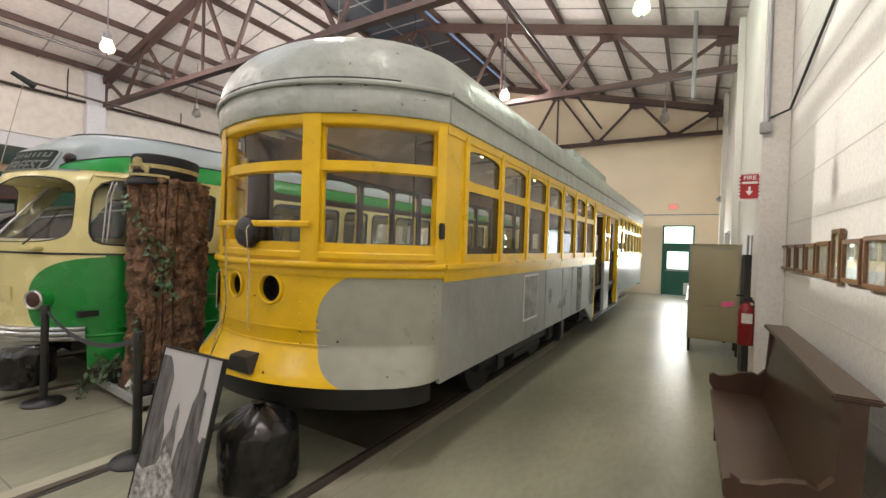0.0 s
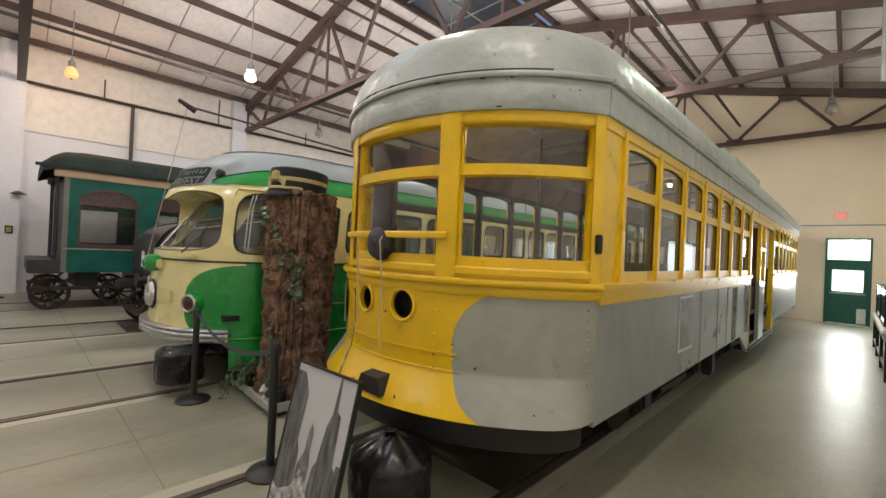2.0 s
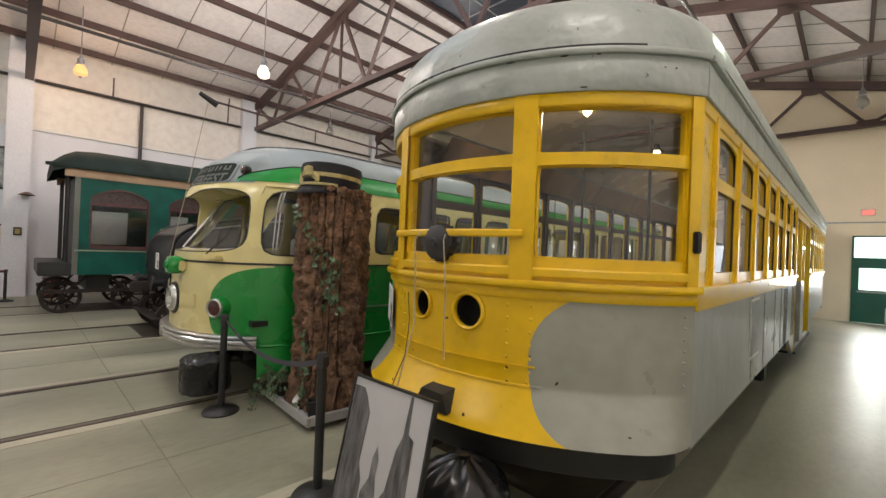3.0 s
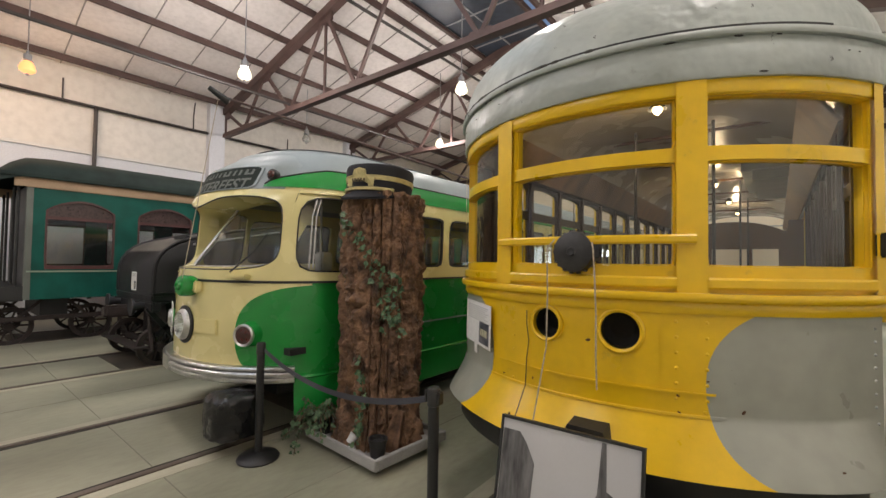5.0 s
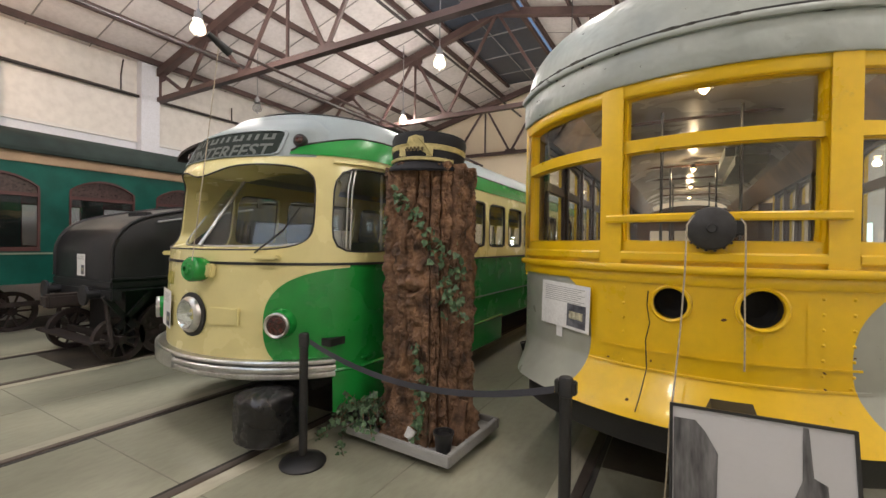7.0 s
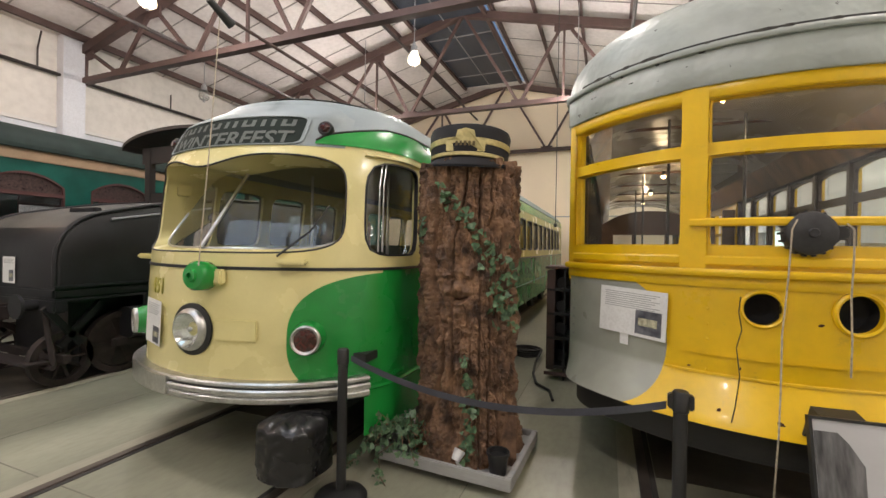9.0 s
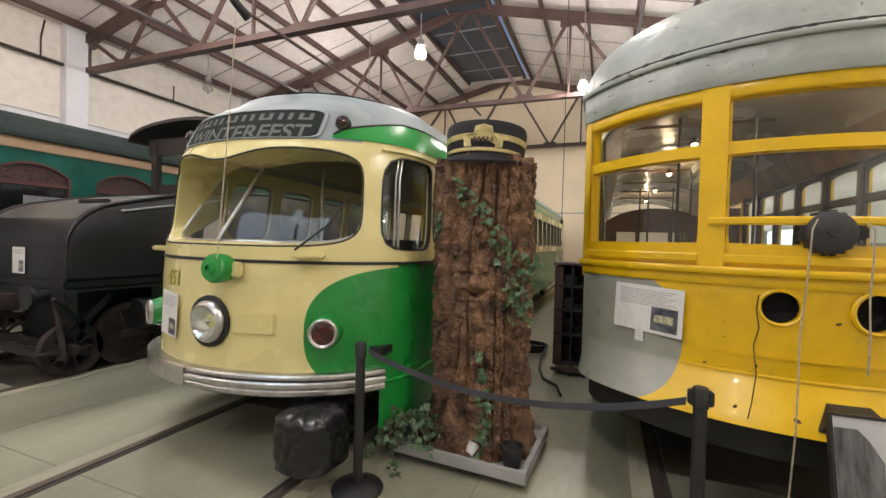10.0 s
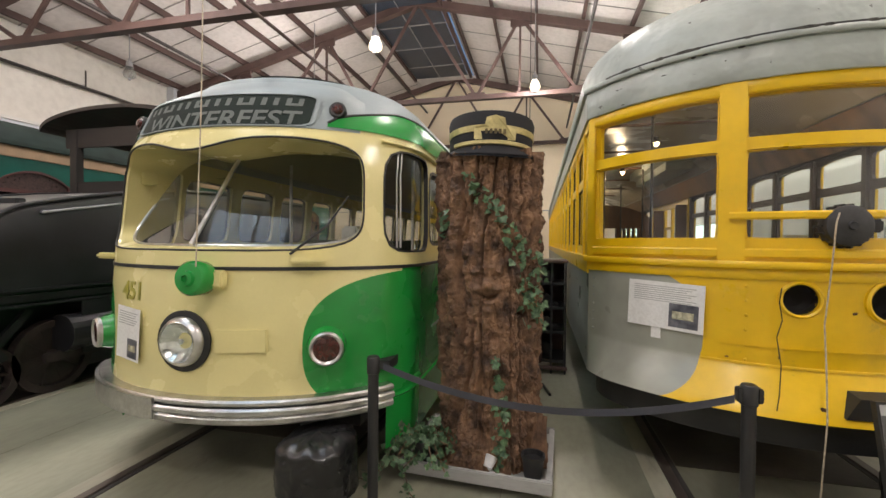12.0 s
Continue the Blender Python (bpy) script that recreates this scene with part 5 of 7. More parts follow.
for k in range(7):
    part("roof_bow", bx(-0.9, 0.9, 1.6 + k * 1.7, 1.63 + k * 1.7, 3.18, 3.215), CHERRY, yellow_car)
WARM = glow("warm_bulb", (1.0, 0.72, 0.38), 9.0)
for yy in (1.9, 3.9, 6.4, 9.0, 11.5):
    lampobj = part("car_lamp", lathe(B(), [(0.0, 0.09), (0.03, 0.09), (0.035, 0.05), (0.085, 0.0), (0.08, 0.0), (0.03, 0.045)], 16, Matrix.Translation((0, yy, 3.08))), BLACK, yellow_car, "small ceiling lamp", True)
    part("bulb", lathe(B(), [(0, -0.035), (0.035, -0.01), (0.045, 0.02), (0.02, 0.05), (0, 0.06)], 14, Matrix.Translation((0, yy, 3.06))), WARM, lampobj, "lit warm bulb", True)
for yy in (1.9, 6.4, 11.0):
    d = bpy.data.lights.new("car_lamp_light", "POINT")
    d.energy, d.color, d.shadow_soft_size = 22, (1.0, 0.72, 0.42), 0.05
    new("car_lamp_light", d).location = (-2.85, 1.965 + yy, 2.98)
SEAT = paint("rattan_seat", (0.14, 0.11, 0.06), 0.6)
seat = part("seat", bx(-0.42, 0.42, -0.22, 0.22, 0.0, 0.42, 0.04), SEAT, yellow_car)
seat.matrix_basis = Matrix.Translation((-0.74, 5.4, 0.92))
part("seat_back", bx(-0.42, 0.42, 0.17, 0.25, 0.42, 0.70, 0.03), SEAT, seat)
for k in range(7):
    for x in (-0.74, 0.74):
        if (k, x) != (0, -0.74):
            copy_thing(seat, Matrix.Translation((x, 5.4 + k * 0.95, 0.92))).parent = yellow_car
part("controller", bx(-0.78, -0.5, 0.72, 0.95, 0.92, 1.62, 0.04), BLACK, yellow_car, "black motorman's controller box")


# ---- the green and cream streamlined streetcar ----
PD = 0.91


def interp(z, tab):
    for (a, va), (b, vb) in zip(tab, tab[1:]):
        if z <= b:
            k = max(0, (z - a) / (b - a))
            return va + (vb - va) * k
    return tab[-1][1]


P_W = ((0.2, 1.20), (0.9, 1.22), (1.5, 1.22), (2.3, 1.19), (2.45, 1.17), (2.56, 1.13), (2.68, 1.05), (2.79, 0.92), (2.88, 0.72), (2.93, 0.45), (2.945, 0.02))
P_Y = ((0.2, 0.07), (0.6, 0.05), (1.1, 0.055), (1.56, 0.085), (2.1, 0.13), (2.27, 0.185), (2.4, 0.26), (2.6, 0.44), (2.79, 0.62), (2.88, 0.85), (2.93, 1.12), (2.945, 1.5))


def SP(s, z, d):
    """Surface of the streetcar: s from -1 to 1 round the front, then metres along the side."""
    w, y0 = interp(z, P_W), interp(z, P_Y)
    if abs(s) <= 1:
        a = s * math.pi / 2
        return ((w - d) * math.sin(a), y0 + d + (PD - d) * (1 - math.cos(a)), z)
    return (math.copysign(w - d, s), y0 + PD + (abs(s) - 1), z)


pcc = thing("streetcar", Matrix.Translation((-6.55, 1.28, 0)), "cream and green streamlined streetcar with silver roof", "streetcar")
P_LEN = 13.0


def wing_mask(nt, x, y, z):
    """Green flanks that sweep back from the cream nose in a round edge."""
    ax = calc(nt, "ABSOLUTE", x)
    u = calc(nt, "DIVIDE", calc(nt, "SUBTRACT", 1.45, ax), 0.75)
    v = calc(nt, "DIVIDE", calc(nt, "SUBTRACT", z, 0.97), 0.47)
    e = calc(nt, "ADD", calc(nt, "POWER", calc(nt, "ABSOLUTE", u), 2.6), calc(nt, "POWER", calc(nt, "ABSOLUTE", v), 2.6))
    return calc(nt, "MAXIMUM", calc(nt, "LESS_THAN", e, 1.0), calc(nt, "GREATER_THAN", ax, 1.16))


SHELL = patterned(paint("streetcar_enamel", (0.74, 0.66, 0.31), 0.25, vary=0.04, scale=3, bump=0.02, coat=0.3, grain=0.05), (0.016, 0.30, 0.048), wing_mask)
front = span(-1, 1, 48)
whole = [-1 - d for d in span(P_LEN - 1, 0.3, 12)] + front + [1 + d for d in span(0.3, P_LEN - 1, 12)]
part("lower_body", sheet(B(), SP, whole, span(0.55, 1.46, 14)), SHELL, pcc, "cream nose with green flanks", True)
part("upper_band", sheet(B(), SP, whole, span(2.33, 2.36, 2)), CREAM, pcc, smooth=True)
part("roof", sheet(B(), SP, whole, (2.36, 2.4, 2.45, 2.5, 2.56, 2.62, 2.68, 2.73, 2.79, 2.84, 2.88, 2.91, 2.93, 2.945)), SILVER, pcc, "silver grey painted roof", True)
# window band
def opening_loop(n, k=1.0):
    """The windscreen opening: two arched heads that meet in a dip."""
    return [(s, z - (0.085 * math.exp(-((s + 0.03) / 0.15) ** 2) if z > 2.1 else 0)) for s, z in hole_loop((-0.63, 0.60, 1.56, 2.265, 5, 0), n, k)]


def screen(s, z):
    """The windscreen glass leans far back from the sill."""
    g = 1.585 + (z - 1.56) * 0.96
    x, y, _ = SP(s, 1.57, 0.05)
    e, c = SP(0.63, 1.57, 0.05), SP(0.0, 1.57, 0.05)
    y = c[1] + (e[1] - c[1]) * (0.8 * abs(x) / e[0] + 0.2 * (x / e[0]) ** 2)
    return (x * (1 - 0.10 * (g - 1.585)), y + 0.70 * (g - 1.585), g)


rim, hole = border_loop((-0.65, 0.65, 1.46, 2.33), 96), opening_loop(96)
rows = [[SP(p[0] + (q[0] - p[0]) * k, p[1] + (q[1] - p[1]) * k, 0) for p, q in zip(rim, hole)] for k in span(0, 1, 3)]
rows.append([SP(s, z, 0.025) for s, z in hole])
bm = B()
skin(bm, rows, close=True)
part("window_band", bm, CREAM, pcc, "cream painted windscreen surround", True)
bm = B()
skin(bm, [[SP(s, z, 0.025) for s, z in hole], [tuple(Vector(SP(s, z, 0.025)).lerp(Vector(screen(s, z)), 0.5)) for s, z in hole], [screen(s, z) for s, z in hole]], close=True)
part("windscreen_recess", bm, CREAM, pcc, "cream cheeks of the recessed windscreen", True)
for sg in (-1, 1):
    def SQ(s, z, d, sg=sg):
        return SP(sg * s, z, d)
    wins = [(0.69, 1.17, 1.55, 2.26, 5, 0)] + [(1.22 + i * 0.74, 1.22 + i * 0.74 + 0.6, 1.6, 2.2, 8, 0) for i in range(15)]
    prev = 0.65
    for i, h in enumerate(wins):
        nxt = (h[1] + wins[i + 1][0]) / 2 if i + 1 < len(wins) else P_LEN
        part("window_band", holed(B(), SQ, (prev, nxt, 1.46, 2.33), h, 32, 0.05, 2), CREAM, pcc, "", True)
        prev = nxt
        p = part("window_pane", pane(B(), SQ, h, 32, 0.03), GLASS, pcc)
        p.visible_shadow = False
        part("window_frame", gasket(B(), SQ, h, 32, 1.012 if i < 1 else 1.03, 0.975 if i < 1 else 0.95, -0.003), BLACK, p, smooth=True)
bm = B()
vs = skin(bm, [[screen(s, z) for s, z in opening_loop(96, k)] for k in (1.0, 0.8, 0.6, 0.4, 0.2)], close=True)
bm.faces.new(vs[-1])
p = part("windscreen", bm, GLASS, pcc, "two-piece windscreen leaning far back", True)
p.visible_shadow = False
part("window_frame", pipe(B(), [screen(s, z) for s, z in opening_loop(96, 0.995)[49:95]], 0.010), CHROME, p, "thin chrome glazing strip", True)
part("weather_strip", pipe(B(), [SP(s, z, 0.004) for s, z in hole] + [SP(*hole[0], 0.004)], 0.007), BLACK, p, smooth=True)
part("car_floor", bx(-1.15, 1.15, 0.5, P_LEN, 0.8, 0.86), BLACK, pcc)

# details of the streetcar
def on_pcc(s, z, out=0.0):
    p, q, r = Vector(SP(s, z, 0)), Vector(SP(s + 0.02, z, 0)), Vector(SP(s, z + 0.02, 0))
    x = (q - p).normalized()
    o = x.cross((r - p).normalized()).normalized()
    y = o.cross(x)
    return Matrix.Translation(p + o * out) @ Matrix((x, y, o)).transposed().to_4x4()


def pband(z0, z1, out, ss, inner=0.02):
    return skin_band([[SP(s, z0, inner) for s in ss], [SP(s, z0, -out) for s in ss], [SP(s, z1, -out) for s in ss], [SP(s, z1, inner) for s in ss]])


def skin_band(rows):
    bm = B()
    skin(bm, rows)
    return bm


def fairing(s, z, d):
    """The sign housing stands steeper than the roof and runs out into it on both sides."""
    f = min(1.0, max(0.0, (0.56 - abs(s)) / 0.13))
    f = f * f * (3 - 2 * f)
    base = Vector(SP(s, 2.33, d)) + Vector((0, 0.50, 1)) * (z - 2.33)
    return tuple(Vector(SP(s, z, d)).lerp(base, f))


part("belt_line", pband(1.442, 1.464, 0.007, whole), BLACK, pcc, "thin black belt line", True)
def stripe_rows(sg):
    ss = [sg * s for s in span(0.43, 1.0, 22)] + [sg * s for s in (1.5, 4.0, P_LEN)]
    rows = []
    for f in span(0, 1, 4):
        rows.append([fairing(s, 2.35 + (0.03 + 0.17 * min(1.0, (abs(s) - 0.43) / 0.3) ** 0.6) * f, -0.010) for s in ss])
    return rows


for sg in (-1, 1):
    part("green_stripe", skin_band(stripe_rows(sg)), GREEN, pcc, "green band under the roof", True)
    part("stripe_edge", pipe(B(), [Vector(p) for p in stripe_rows(sg)[-1]], 0.009), BLACK, pcc)
for sg in (-1, 1):
    ss = [sg * s for s in span(0.66, 1.0, 12)] + [sg * 1.6]
    part("drip_rail", skin_band([[SP(s, 2.285, 0.0) for s in ss], [SP(s, 2.29, -0.03) for s in ss], [SP(s, 2.305, -0.03) for s in ss], [SP(s, 2.32, 0.0) for s in ss]]), CREAM, pcc, "cream drip rail over the door", True)
# bumper: three ribs
for z0, z1, o in ((0.555, 0.605, 0.075), (0.61, 0.655, 0.085), (0.66, 0.70, 0.075)):
    ss = span(-0.72, 0.72, 40)
    part("bumper_rib", skin_band([[SP(s, z0, 0) for s in ss], [SP(s, z0, -o + 0.012) for s in ss], [SP(s, z0 + 0.012, -o) for s in ss], [SP(s, z1 - 0.012, -o) for s in ss], [SP(s, z1, -o + 0.012) for s in ss], [SP(s, z1, 0) for s in ss]]), CHROME, pcc, "ribbed chrome bumper bar", True)
bm = pband(0.567, 0.692, 0.091, span(-0.72, -0.06, 20))
bm.faces.new([bm.verts.new(SP(-0.06, z, d)) for z, d in ((0.567, 0.02), (0.567, -0.091), (0.692, -0.091), (0.692, 0.02))])
part("bumper_plate", bm, CHROME, pcc, "chrome bumper centre plate")
# headlamp in the middle
LENS = paint("fluted_lens", (0.86, 0.87, 0.85), 0.14, 1.0, vary=0.12, scale=26, stretch=(1, 0.15, 1))
m = on_pcc(0.012, 1.02)
hl = part("headlamp", lathe(B(), [(0.147, -0.01), (0.147, 0.03), (0.138, 0.048), (0.118, 0.062)], 36, m), CHROME, pcc, "round chrome-rimmed headlamp", True)
part("lens", lathe(B(), [(0.122, 0.058), (0.105, 0.036), (0.075, 0.012), (0.04, -0.004), (0.02, -0.006), (0.018, 0.03), (0, 0.034)], 36, m), LENS, hl, "bright fluted reflector", True)
part("lamp_glass", lathe(B(), [(0.12, 0.06), (0.08, 0.074), (0, 0.082)], 36, m), GLASS, hl, "clear lens", True).visible_shadow = False
part("lamp_ring", lathe(B(), [(0.182, 0.0), (0.182, 0.012), (0.145, 0.018)], 36, m), BLACK, hl, smooth=True)
# green marker pods
REDLENS = paint("dark_red_lens", (0.05, 0.008, 0.006), 0.12, vary=0.4, scale=30, coat=0.6)
for s in (-0.47, 0.47):
    m = Matrix.Translation(Vector(SP(s, 0.985, 0))) @ pose(0, 0, 0, 90, 0, 25 * s / 0.43)
    pod = part("marker_lamp", lathe(B(), [(0.125, -0.12), (0.12, 0.0), (0.105, 0.05), (0.098, 0.07)], 28, m), GREEN, pcc, "green marker lamp pod", True)
    part("rim", lathe(B(), [(0.10, 0.06), (0.10, 0.085), (0.09, 0.095), (0.076, 0.085)], 28, m), CHROME, pod, "chrome rim", True)
    part("lens", lathe(B(), [(0.078, 0.085), (0.05, 0.09), (0, 0.088)], 28, m), REDLENS, pod, "dark red lens", True)
# green bell-shaped gong on the belt
m = on_pcc(0.06, 1.395) @ pose(0.03, 0, 0)
part("horn", lathe(B(), [(0.0, 0.0), (0.085, 0.0), (0.10, 0.03), (0.10, 0.12), (0.085, 0.14), (0.045, 0.145), (0.04, 0.165), (0.02, 0.17), (0.018, 0.15), (0, 0.15)], 28, m), GREEN, pcc, "green round horn housing", True)
part("horn_bracket", bx(0.06, 0.15, -0.06, 0.05, 0.0, 0.06, 0.015, m), CREAM, pcc)
# panel, turn brackets
m = on_pcc(0.2, 1.03)
part("access_panel", bx(-0.155, 0.155, -0.075, 0.075, -0.01, 0.014, 0.01, m), CREAM, pcc, "cream access panel")
for s in (-0.6, 0.40):
    m = on_pcc(s, 1.50)
    part("corner_bracket", bx(-0.10, 0.10, -0.02, 0.02, -0.01, 0.10, 0.012, m), CREAM, pcc, "cream step bracket below the windscreen")
# destination sign
SIGN = paint("sign_roll", (0.022, 0.03, 0.026), 0.75, spec=0.15)
LETTER = paint("sign_letter", (0.12, 0.135, 0.125), 0.7, bump=0)
ss = span(-0.56, 0.56, 40)
rows = [[fairing(s, z, -0.003) for s in ss] for z in span(2.33, 2.60, 6)]
rows += [[tuple(Vector(fairing(s, 2.60, -0.003)).lerp(Vector(SP(s, 2.86, 0)), k) + Vector((0, 0, 0.05 * k * (1 - k)))) for s in ss] for k in (0.25, 0.5, 0.75, 1.0)]
part("sign_housing", skin_band(rows), SILVER, pcc, "silver sign housing faired into the roof", True)
sb = part("destination_sign", skin_band([[fairing(s, z, -0.008) for s in span(-0.37, 0.365, 20)] for z in span(2.345, 2.562, 5)]), SIGN, pcc, "dark destination sign reading WINTERFEST", True)
part("sign_frame", gasket(B(), fairing, (-0.38, 0.375, 2.338, 2.57, 9, 0), 64, 1.02, 0.98, -0.016, 0.0), SILVER, sb, smooth=True)
for s in (-0.46, 0.455):
    m = Matrix.Translation(Vector(fairing(s, 2.47, 0))) @ pose(0, 0, 0, 80, 0, 40 * s)
    lm = part("marker_lamp", lathe(B(), [(0.055, -0.02), (0.055, 0.03), (0.048, 0.04), (0.038, 0.04)], 20, m), BLACK, pcc, "small roof marker lamp", True)
    part("lens", lathe(B(), [(0.04, 0.035), (0.025, 0.055), (0, 0.06)], 20, m), REDLENS, lm, "dark red lens", True)


def lettering(name, text, size, material, parent, m, depth=0.002, wrap=None):
    """Words in the built-in font, as a mesh; wrap bends each point onto a surface."""
    cu = bpy.data.curves.new(name, "FONT")
    cu.body, cu.size, cu.align_x, cu.align_y, cu.extrude, cu.offset = text, size, "CENTER", "CENTER", depth, size * 0.018
    tmp = new(name, cu)
    me = bpy.data.meshes.new_from_object(tmp.evaluated_get(bpy.context.evaluated_depsgraph_get()))
    bpy.data.objects.remove(tmp)
    if wrap:
        for v in me.vertices:
            v.co = wrap(v.co)
    else:
        me.transform(m)
    me.materials.append(material)
    o = new(name, me)
    o.parent = parent
    return o


lettering("lettering", "WINTERFEST", 0.17, LETTER, sb, None, 0.001, lambda c: fairing(0.02 + c.x * 0.63, max(2.349, 2.378 + c.y * 1.0), -0.012 - c.z))
for k in range(8):
    s0 = -0.33 + k * 0.085
    for e0, e1, t0, t1 in ((0, 0.018, 2.484, 2.54), (0.042, 0.060, 2.484, 2.54), (0.018, 0.042, 2.484, 2.502))[:2 + k % 2]:
        part("letter_bar", skin_band([[fairing(s, z, -0.012) for s in (s0 + e0, s0 + e1)] for z in (t0, t1)]), LETTER, sb)
GILT = paint("gilt_number", (0.36, 0.33, 0.05), 0.4)
lettering("fleet_number", "451", 0.16, GILT, pcc, on_pcc(-0.24, 1.29, 0.002))
notice(pcc, on_pcc(-0.235, 1.03, 0.02) @ pose(0, 0, 0, 0, 0, -4), 0.26, 0.33, 6, (0.0, 0.11, -0.15, -0.03))
# windscreen divider and wipers
def bar_on(s0, z0, s1, z1, w, out, material, name, n=10, label=""):
    bm = B()
    pts = [Vector(SP(s0 + (s1 - s0) * k / n, z0 + (z1 - z0) * k / n, -out)) for k in range(n + 1)]
    pipe(bm, pts, w)
    return part(name, bm, material, pcc, label)


part("windscreen_divider", pipe(B(), [Vector(screen(0.0, z)) + Vector((0, -0.012, 0.008)) for z in span(1.56, 2.225, 6)], 0.014), CHROME, pcc, "chrome windscreen divider")
part("small_box", bx(-0.05, 0.05, -0.055, 0.055, -0.02, 0.03, 0.008, Matrix.Translation(Vector(SP(-0.615, 2.10, 0.02)).lerp(Vector(screen(-0.615, 2.10)), 0.45)) @ pose(0, 0, 0, 0, 90, -20)), CREAM, pcc, "small cream box beside the windscreen")
for s in (0.775, 0.80):
    part("door_bar", pipe(B(), [SP(s, z, 0.016) for z in span(1.58, 2.25, 4)], 0.008), CHROME, pcc, "upright chrome door bar", True)
bar_on(0.34, 1.54, 0.46, 1.72, 0.008, 0.025, BLACK, "wiper")
bar_on(0.46, 1.72, 0.53, 1.90, 0.006, 0.02, BLACK, "wiper")
# skirt of the flank, set lower behind the bumper
for sg in (-1, 1):
    ss = [sg * (0.72 + 0.28 * k / 6) for k in range(7)] + [sg * 1.5, sg * 3.0, sg * 4.0]
    part("skirt", skin_band([[SP(s, z, -0.004) for s in ss] for z in span(0.24, 0.62, 3)]), GREEN, pcc, "green lower skirt panel", True)
    part("skirt_bead", skin_band([[SP(s, 0.57, -0.004) for s in ss], [SP(s, 0.585, -0.016) for s in ss], [SP(s, 0.60, -0.004) for s in ss]]), GREEN, pcc)
    part("skirt_catch", bx(-0.06, 0.06, -0.015, 0.015, 0, 0.03, 0.008, on_pcc(sg * 0.93, 0.66)), GREEN, pcc)
part("side_moulding", pband(0.93, 0.945, 0.008, [s for s in whole if s > 1.2]), SILVER, pcc)
# roof shroud, trolley pole and rope
part("roof_shroud", bx(-0.5, 0.5, 2.2, 5.4, 2.84, 2.92, 0.035), SILVER, pcc, "raised silver roof shroud")
part("roof_mat", sheet(B(), SP, [-1 - d for d in span(1.5, 0.2, 4)] + span(-1, 1, 24) + [1 + d for d in span(0.2, 1.5, 4)], (2.865, 2.88, 2.91, 2.93, 2.945), -0.035, 0.034), paint("roof_mat", (0.16, 0.165, 0.165), 0.8), pcc, "dark grey walkway mat on the roof", True)
part("pole_base", lathe(B(), [(0.2, 0.0), (0.2, 0.08), (0.12, 0.14), (0.1, 0.24), (0.0, 0.25)], 20, Matrix.Translation((0, 5.4, 2.95))), BLACK, pcc)
part("trolley_pole", rod(B(), (0.2, 5.4, 3.14), (-0.12, 0.42, 3.41), 0.02, 10, 0.014), STEEL, pcc, "long black trolley pole")
part("pole_shoe", rod(B(), (-0.115, 0.46, 3.37), (-0.13, 0.26, 3.47), 0.04, 12, 0.025), BLACK, pcc)
part("pole_rope", pipe(B(), [(-0.13, 0.36, 3.38), (0.04, 0.16, 2.45), (0.2, -0.05, 1.47)], 0.004), ROPE, pcc, "thin trolley rope")
# inside
part("bulkhead", bx(-1.1, 1.1, 2.0, 2.04, 0.86, 1.5), CREAM, pcc)
part("driver_seat", bx(-0.55, -0.1, 1.35, 1.75, 0.86, 1.5, 0.06), BLACK, pcc)
part("dashboard", bx(-0.95, 0.95, 0.62, 0.78, 1.2, 1.5, 0.04), BLACK, pcc)
part("fare_box", bx(0.45, 0.6, 1.2, 1.35, 0.86, 1.75, 0.02), CHROME, pcc)
for x in (-0.5, 0.5, 0.85):
    part("grab_pole", rod(B(), (x, 1.95, 0.86), (x, 1.95, 2.6), 0.016), CHROME, pcc)
pseat = part("seat", bx(-0.42, 0.42, -0.22, 0.22, 0.0, 0.42, 0.05), paint("green_seat", (0.03, 0.06, 0.035), 0.5), pcc)
pseat.matrix_basis = Matrix.Translation((-0.7, 3.0, 0.86))
part("seat_back", bx(-0.42, 0.42, 0.17, 0.26, 0.38, 0.78, 0.04), paint("green_seat_back", (0.03, 0.06, 0.035), 0.5), pseat)
for k in range(9):
    for x in (-0.7, 0.7):
        if (k, x) != (0, -0.7):
            copy_thing(pseat, Matrix.Translation((x, 3.0 + k * 0.95, 0.86))).parent = pcc
part("tail_wall", bx(-1.2, 1.2, P_LEN - 0.05, P_LEN, 0.4, 2.5), CREAM, pcc)
part("ceiling_panel", bx(-1.05, 1.05, 1.1, P_LEN - 0.1, 2.42, 2.44), paint("streetcar_ceiling", (0.30, 0.29, 0.18), 0.5), pcc)
for yy in (2.6, 4.5, 9.8, 11.7):
    for sx in (-1, 1):
        bm = B()
        rod(bm, (sx * 0.66, yy, 0.345), (sx * 0.78, yy, 0.345), 0.33, 24)
        rod(bm, (sx * 0.78, yy, 0.345), (sx * 0.85, yy, 0.345), 0.12, 14)
        part("wheel", bm, BLACK, pcc)
part("underframe", bx(-0.95, 0.95, 0.5, P_LEN - 0.4, 0.42, 0.8), BLACK, pcc)


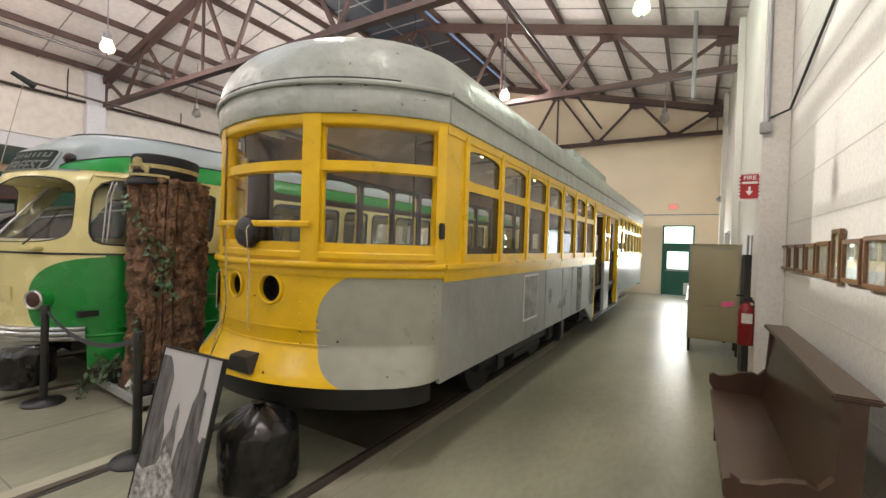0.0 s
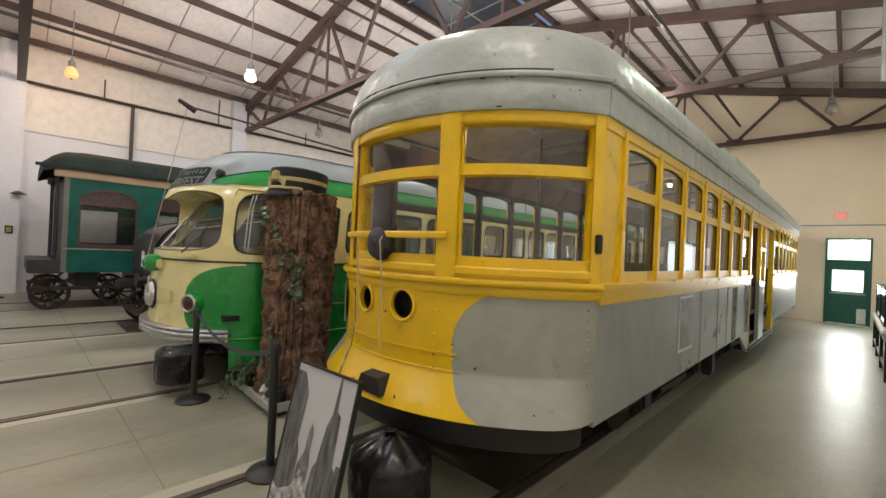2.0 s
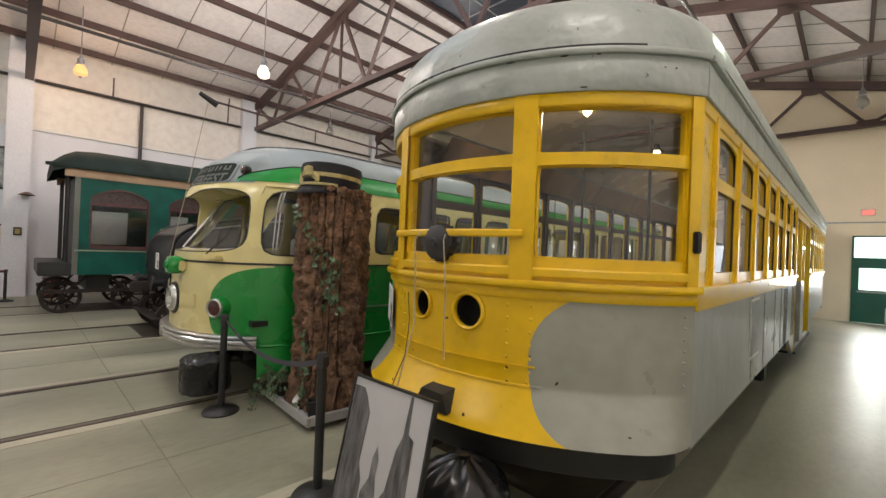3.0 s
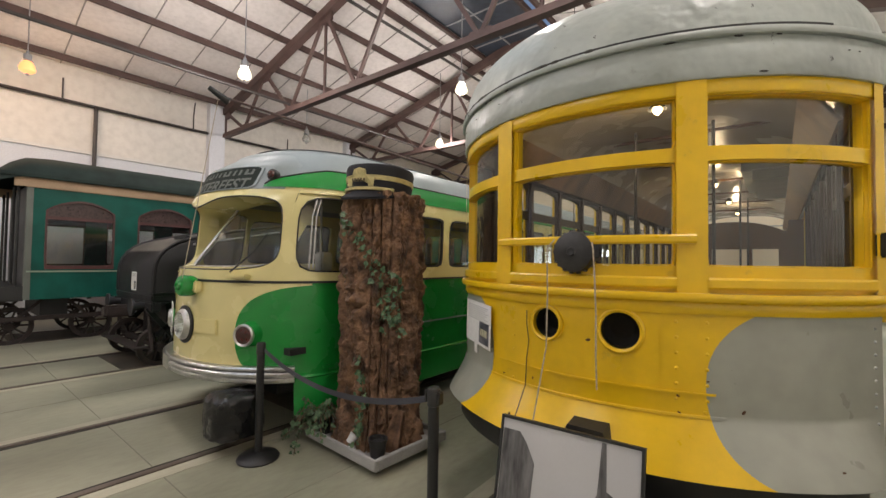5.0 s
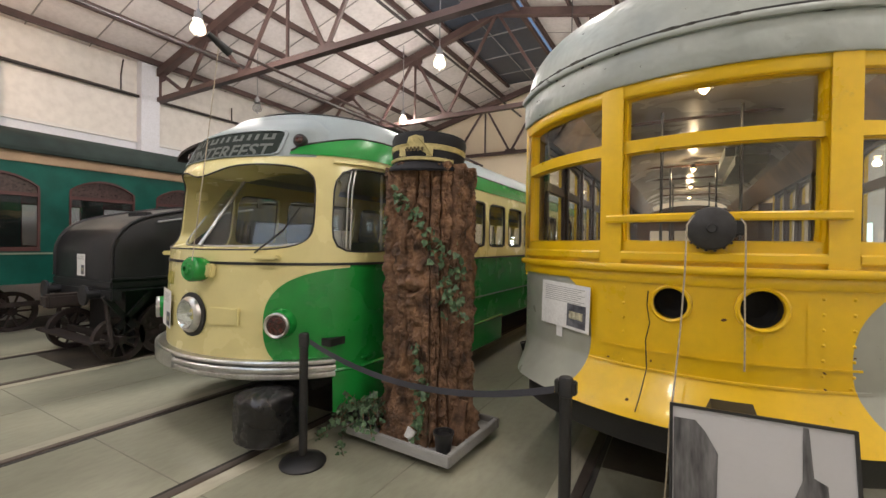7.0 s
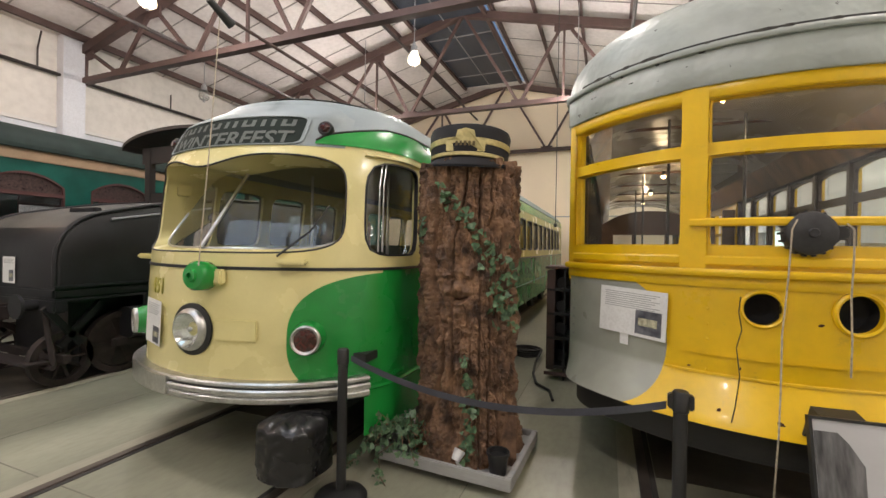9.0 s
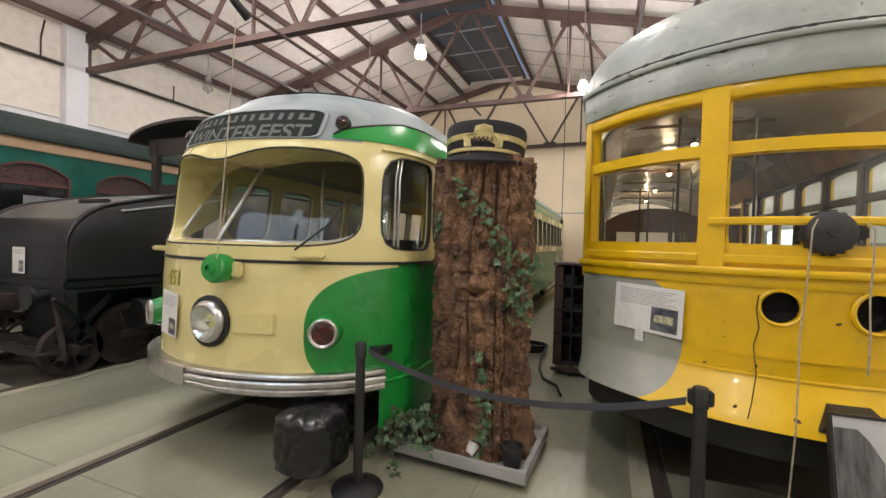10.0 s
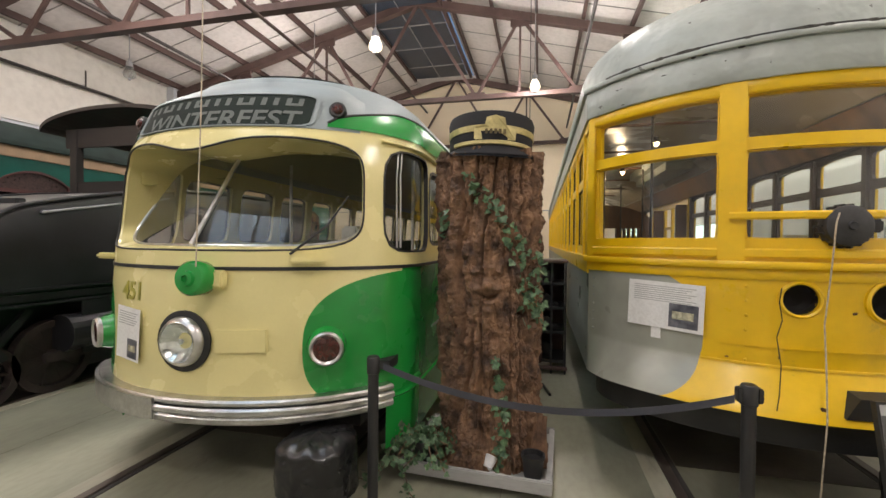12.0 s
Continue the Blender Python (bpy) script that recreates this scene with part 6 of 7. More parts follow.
# ---- green passenger coach on the far track ----
coach = thing("passenger_coach", Matrix.Translation((-13.95, 0.9, 0)), "dark green wooden passenger coach with arched windows", "railway coach")
CW, CL = 1.25, 14.0
COACH_WINS = [(0.24 + k * 1.45, 1.28 + k * 1.45) for k in range(9)]
for sg in (-1, 1):
    def SC(s, z, d, sg=sg):
        return (sg * (CW - d), s, z)
    prev = 0.0
    for i, (a, b) in enumerate(COACH_WINS):
        nxt = (b + COACH_WINS[i + 1][0]) / 2 if i + 1 < len(COACH_WINS) else CL
        part("window_wall", holed(B(), SC, (prev, nxt, 1.36, 2.93), (a, b, 1.46, 2.74, 40, 0.20), 48, 0.06), DKGREEN, coach, "green boarded side panel with arched opening")
        prev = nxt
    part("lower_side", bx(min(sg * CW, sg * (CW - 0.06)), max(sg * CW, sg * (CW - 0.06)), 0, CL, 0.86, 1.36), DKGREEN, coach)
    part("belt_moulding", bx(min(sg * CW, sg * (CW + 0.02)), max(sg * CW, sg * (CW + 0.02)), 0, CL, 1.365, 1.395, 0.004), paint("pale_green_line", (0.25, 0.32, 0.24), 0.5), coach)
    part("letterboard", bx(min(sg * CW, sg * (CW + 0.03)), max(sg * CW, sg * (CW + 0.03)), -0.2, CL + 0.2, 2.93, 3.12, 0.01), TAN, coach, "tan painted letterboard")
    for a, b in COACH_WINS:
        h = (a, b, 1.46, 2.74, 40, 0.20)
        p = part("window_pane", pane(B(), SC, (a, b, 1.46, 2.40, 40, 0.0), 32, 0.05), DARKGLASS, coach)
        p.visible_shadow = False
        part("sash", gasket(B(), SC, h, 48, 1.015, 0.955, -0.008, 0.05), MAROON, p, "maroon window sash")
        part("sash_bar", bx(min(sg * (CW - 0.05), sg * (CW + 0.006)), max(sg * (CW - 0.05), sg * (CW + 0.006)), a, b, 2.36, 2.42), MAROON, p)
        part("sill", bx(min(sg * (CW - 0.05), sg * (CW + 0.03)), max(sg * (CW - 0.05), sg * (CW + 0.03)), a, b, 1.42, 1.48), MAROON, p)
        bm = B()
        sc_pts = [(a + (b - a) * k / 12) for k in range(13)]
        top = [2.735 - 0.20 * ((s - (a + b) / 2) / ((b - a) / 2)) ** 2 for s in sc_pts]
        skin(bm, [[SC(s, 2.42, 0.03) for s in sc_pts], [SC(s, t, 0.03) for s, t in zip(sc_pts, top)]])
        part("arch_light", bm, paint("dark_arch_glass", (0.05, 0.028, 0.026), 0.3, vary=0.5, scale=30), p, "dark patterned arch light")
# end wall with platform
# The platform end is black: the porch's shade is put into its colour.
part("end_wall", bx(-CW + 0.06, CW - 0.06, 0.0, 0.05, 0.9, 2.98), BLACK, coach)
part("end_wall", bx(-CW + 0.06, CW - 0.06, CL - 0.05, CL, 0.9, 2.9), DKGREEN, coach)
part("corner_post", bx(CW - 0.10, CW + 0.01, -0.03, 0.06, 0.86, 2.93), paint("pale_post", (0.12, 0.13, 0.11), 0.6), coach)
part("platform", bx(-CW, CW, -0.55, 0.0, 0.84, 1.12, 0.02), BLACK, coach, "black end platform beam")
for x in (-1.1, -0.5, 0.5, 1.1):
    part("hand_rail", rod(B(), (x, -0.12, 1.1), (x, -0.12, 2.98), 0.022), BLACK, coach)
part("coach_floor", bx(-CW + 0.07, CW - 0.07, 0.05, CL - 0.05, 0.95, 1.0), BLACK, coach)
# roof
ROOFDK = paint("coach_roof", (0.014, 0.024, 0.021), 0.7, vary=0.35, spec=0.25)
bm = B()
def roof_prof(e):
    return [(CW + 0.10) * math.cos(math.pi * k / 24) for k in range(25)], [3.12 + (0.52 * math.sin(math.pi * k / 24) ** 0.7) * e for k in range(25)]
rows = []
for y, e, drop in ((-0.38, 0.55, 0.12), (-0.2, 0.78, 0.05), (0.0, 0.92, 0.0), (0.35, 1.0, 0), (CL, 1.0, 0), (CL + 0.5, 0.6, 0.08)):
    xs, zs = roof_prof(e)
    rows.append([(x, y, z - drop) for x, z in zip(xs, zs)])
skin(bm, rows)
for b in (rows[0], rows[-1]):
    bm.faces.new([bm.verts.new(p) for p in b])
part("roof", bm, ROOFDK, coach, "dark arched coach roof", True)
part("roof_edge", bx(CW + 0.06, CW + 0.12, -0.5, CL + 0.4, 3.10, 3.17, 0.01), ROOFDK, coach)
# truck with spoked wheels
def spoked(name, parent, x, y, r):
    bm = B()
    lathe(bm, [(r, -0.05), (r + 0.02, -0.05), (r + 0.02, 0.05), (r - 0.05, 0.05), (r - 0.05, -0.05), (r, -0.05)], 28, Matrix.Translation((x, y, r + 0.02)) @ pose(0, 0, 0, 0, 90, 0))
    w = part(name, bm, RUSTY, parent, "spoked iron wheel", True)
    part("hub", lathe(B(), [(0, -0.07), (0.07, -0.07), (0.07, 0.07), (0, 0.07)], 14, Matrix.Translation((x, y, r + 0.02)) @ pose(0, 0, 0, 0, 90, 0)), RUSTY, w)
    for k in range(10):
        a = 2 * math.pi * k / 10
        part("spoke", rod(B(), (x, y, r + 0.02), (x, y + math.cos(a) * (r - 0.03), r + 0.02 + math.sin(a) * (r - 0.03)), 0.017, 6), RUSTY, w)
    return w


RUSTY = paint("dark_rusty_iron", (0.028, 0.019, 0.017), 0.7, vary=0.4, scale=8)
for y0 in (-0.15, 10.4):
    for yy in (y0, y0 + 1.2):
        for sx in (-0.75, 0.75):
            spoked("wheel", coach, sx, yy, 0.33)
        part("axle", rod(B(), (-0.75, yy, 0.35), (0.75, yy, 0.35), 0.05), RUSTY, coach)
    for sx in (-0.95, 0.95):
        part("truck_frame", bx(sx - 0.04, sx + 0.04, y0 - 0.35, y0 + 1.55, 0.45, 0.53), RUSTY, coach)
        bm = B()
        beam(bm, (sx, y0 + 0.1, 0.5), (sx, y0 + 0.42, 0.84), 0.05, 0.05)
        part("truck_strut", bm, RUSTY, coach)
        bm = B()
        beam(bm, (sx, y0 + 1.1, 0.5), (sx, y0 + 0.78, 0.84), 0.05, 0.05)
        part("truck_strut", bm, RUSTY, coach)
    part("bolster", bx(-0.9, 0.9, y0 + 0.4, y0 + 0.8, 0.5, 0.86), BLACK, coach)
part("truss_rod", rod(B(), (1.0, 2.5, 0.47), (1.0, 10.2, 0.47), 0.02), BLACK, coach)

# ---- small black steam locomotive ----
loco = thing("steam_locomotive", Matrix.Translation((-10.25, 1.9, 0)), "small black steam locomotive with rounded tank", "locomotive")
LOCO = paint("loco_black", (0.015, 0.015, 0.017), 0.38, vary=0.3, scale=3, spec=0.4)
LOCOTOP = paint("paler_loco_top", (0.10, 0.095, 0.085), 0.55, vary=0.3, scale=2.0, second=(0.05, 0.048, 0.045))
TANK_X = 0.90
# upright end that rolls over into a top rising towards the cab
TANK_PROFILE = [(0.0, 1.10), (0.0, 1.44), (0.015, 1.55), (0.06, 1.67), (0.13, 1.77), (0.22, 1.85), (0.34, 1.92), (0.5, 1.975), (0.8, 2.05), (1.2, 2.14), (1.7, 2.23), (2.3, 2.31), (3.2, 2.36), (5.6, 2.36)]
bm = B()
rows = []
for i, (y, z) in enumerate(TANK_PROFILE):
    (ya, za), (yb, zb) = TANK_PROFILE[max(0, i - 1)], TANK_PROFILE[min(len(TANK_PROFILE) - 1, i + 1)]
    d = Vector((yb - ya, zb - za)).normalized()
    rows.append([(x, y + d.y * e, z - d.x * e) for x, e in ((-TANK_X, 0.05), (-TANK_X + 0.015, 0.02), (-TANK_X + 0.05, 0.0), (0, 0), (TANK_X - 0.05, 0.0), (TANK_X - 0.015, 0.02), (TANK_X, 0.05))])
vs = skin(bm, rows)
for k in (0, -1):
    base = bm.verts.new((rows[0][k][0], 5.6, 1.10))
    bm.faces.new([r[k] for r in vs] + [base])
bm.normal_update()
# Faces turned up or down take the paler grey.
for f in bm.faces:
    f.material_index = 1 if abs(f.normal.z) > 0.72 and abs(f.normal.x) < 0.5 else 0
part("tank", bm, (LOCO, LOCOTOP), loco, "black flat-sided tank with paler rounded top", True)
part("tank_base", bx(-0.92, 0.92, -0.02, 5.6, 0.99, 1.10, 0.02), LOCO, loco)
part("frame_beam", bx(-0.95, 0.95, -0.03, 0.10, 0.84, 0.99, 0.02), LOCO, loco)
part("frame", bx(-0.55, 0.55, 0.3, 6.5, 0.25, 0.99), LOCO, loco)
for sx in (-1, 1):
    a, b = sorted((sx * 0.90, sx * 0.945))
    part("tank_moulding", bx(a, b, -0.02, 5.6, 1.10, 1.135, 0.01), LOCO, loco)
    part("tank_moulding", bx(a, b, -0.02, 5.6, 0.95, 0.985, 0.01), LOCO, loco)
    a, b = sorted((sx * 0.92, sx * 0.94))
    part("side_valance", bx(a, b, 0.9, 6.5, 0.38, 0.95, 0.006), LOCO, loco, "black iron side valance")
    part("brake_hanger", rod(B(), (sx * 0.86, 0.02, 0.24), (sx * 0.70, 0.0, 0.92), 0.03, 8), RUSTY, loco)
    part("buffer", lathe(B(), [(0, 0), (0.06, 0), (0.06, 0.14), (0.13, 0.15), (0.13, 0.18), (0, 0.19)], 18, pose(sx * 0.62, -0.03, 0.915, 90)), LOCO, loco, "", True)
part("ash_pan", bx(-0.7, 0.7, 0.35, 5.0, 0.16, 0.42, 0.03), LOCO, loco)
part("cross_rod", rod(B(), (-0.95, -0.03, 0.26), (0.95, -0.03, 0.26), 0.025, 8), RUSTY, loco)
for sx in (-1, 1):
    part("tank_strap", pipe(B(), [(sx * (TANK_X - 0.012), y, z + 0.002) for y, z in TANK_PROFILE], 0.024, 8), LOCO, loco, "black bead along the tank edge", True)
part("step_board", bx(-0.9, 0.9, -0.22, -0.03, 0.30, 0.33, 0.006), RUSTY, loco)
part("hand_rail", rod(B(), (0.935, 0.52, 1.885), (0.935, 2.0, 2.17), 0.014), GREY_STEEL, loco)
for y in (0.56, 1.95):
    part("rail_stand", rod(B(), (0.89, y, 1.885 + (y - 0.52) * 0.1926), (0.935, y, 1.885 + (y - 0.52) * 0.1926), 0.02, 8), GREY_STEEL, loco)
part("filler_bar", bx(0.1, 0.62, 0.52, 0.6, 1.975, 2.035, 0.01), LOCO, loco)
notice(loco, Matrix.Translation((0.03, -0.012, 1.28)) @ pose(0, 0, 0, 90), 0.25, 0.30, 4, (0.01, 0.10, -0.13, 0.0))
for yy in (0.75, 2.2, 3.7):
    for sx in (-0.72, 0.72):
        w = spoked("wheel", loco, sx, yy, 0.36)
        part("web", rod(B(), (sx - 0.01, yy, 0.38), (sx + 0.01, yy, 0.38), 0.3, 20), RUSTY, w)
    part("axle", rod(B(), (-0.72, yy, 0.38), (0.72, yy, 0.38), 0.06), RUSTY, loco)
for sx in (-0.84, 0.84):
    part("side_rod", bx(sx - 0.03, sx + 0.03, 0.6, 3.9, 0.34, 0.44, 0.01), RUSTY, loco)
    part("cylinder", rod(B(), (sx, 0.75, 0.62), (sx, 1.35, 0.62), 0.2, 20), LOCO, loco)
for sx in (-0.72, 0.72):
    spoked("leading_wheel", loco, sx, 0.15, 0.28)
    bm = B()
    beam(bm, (sx * 1.1, -0.04, 0.9), (sx * 1.1, 0.30, 0.45), 0.05, 0.07)
    part("spring_hanger", bm, LOCO, loco)
    bm = B()
    beam(bm, (sx * 1.1, 0.5, 0.9), (sx * 1.1, 0.10, 0.45), 0.05, 0.07)
    part("spring_hanger", bm, LOCO, loco)
part("axle", rod(B(), (-0.72, 0.15, 0.30), (0.72, 0.15, 0.30), 0.05), RUSTY, loco)
part("drawbar", bx(-0.9, 0.9, 0.08, 0.14, 0.28, 0.36), RUSTY, loco)
part("coupler", bx(-0.12, 0.12, -0.4, 0.0, 0.72, 0.9, 0.03), RUSTY, loco)
# cab with an arched roof
CAB = paint("cab_dark", (0.03, 0.025, 0.024), 0.5)
for sx in (-1, 1):
    part("cab_post", bx(sx * 0.86 - 0.06, sx * 0.86 + 0.06, 2.1, 2.2, 2.2, 3.2), CAB, loco)
    part("cab_post", bx(sx * 0.86 - 0.06, sx * 0.86 + 0.06, 4.2, 4.3, 1.0, 3.2), CAB, loco)
part("cab_front", bx(-0.80, 0.80, 2.12, 2.17, 2.2, 2.45), CAB, loco)
bm = B()
ring = [((1.2) * math.cos(math.pi * k / 20), 3.2 + 0.26 * math.sin(math.pi * k / 20)) for k in range(21)]
ring += [(x, z - 0.05) for x, z in reversed(ring)]
vs = skin(bm, [[(x, y, z) for x, z in ring] for y in (1.9, 4.6)], close=True)
bm.faces.new(vs[0])
bm.faces.new(vs[-1])
part("cab_roof", bm, CAB, loco, "dark arched cab roof")
bm = B()
box(bm, -1.02, 1.02, 2.12, 2.16, 2.95, 3.22)
part("cab_front", bm, CAB, loco)

lettering("lettering", "FIRE", 0.065, SIGNWHITE, fs, Matrix.Translation((-0.005, -0.002, 0.095)) @ pose(0, 0, 0, 90), 0.001)

# ---- tree stump with its hat, on a low planter tray ----
BARK = paint("redwood_bark", (0.185, 0.105, 0.06), 0.8, vary=0.55, scale=9, stretch=(1, 1, 0.8), bump=1.0, fine=48, second=(0.05, 0.027, 0.018), grain=0.55)


def bark_radius(a, z):
    """Bark: upright plates parted by deep winding cracks, a knobbly grain, knots and a flared foot."""
    c = Vector((math.cos(a), math.sin(a), 0))
    w = noise.noise(Vector((c.x * 1.8, c.y * 1.8, z * 1.8))) * 0.35
    deep = noise.noise(Vector((c.x * 2.6 + w, c.y * 2.6 - w, z * 0.6 + 3.0)))
    thin = noise.noise(Vector((c.x * 5.0 + w, c.y * 5.0 + w, z * 3.4 + 9.0)))
    lumps = noise.fractal(Vector((c.x * 3.6, c.y * 3.6, z * 9.0)), 0.55, 2.2, 6)
    u = ((a - FACE + math.pi) % (2 * math.pi) - math.pi) * 0.35
    calm = 1 - 0.7 * math.exp(-(u / 0.13) ** 2 - ((z - 1.21) / 0.17) ** 2)
    r = 0.342 + calm * (-0.042 * math.exp(-(deep / 0.06) ** 2) - 0.014 * math.exp(-(thin / 0.08) ** 2) + 0.030 * lumps + 0.03 * deep)
    r += 0.05 * max(0, (0.5 - z) / 0.5) ** 2
    r += 0.028 * math.sin(2 * a + 0.7) + 0.010 * math.sin(5 * a + z * 2)
    r += 0.02 * max(0.0, (z - 2.0) / 0.25)
    for (ca, cz, sa, sz, h) in KNOTS:
        da = (a - ca + math.pi) % (2 * math.pi) - math.pi
        r += h * math.exp(-(da / sa) ** 2 - ((z - cz) / sz) ** 2)
    # the carved smile: a curved groove under a full lip
    if abs(u) < 0.12 and 1.0 < z < 1.4:
        fade = math.exp(-(u / 0.066) ** 4)
        mouth = 1.152 + 6.0 * u * u
        r += fade * (-0.062 * math.exp(-((z - mouth) / 0.014) ** 2) + 0.020 * math.exp(-((z - mouth + 0.034) / 0.016) ** 2))
    return r


FACE = radians(-87)
KNOTS = [(FACE, 1.238, 0.075, 0.028, 0.056), (FACE - 0.20, 1.212, 0.095, 0.024, 0.036), (FACE + 0.20, 1.212, 0.095, 0.024, 0.036),
         (FACE - 0.15, 1.295, 0.085, 0.020, -0.046), (FACE + 0.15, 1.295, 0.085, 0.020, -0.046), (FACE - 0.15, 1.288, 0.045, 0.012, 0.044), (FACE + 0.15, 1.288, 0.045, 0.012, 0.044),
         (FACE - 0.09, 1.356, 0.06, 0.013, 0.026), (FACE + 0.09, 1.356, 0.06, 0.013, 0.026), (FACE - 0.26, 1.322, 0.08, 0.013, 0.028), (FACE + 0.26, 1.322, 0.08, 0.013, 0.028),
         (FACE, 1.075, 0.085, 0.028, 0.026), (2.0, 0.7, 0.2, 0.1, 0.04), (-0.4, 1.7, 0.2, 0.1, 0.03)]
stump = thing("tree_stump", Matrix.Translation((-4.82, 2.33, 0.10)), "tall brown redwood stump with deep bark ridges", "tree stump")
NA, NZ = 340, 300
bm = B()
rows = []
for j in range(NZ + 1):
    z = 2.13 * j / NZ
    row = []
    for i in range(NA):
        a = 2 * math.pi * i / NA
        r = bark_radius(a, z)
        zz = z + (0.05 * noise.noise(Vector((math.cos(a) * 3, math.sin(a) * 3, 1.7))) if j == NZ else 0)
        row.append((r * math.cos(a), r * math.sin(a), zz))
    rows.append(row)
rows.append([(x * 0.8, y * 0.8, z - 0.06) for x, y, z in rows[-1]])
vs = skin(bm, rows, close=True)
bm.faces.new(vs[-1])
part("trunk", bm, BARK, stump, "", True)

hat = thing("conductor_hat", Matrix.Translation((-4.83, 2.28, 2.17)), "large black conductor hat with gold band and badge", "hat")
FELT = paint("black_felt", (0.010, 0.010, 0.013), 0.8, vary=0.2, scale=20)
GOLD = paint("gold_braid", (0.50, 0.43, 0.20), 0.45, 0.4, vary=0.2, scale=20)
part("crown", lathe(B(), [(0.275, 0.0), (0.29, 0.03), (0.295, 0.16), (0.305, 0.27), (0.295, 0.30), (0.25, 0.315), (0.0, 0.32)], 48), FELT, hat, smooth=True)
part("band", lathe(B(), [(0.294, 0.165), (0.301, 0.166), (0.304, 0.205), (0.297, 0.206)], 48), GOLD, hat, "gold braid band", True)
bm = B()
skin(bm, [[((0.29 + k * 0.06 * max(0, math.cos(radians(a))) ** 0.6) * math.sin(radians(a)), -(0.29 + k * 0.06 * max(0, math.cos(radians(a))) ** 0.6) * math.cos(radians(a)), 0.07 - 0.07 * k * max(0, math.cos(radians(a)))) for a in span(-85, 85, 28)] for k in (0, 0.5, 1.0)])
skin(bm, [[((0.29 + k * 0.06 * max(0, math.cos(radians(a))) ** 0.6) * math.sin(radians(a)), -(0.29 + k * 0.06 * max(0, math.cos(radians(a))) ** 0.6) * math.cos(radians(a)), 0.055 - 0.07 * k * max(0, math.cos(radians(a)))) for a in span(-85, 85, 28)] for k in (0, 0.5, 1.0)])
part("peak", bm, FELT, hat, smooth=True)
bm = B()
skin(bm, [[(r * math.sin(radians(a)), -r * math.cos(radians(a)), z) for a in span(-60, 60, 24)] for r, z in ((0.298, 0.075), (0.306, 0.08), (0.306, 0.10), (0.298, 0.105))])
part("chin_cord", bm, GOLD, hat, "gold cord above the peak")
bm = B()
prof = [(-0.14, 0.11), (0.14, 0.11), (0.145, 0.19), (0.07, 0.20), (0.06, 0.25), (0.0, 0.265), (-0.06, 0.25), (-0.07, 0.20), (-0.145, 0.19)]
for rr in (0.312,):
    a_ = [bm.verts.new((rr * math.sin(x / rr), -rr * math.cos(x / rr), z)) for x, z in prof]
    b_ = [bm.verts.new(((rr - 0.02) * math.sin(x / rr), -(rr - 0.02) * math.cos(x / rr), z)) for x, z in prof]
    bm.faces.new(a_)
    for k in range(len(prof)):
        j = (k + 1) % len(prof)
        bm.faces.new((a_[k], b_[k], b_[j], a_[j]))
badge = part("badge", bm, GOLD, hat, "gold cap badge")
for k in range(5):
    x = -0.06 + k * 0.03
    part("letter_bar", bx(-0.009, 0.009, -0.002, 0.0, 0.14, 0.172, 0, pose(0.316 * math.sin(x / 0.316), -0.316 * math.cos(x / 0.316), 0, 0, 0, math.degrees(x / 0.316))), paint("badge_ink", (0.10, 0.07, 0.02), 0.5), badge)
hat.matrix_basis = hat.matrix_basis @ pose(0, 0, 0, -3, 2, 12)

tray = thing("planter_tray", Matrix.Translation((-4.86, 2.32, 0)), "grey wooden tray on castors under the stump", "tray")
TRAYGREY = paint("weathered_grey_board", (0.33, 0.33, 0.32), 0.7, vary=0.15, scale=6, stretch=(0.2, 1, 1))
part("tray_floor", bx(-0.46, 0.46, -0.38, 0.38, 0.065, 0.099), TRAYGREY, tray)
for b in ((-0.5, 0.5, -0.41, -0.38), (-0.5, 0.5, 0.38, 0.41), (-0.5, -0.46, -0.38, 0.38), (0.46, 0.5, -0.38, 0.38)):
    part("edge_board", bx(*b, 0.06, 0.145, 0.006), TRAYGREY, tray)
for x in (-0.4, 0.4):
    for y in (-0.3, 0.3):
        part("castor", rod(B(), (x - 0.015, y, 0.032), (x + 0.015, y, 0.032), 0.032, 14), BLACK, tray)
tray.matrix_basis = tray.matrix_basis @ pose(0, 0, 0, 0, 0, -3)
pot = thing("plant_pot", Matrix.Translation((-4.50, 2.02, 0.10)), "small black plastic nursery pot in the tray", "pot")
part("pot_body", lathe(B(), [(0, 0), (0.055, 0), (0.072, 0.13), (0.078, 0.13), (0.078, 0.15), (0.066, 0.15), (0.06, 0.12), (0, 0.12)], 20), RUBBER, pot, smooth=True)
pot2 = thing("plant_pot", Matrix.Translation((-5.24, 2.04, 0.10)), "black plastic pot holding trailing ivy", "pot")
part("pot_body", lathe(B(), [(0, 0), (0.065, 0), (0.082, 0.14), (0.09, 0.14), (0.09, 0.165), (0.075, 0.165), (0.07, 0.13), (0, 0.13)], 20), RUBBER, pot2, smooth=True)
sl = thing("spot_lamp", Matrix.Translation((-4.78, 1.985, 0.10)), "small white plastic spotlight in the tray", "lamp")
part("base", lathe(B(), [(0, 0), (0.04, 0), (0.04, 0.012), (0.012, 0.02), (0.012, 0.05), (0, 0.05)], 16), SIGNWHITE, sl)
part("head", lathe(B(), [(0, -0.03), (0.03, -0.03), (0.042, 0.04), (0.035, 0.045), (0, 0.04)], 18, pose(0, 0, 0.075, -35, 20, 0)), SIGNWHITE, sl, smooth=True)

# ivy: many small leaves along trailing stems
LEAF = paint("ivy_leaf", (0.10, 0.17, 0.085), 0.42, vary=0.4, scale=30, second=(0.022, 0.06, 0.025), bump=0.05)


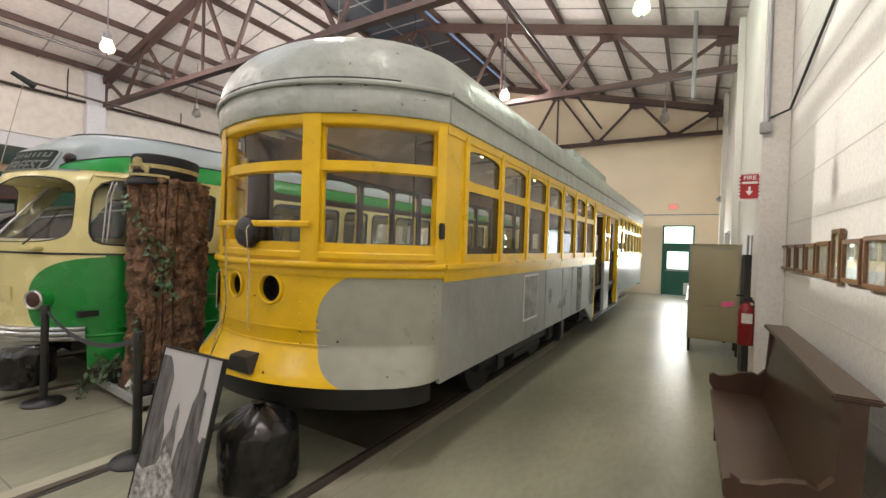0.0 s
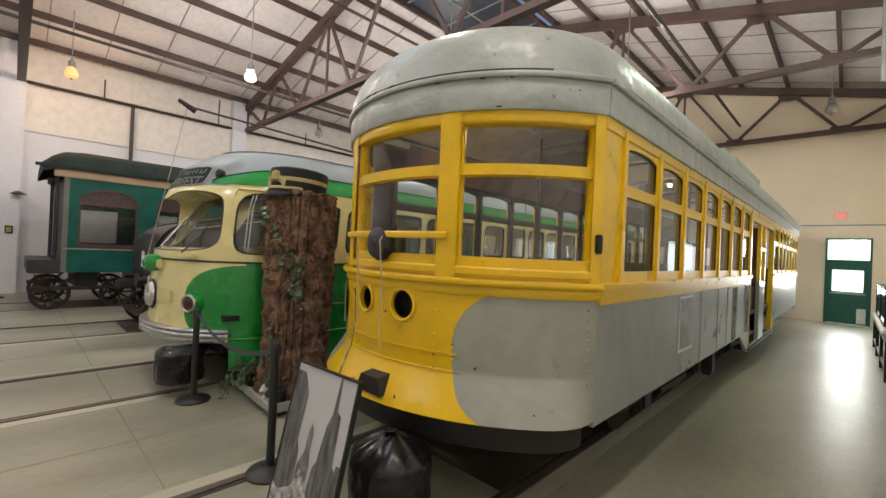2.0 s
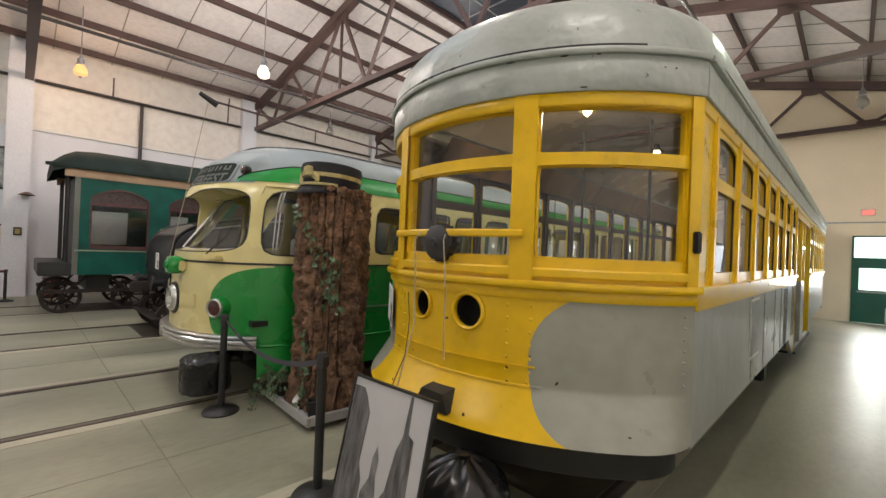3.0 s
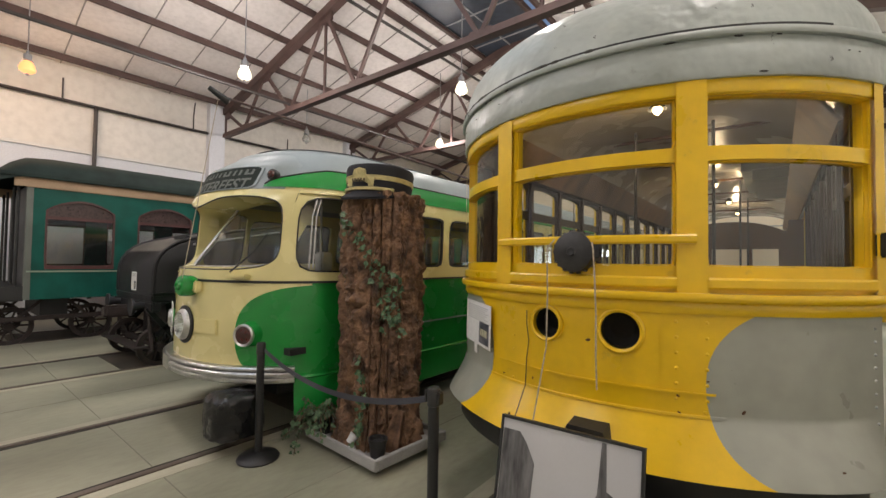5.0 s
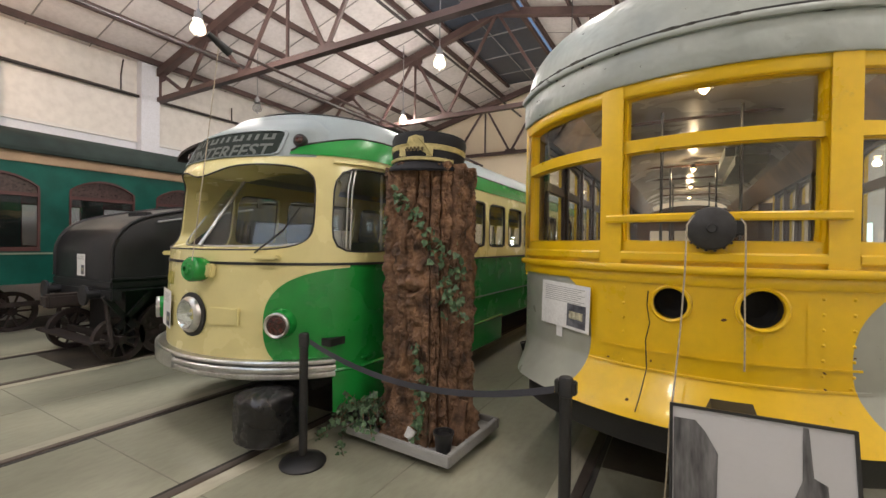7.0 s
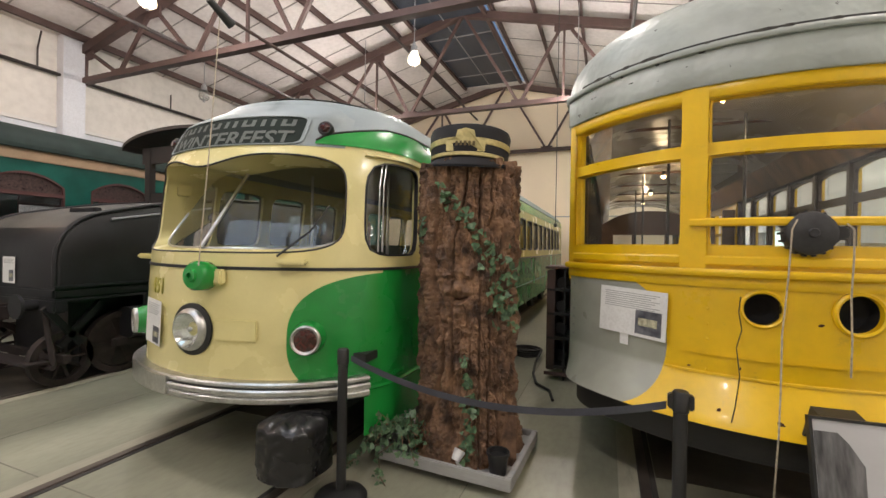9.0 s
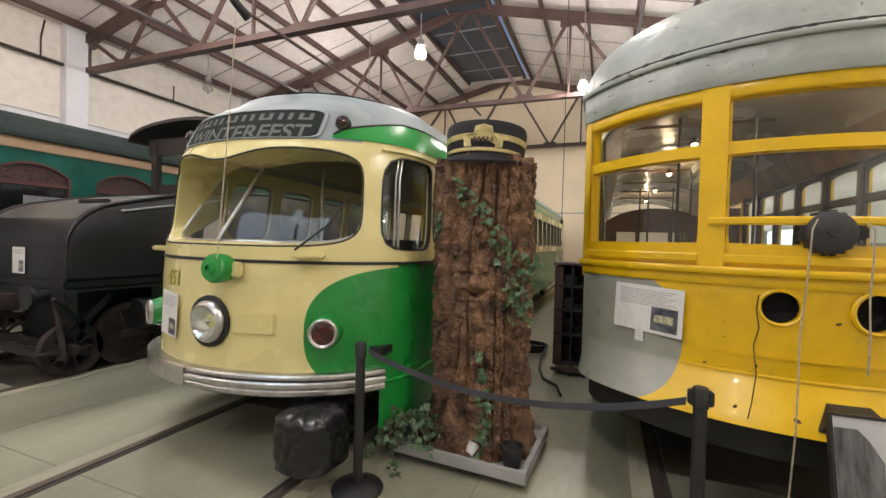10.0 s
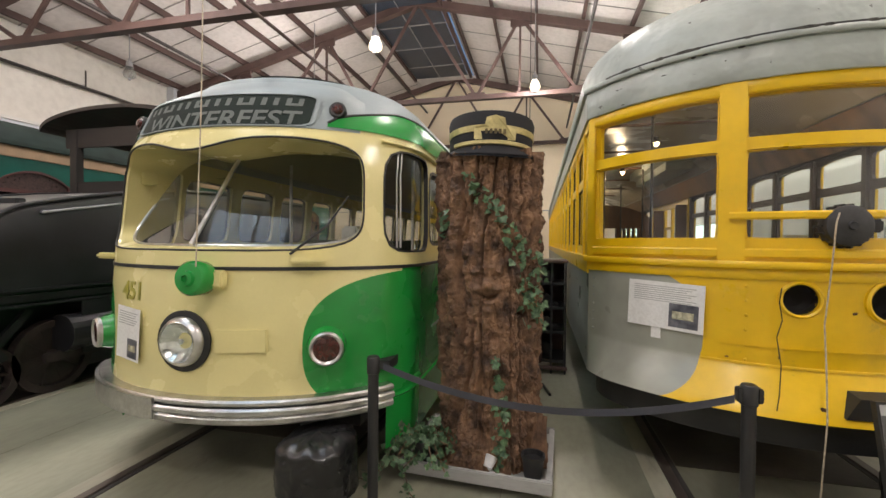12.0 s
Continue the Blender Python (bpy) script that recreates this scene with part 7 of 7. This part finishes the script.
def leaf(bm, p, d, up, size):
    d, up = d.normalized(), up.normalized()
    sd = d.cross(up).normalized()
    prof = ((0, 0), (0.42, 0.05), (0.5, 0.38), (0.25, 0.55), (0.0, 1.0), (-0.25, 0.55), (-0.5, 0.38), (-0.42, 0.05))
    vs = [bm.verts.new(p + size * (sd * x + d * y + up * (0.12 * (abs(x) - 0.2)))) for x, y in prof]
    bm.faces.new(vs[:5])
    bm.faces.new([vs[0], vs[4], vs[5], vs[6], vs[7]])


def ivy(name, m, stems, per, size, spread, label, seed):
    t = thing(name, m, label, "ivy plant")
    rr = random.Random(seed)
    bm, bs = B(), B()
    for pts in stems:
        pts = [Vector(p) for p in pts]
        pipe(bs, pts, 0.004, 5)
        for a, b in zip(pts, pts[1:]):
            n = max(2, int((b - a).length * per))
            for k in range(n):
                p = a + (b - a) * rr.random() + Vector([rr.uniform(-1, 1) * spread for _ in range(3)])
                d = Vector((rr.uniform(-1, 1), rr.uniform(-1, 0.4), rr.uniform(-1, 0.5)))
                up = Vector((rr.uniform(-0.6, 0.6), -1 + rr.uniform(-0.5, 0.5), rr.uniform(-0.2, 0.9)))
                leaf(bm, p, d, up, size * rr.uniform(0.6, 1.3))
    part("stem", bs, BARK, t)
    tagged(part("leaves", bm, LEAF, t, "small green ivy leaves"), kind="stuff")
    return t


def on_bark(a, z, out=0.02):
    a = radians(a)
    r = bark_radius(a, z) + out
    return (r * math.cos(a), r * math.sin(a), z)


stem_a = [on_bark(a, z) for a, z in ((-118, 2.0), (-108, 1.92), (-96, 1.86), (-88, 1.80), (-80, 1.76), (-72, 1.68), (-62, 1.62), (-50, 1.50), (-42, 1.40), (-38, 1.25), (-34, 1.1), (-33, 0.98))]
stem_b = [on_bark(a, z) for a, z in ((-75, 0.75), (-70, 0.68), (-73, 0.58), (-66, 0.5), (-70, 0.4), (-66, 0.28), (-72, 0.15), (-68, 0.05))]
stem_c = [on_bark(a, z) for a, z in ((-140, 1.75), (-146, 1.66), (-150, 1.55))]
stem_d = [on_bark(a, z) for a, z in ((-28, 1.5), (-22, 1.3), (-26, 1.1), (-20, 0.95))]
ivy("ivy", Matrix.Translation((-4.82, 2.33, 0.10)), [stem_a, stem_b, stem_c, stem_d], 90, 0.050, 0.045, "ivy strands with small leaves climbing the stump", 3)
bush = []
rr = random.Random(8)
for k in range(16):
    a = rr.uniform(0, 2 * math.pi)
    l = rr.uniform(0.12, 0.30)
    bush.append([(0, 0, 0.12), (math.cos(a) * l * 0.5, math.sin(a) * l * 0.4 - 0.05, 0.18 + rr.uniform(0, 0.12)), (math.cos(a) * l, math.sin(a) * l * 0.6 - 0.08, rr.uniform(0.02, 0.20))])
bush.append([(0, 0, 0.1), (-0.2, -0.15, 0.05), (-0.33, -0.2, -0.07), (-0.42, -0.17, -0.08)])
bush.append([(0, 0, 0.1), (-0.08, -0.2, 0.05), (-0.02, -0.28, -0.06), (0.05, -0.33, -0.08)])
ivy("ivy_bush", Matrix.Translation((-5.24, 2.04, 0.10)), bush, 80, 0.040, 0.04, "bushy green ivy spilling out of its pot", 5)

# ---- barrier posts with belts ----
def barrier_post(x, y, turn, h=0.96, clip=True):
    t = thing("barrier_post", Matrix.Translation((x, y, 0)) @ pose(0, 0, 0, 0, 0, turn), "black belt barrier post with round base", "barrier post", "barrier posts")
    part("base", lathe(B(), [(0, 0), (0.165, 0), (0.168, 0.012), (0.155, 0.03), (0.06, 0.055), (0.035, 0.06), (0, 0.06)], 36), RUBBER, t, smooth=True)
    part("pole", lathe(B(), [(0.031, 0.05), (0.031, h - 0.08)], 20), RUBBER, t, smooth=True)
    part("head", lathe(B(), [(0.031, h - 0.10), (0.037, h - 0.095), (0.037, h - 0.01), (0.03, h), (0, h)], 20), RUBBER, t, smooth=True)
    if not clip:
        return t
    part("belt_slot", bx(0.03, 0.055, -0.022, 0.022, h - 0.085, h - 0.015, 0.006), RUBBER, t)
    part("belt_slot", bx(-0.055, -0.03, -0.022, 0.022, h - 0.085, h - 0.015, 0.006), RUBBER, t)
    return t


barrier_post(-5.40, 1.51, 0, clip=False)
barrier_post(-3.50, 1.505, 0)
BELT = paint("grey_black_webbing", (0.05, 0.053, 0.07), 0.55, vary=0.15)


def belt(p, q, sag, w=0.05, twist=0.0, material=None, label="dark webbing belt stretched from a barrier post"):
    bm = B()
    p, q = Vector(p), Vector(q)
    d = (q - p).normalized()
    n = Vector((-d.y, d.x, 0)).normalized()
    rows = []
    for k in range(17):
        f = k / 16
        c = p.lerp(q, f) - Vector((0, 0, sag * 4 * f * (1 - f)))
        a = twist * f
        u = Vector((0, 0, math.cos(a))) + n * math.sin(a)
        rows.append([tuple(c + u * w / 2 + n * 0.001), tuple(c - u * w / 2 + n * 0.001), tuple(c - u * w / 2 - n * 0.001), tuple(c + u * w / 2 - n * 0.001)])
    skin(bm, rows, close=True)
    return tagged(part("barrier_belt", bm, material or BELT), label, "belt", "barrier belts")


belt((-5.34, 1.51, 0.905), (-3.56, 1.505, 0.885), 0.15, 0.038)
barrier_post(-15.9, -0.12, 90, 0.79, False)
barrier_post(-15.9, -2.1, 90, 0.79, False)
belt((-15.9, -0.15, 0.745), (-15.9, -2.07, 0.745), 0.03, 0.06, 0.0, paint("dark_red_webbing", (0.11, 0.012, 0.014), 0.6), "dark red webbing belt between two barrier posts")

# ---- black plastic bags over the couplers ----
BAG = paint("black_bin_bag", (0.012, 0.012, 0.013), 0.26, vary=0.2, bump=0.0, spec=0.5)


def bin_bag(x, y, rx, ry, h, seed, label, square=3.0, hang=0.0):
    t = thing("bin_bag", Matrix.Translation((x, y, hang)), label, "bin bag")
    bm = B()
    rows = []
    for j in range(41):
        f = j / 40
        if hang:
            prof = min(1, (f / 0.14) ** 0.5) * (1 if f < 0.84 else max(0.05, 1 - ((f - 0.84) / 0.16) ** 2 * 0.5) if j < 40 else 0.05)
        else:
            prof = min(1, (f / 0.12) ** 0.5) * (1 if f < 0.7 else max(0.12, 1 - ((f - 0.7) / 0.3) ** 2 * 0.85))
        row = []
        for i in range(72):
            a = 2 * math.pi * i / 72
            c, s = math.cos(a), math.sin(a)
            q = (abs(c) ** square + abs(s) ** square) ** (-1 / square)
            v = Vector((c * 2 + seed, s * 2, f * 2.5))
            cr = 0.10 * noise.noise(v) + 0.06 * (1 - abs(noise.noise(v * 2.7)) * 4) * 0.5 + 0.035 * abs(noise.noise(Vector((c * 9, s * 9, f * 4 + seed)))) * (0.4 + f)
            row.append((rx * q * prof * (1 + 0.7 * cr) * c, ry * q * prof * (1 + 0.7 * cr) * s, h * (f + 0.05 * noise.noise(v * 1.3) * f)))
        rows.append(row)
    vs = skin(bm, rows, close=True)
    bm.faces.new(vs[-1])
    bm.faces.new(vs[0])
    part("bag", bm, BAG, t, "", True)
    if hang:
        return t
    part("gathered_neck", lathe(B(), [(0.0, 0.0), (0.05, 0.0), (0.025, 0.03), (0.045, 0.06), (0, 0.07)], 14, Matrix.Translation((0.02, -0.03, h - 0.03))), BAG, t, "gathered bag top", True)
    return t


bin_bag(-2.48, 1.80, 0.25, 0.25, 0.56, 1.0, "round black bin bag on the floor under the trolley", 2.0)
bin_bag(-5.71, 1.45, 0.2, 0.225, 0.42, 4.0, "boxy black bin bag tied over the streetcar coupler", 2.9, 0.10)
part("coupler_arm", rod(B(), (0.35, 0.75, 0.45), (0.82, 0.22, 0.42), 0.06, 12), BLACK, pcc, "black iron coupler arm")

# ---- leaning display board with a city photograph ----
BH, BWID = 0.945, 0.602
board_m = Matrix.Translation((-2.711, 1.275, 0.003)) @ pose(0, 0, 0, -12.5, 0, 3.2) @ pose(0, 0, 0, 90)
board = thing("display_board", board_m, "leaning board with black and white skyline photo", "display board")
part("panel", bx(-BWID / 2, BWID / 2, 0, BH, -0.02, 0.0), paint("photo_sky", (0.50, 0.50, 0.51), 0.3, vary=0.05, scale=2, bump=0.0, grain=0.04), board, "pale sky of the photograph")
for b in ((-BWID / 2 - 0.012, -BWID / 2, 0, BH), (BWID / 2, BWID / 2 + 0.012, 0, BH), (-BWID / 2 - 0.012, BWID / 2 + 0.012, BH, BH + 0.012), (-BWID / 2 - 0.012, BWID / 2 + 0.012, -0.012, 0)):
    part("edge_trim", bx(b[0], b[1], b[2], b[3], -0.024, 0.006), BLACK, board)
TOWER = paint("photo_tower", (0.13, 0.128, 0.13), 0.4, vary=0.5, scale=9, stretch=(3, 0.5, 1), second=(0.04, 0.04, 0.042), bump=0.02)
TOWER2 = paint("photo_tower_far", (0.17, 0.17, 0.17), 0.4, vary=0.4, scale=12, second=(0.09, 0.09, 0.09), bump=0.02)
CROWD = paint("photo_bright_ground", (0.42, 0.42, 0.42), 0.4, vary=0.5, scale=22, second=(0.07, 0.07, 0.07), bump=0.02)


def silhouette(name, pts, z, material):
    bm = B()
    a = [bm.verts.new((x * 0.9, y, z)) for x, y in pts]
    bm.faces.new(a)
    r = bmesh.ops.extrude_face_region(bm, geom=bm.faces[:])
    bmesh.ops.translate(bm, vec=(0, 0, 0.0012), verts=[v for v in r["geom"] if isinstance(v, bmesh.types.BMVert)])
    return part(name, bm, material, board)


silhouette("tower", [(-0.33, 0.0), (-0.10, 0.0), (-0.12, 0.45), (-0.16, 0.52), (-0.15, 0.78), (-0.20, 0.86), (-0.24, 0.90), (-0.33, 0.90)], 0.0012, TOWER)
silhouette("tower", [(-0.13, 0.0), (0.02, 0.0), (0.02, 0.42), (-0.005, 0.50), (0.0, 0.58), (-0.025, 0.64), (-0.05, 0.58), (-0.05, 0.48), (-0.10, 0.40)], 0.0025, TOWER2)
silhouette("tower", [(0.02, 0.0), (0.33, 0.0), (0.33, 0.50), (0.29, 0.50), (0.28, 0.46), (0.25, 0.48), (0.24, 0.74), (0.195, 0.76), (0.185, 0.94), (0.165, 0.94), (0.155, 0.74), (0.12, 0.66), (0.09, 0.46), (0.06, 0.42)], 0.0012, TOWER)
silhouette("bright_ground", [(-0.33, 0.0), (0.2, 0.0), (0.10, 0.22), (0.02, 0.32), (-0.06, 0.38), (-0.12, 0.26), (-0.26, 0.20), (-0.33, 0.22)], 0.004, CROWD)

# ---- dark things between the cars ----
rack = thing("storage_rack", Matrix.Translation((-4.34, 4.6, 0)) @ Matrix.Diagonal((0.46, 1, 1, 1)), "dark iron rack crammed with greasy parts", "rack")
part("side_panel", bx(-0.42, -0.20, 0.0, 0.55, 0.12, 1.36, 0.012), STEEL, rack, "red-brown rack end panel")
for x in (0.02, 0.38):
    for y in (0.0, 0.5):
        part("post", bx(x, x + 0.05, y, y + 0.05, 0.0, 1.38, 0.006), BLACK, rack)
for z in (0.14, 0.50, 0.80, 1.10):
    part("shelf", bx(-0.42, 0.43, 0.0, 0.55, z, z + 0.035, 0.004), BLACK, rack)
part("back_panel", bx(-0.42, 0.43, 0.551, 0.57, 0.05, 1.38), STEEL, rack, "dark brown back panel")
part("rack_top", bx(-0.46, 0.46, -0.03, 0.58, 1.38, 1.41, 0.006), STEEL, rack, "dusty brown top board")
part("foot_rail", bx(-0.46, 0.46, -0.04, 0.0, 0.06, 0.10, 0.006), STEEL, rack)
rr = random.Random(12)
for k, (x, z, r, w) in enumerate(((-0.10, 0.66, 0.12, 0.14), (-0.09, 0.95, 0.11, 0.15), (-0.06, 1.24, 0.12, 0.2), (-0.10, 0.31, 0.13, 0.14), (0.20, 0.62, 0.07, 0.1), (0.19, 0.92, 0.06, 0.1))):
    gear = thing("gear_wheel", Matrix.Translation((-4.34 + x * 0.4, 4.83, z - 0.12 + r * 0.62)) @ pose(0, 0, 0, 90, 0, rr.uniform(-15, 15)), "greasy dark iron gear wheel on the rack", "gear wheel", "gears on the rack")
    r *= 0.62
    part("disc", lathe(B(), [(0, -w / 2), (r * 0.35, -w / 2), (r * 0.4, -w * 0.3), (r * 0.8, -w * 0.3), (r * 0.85, -w * 0.4), (r, -w * 0.4), (r, w * 0.4), (0, w * 0.4)], 22), BLACK, gear, "", True)
    part("hub", lathe(B(), [(r * 0.2, -w / 2 - 0.002), (r * 0.2, -w / 2 - 0.02), (0, -w / 2 - 0.02)], 12), GREY_STEEL if k % 2 else RUST, gear)
coil = [(-4.93 + (0.17 + 0.012 * k / 24) * math.cos(2 * math.pi * k / 24), 5.6 + 0.2 * math.sin(2 * math.pi * k / 24), 0.018 + 0.0012 * k) for k in range(96)]
tagged(part("hose", pipe(B(), coil + [(-4.75, 5.2, 0.03), (-4.7, 4.7, 0.02), (-4.6, 4.3, 0.02), (-4.42, 4.1, 0.02), (-4.35, 3.8, 0.02)], 0.016), BLACK), "black rubber hose coiled on the floor", "hose")
pull = thing("pull_rope", Matrix.Translation((-4.66, 6.5, 0)), "thin hanging rope with a small wooden knob", "rope")
part("cord", rod(B(), (0, 0, 2.05), (0, 0, slope_z(-4.66) - 0.2), 0.007, 6), BLACK, pull)
part("knob", lathe(B(), [(0, -0.04), (0.02, -0.035), (0.03, 0.0), (0.02, 0.03), (0, 0.035)], 14, Matrix.Translation((0, 0, 2.03))), BLACK, pull, "", True)

slab = thing("bark_slab", Matrix.Translation((-4.47, 2.12, 0.10)) @ pose(0, 0, 0, -14, 8, 20), "loose slab of reddish bark leaning on the stump", "bark slab")
bm = B()
rr = random.Random(2)
skin(bm, [[(x * (1 - 0.35 * z / 0.34) + rr.uniform(-0.008, 0.008), 0.02 * math.cos(x * 30) + d, z) for x in span(-0.07, 0.07, 6)] for d, z in ((0, 0), (0, 0.12), (0, 0.25), (0, 0.34), (0.035, 0.34), (0.035, 0.2), (0.035, 0.0))])
part("slab", bm, BARK, slab)
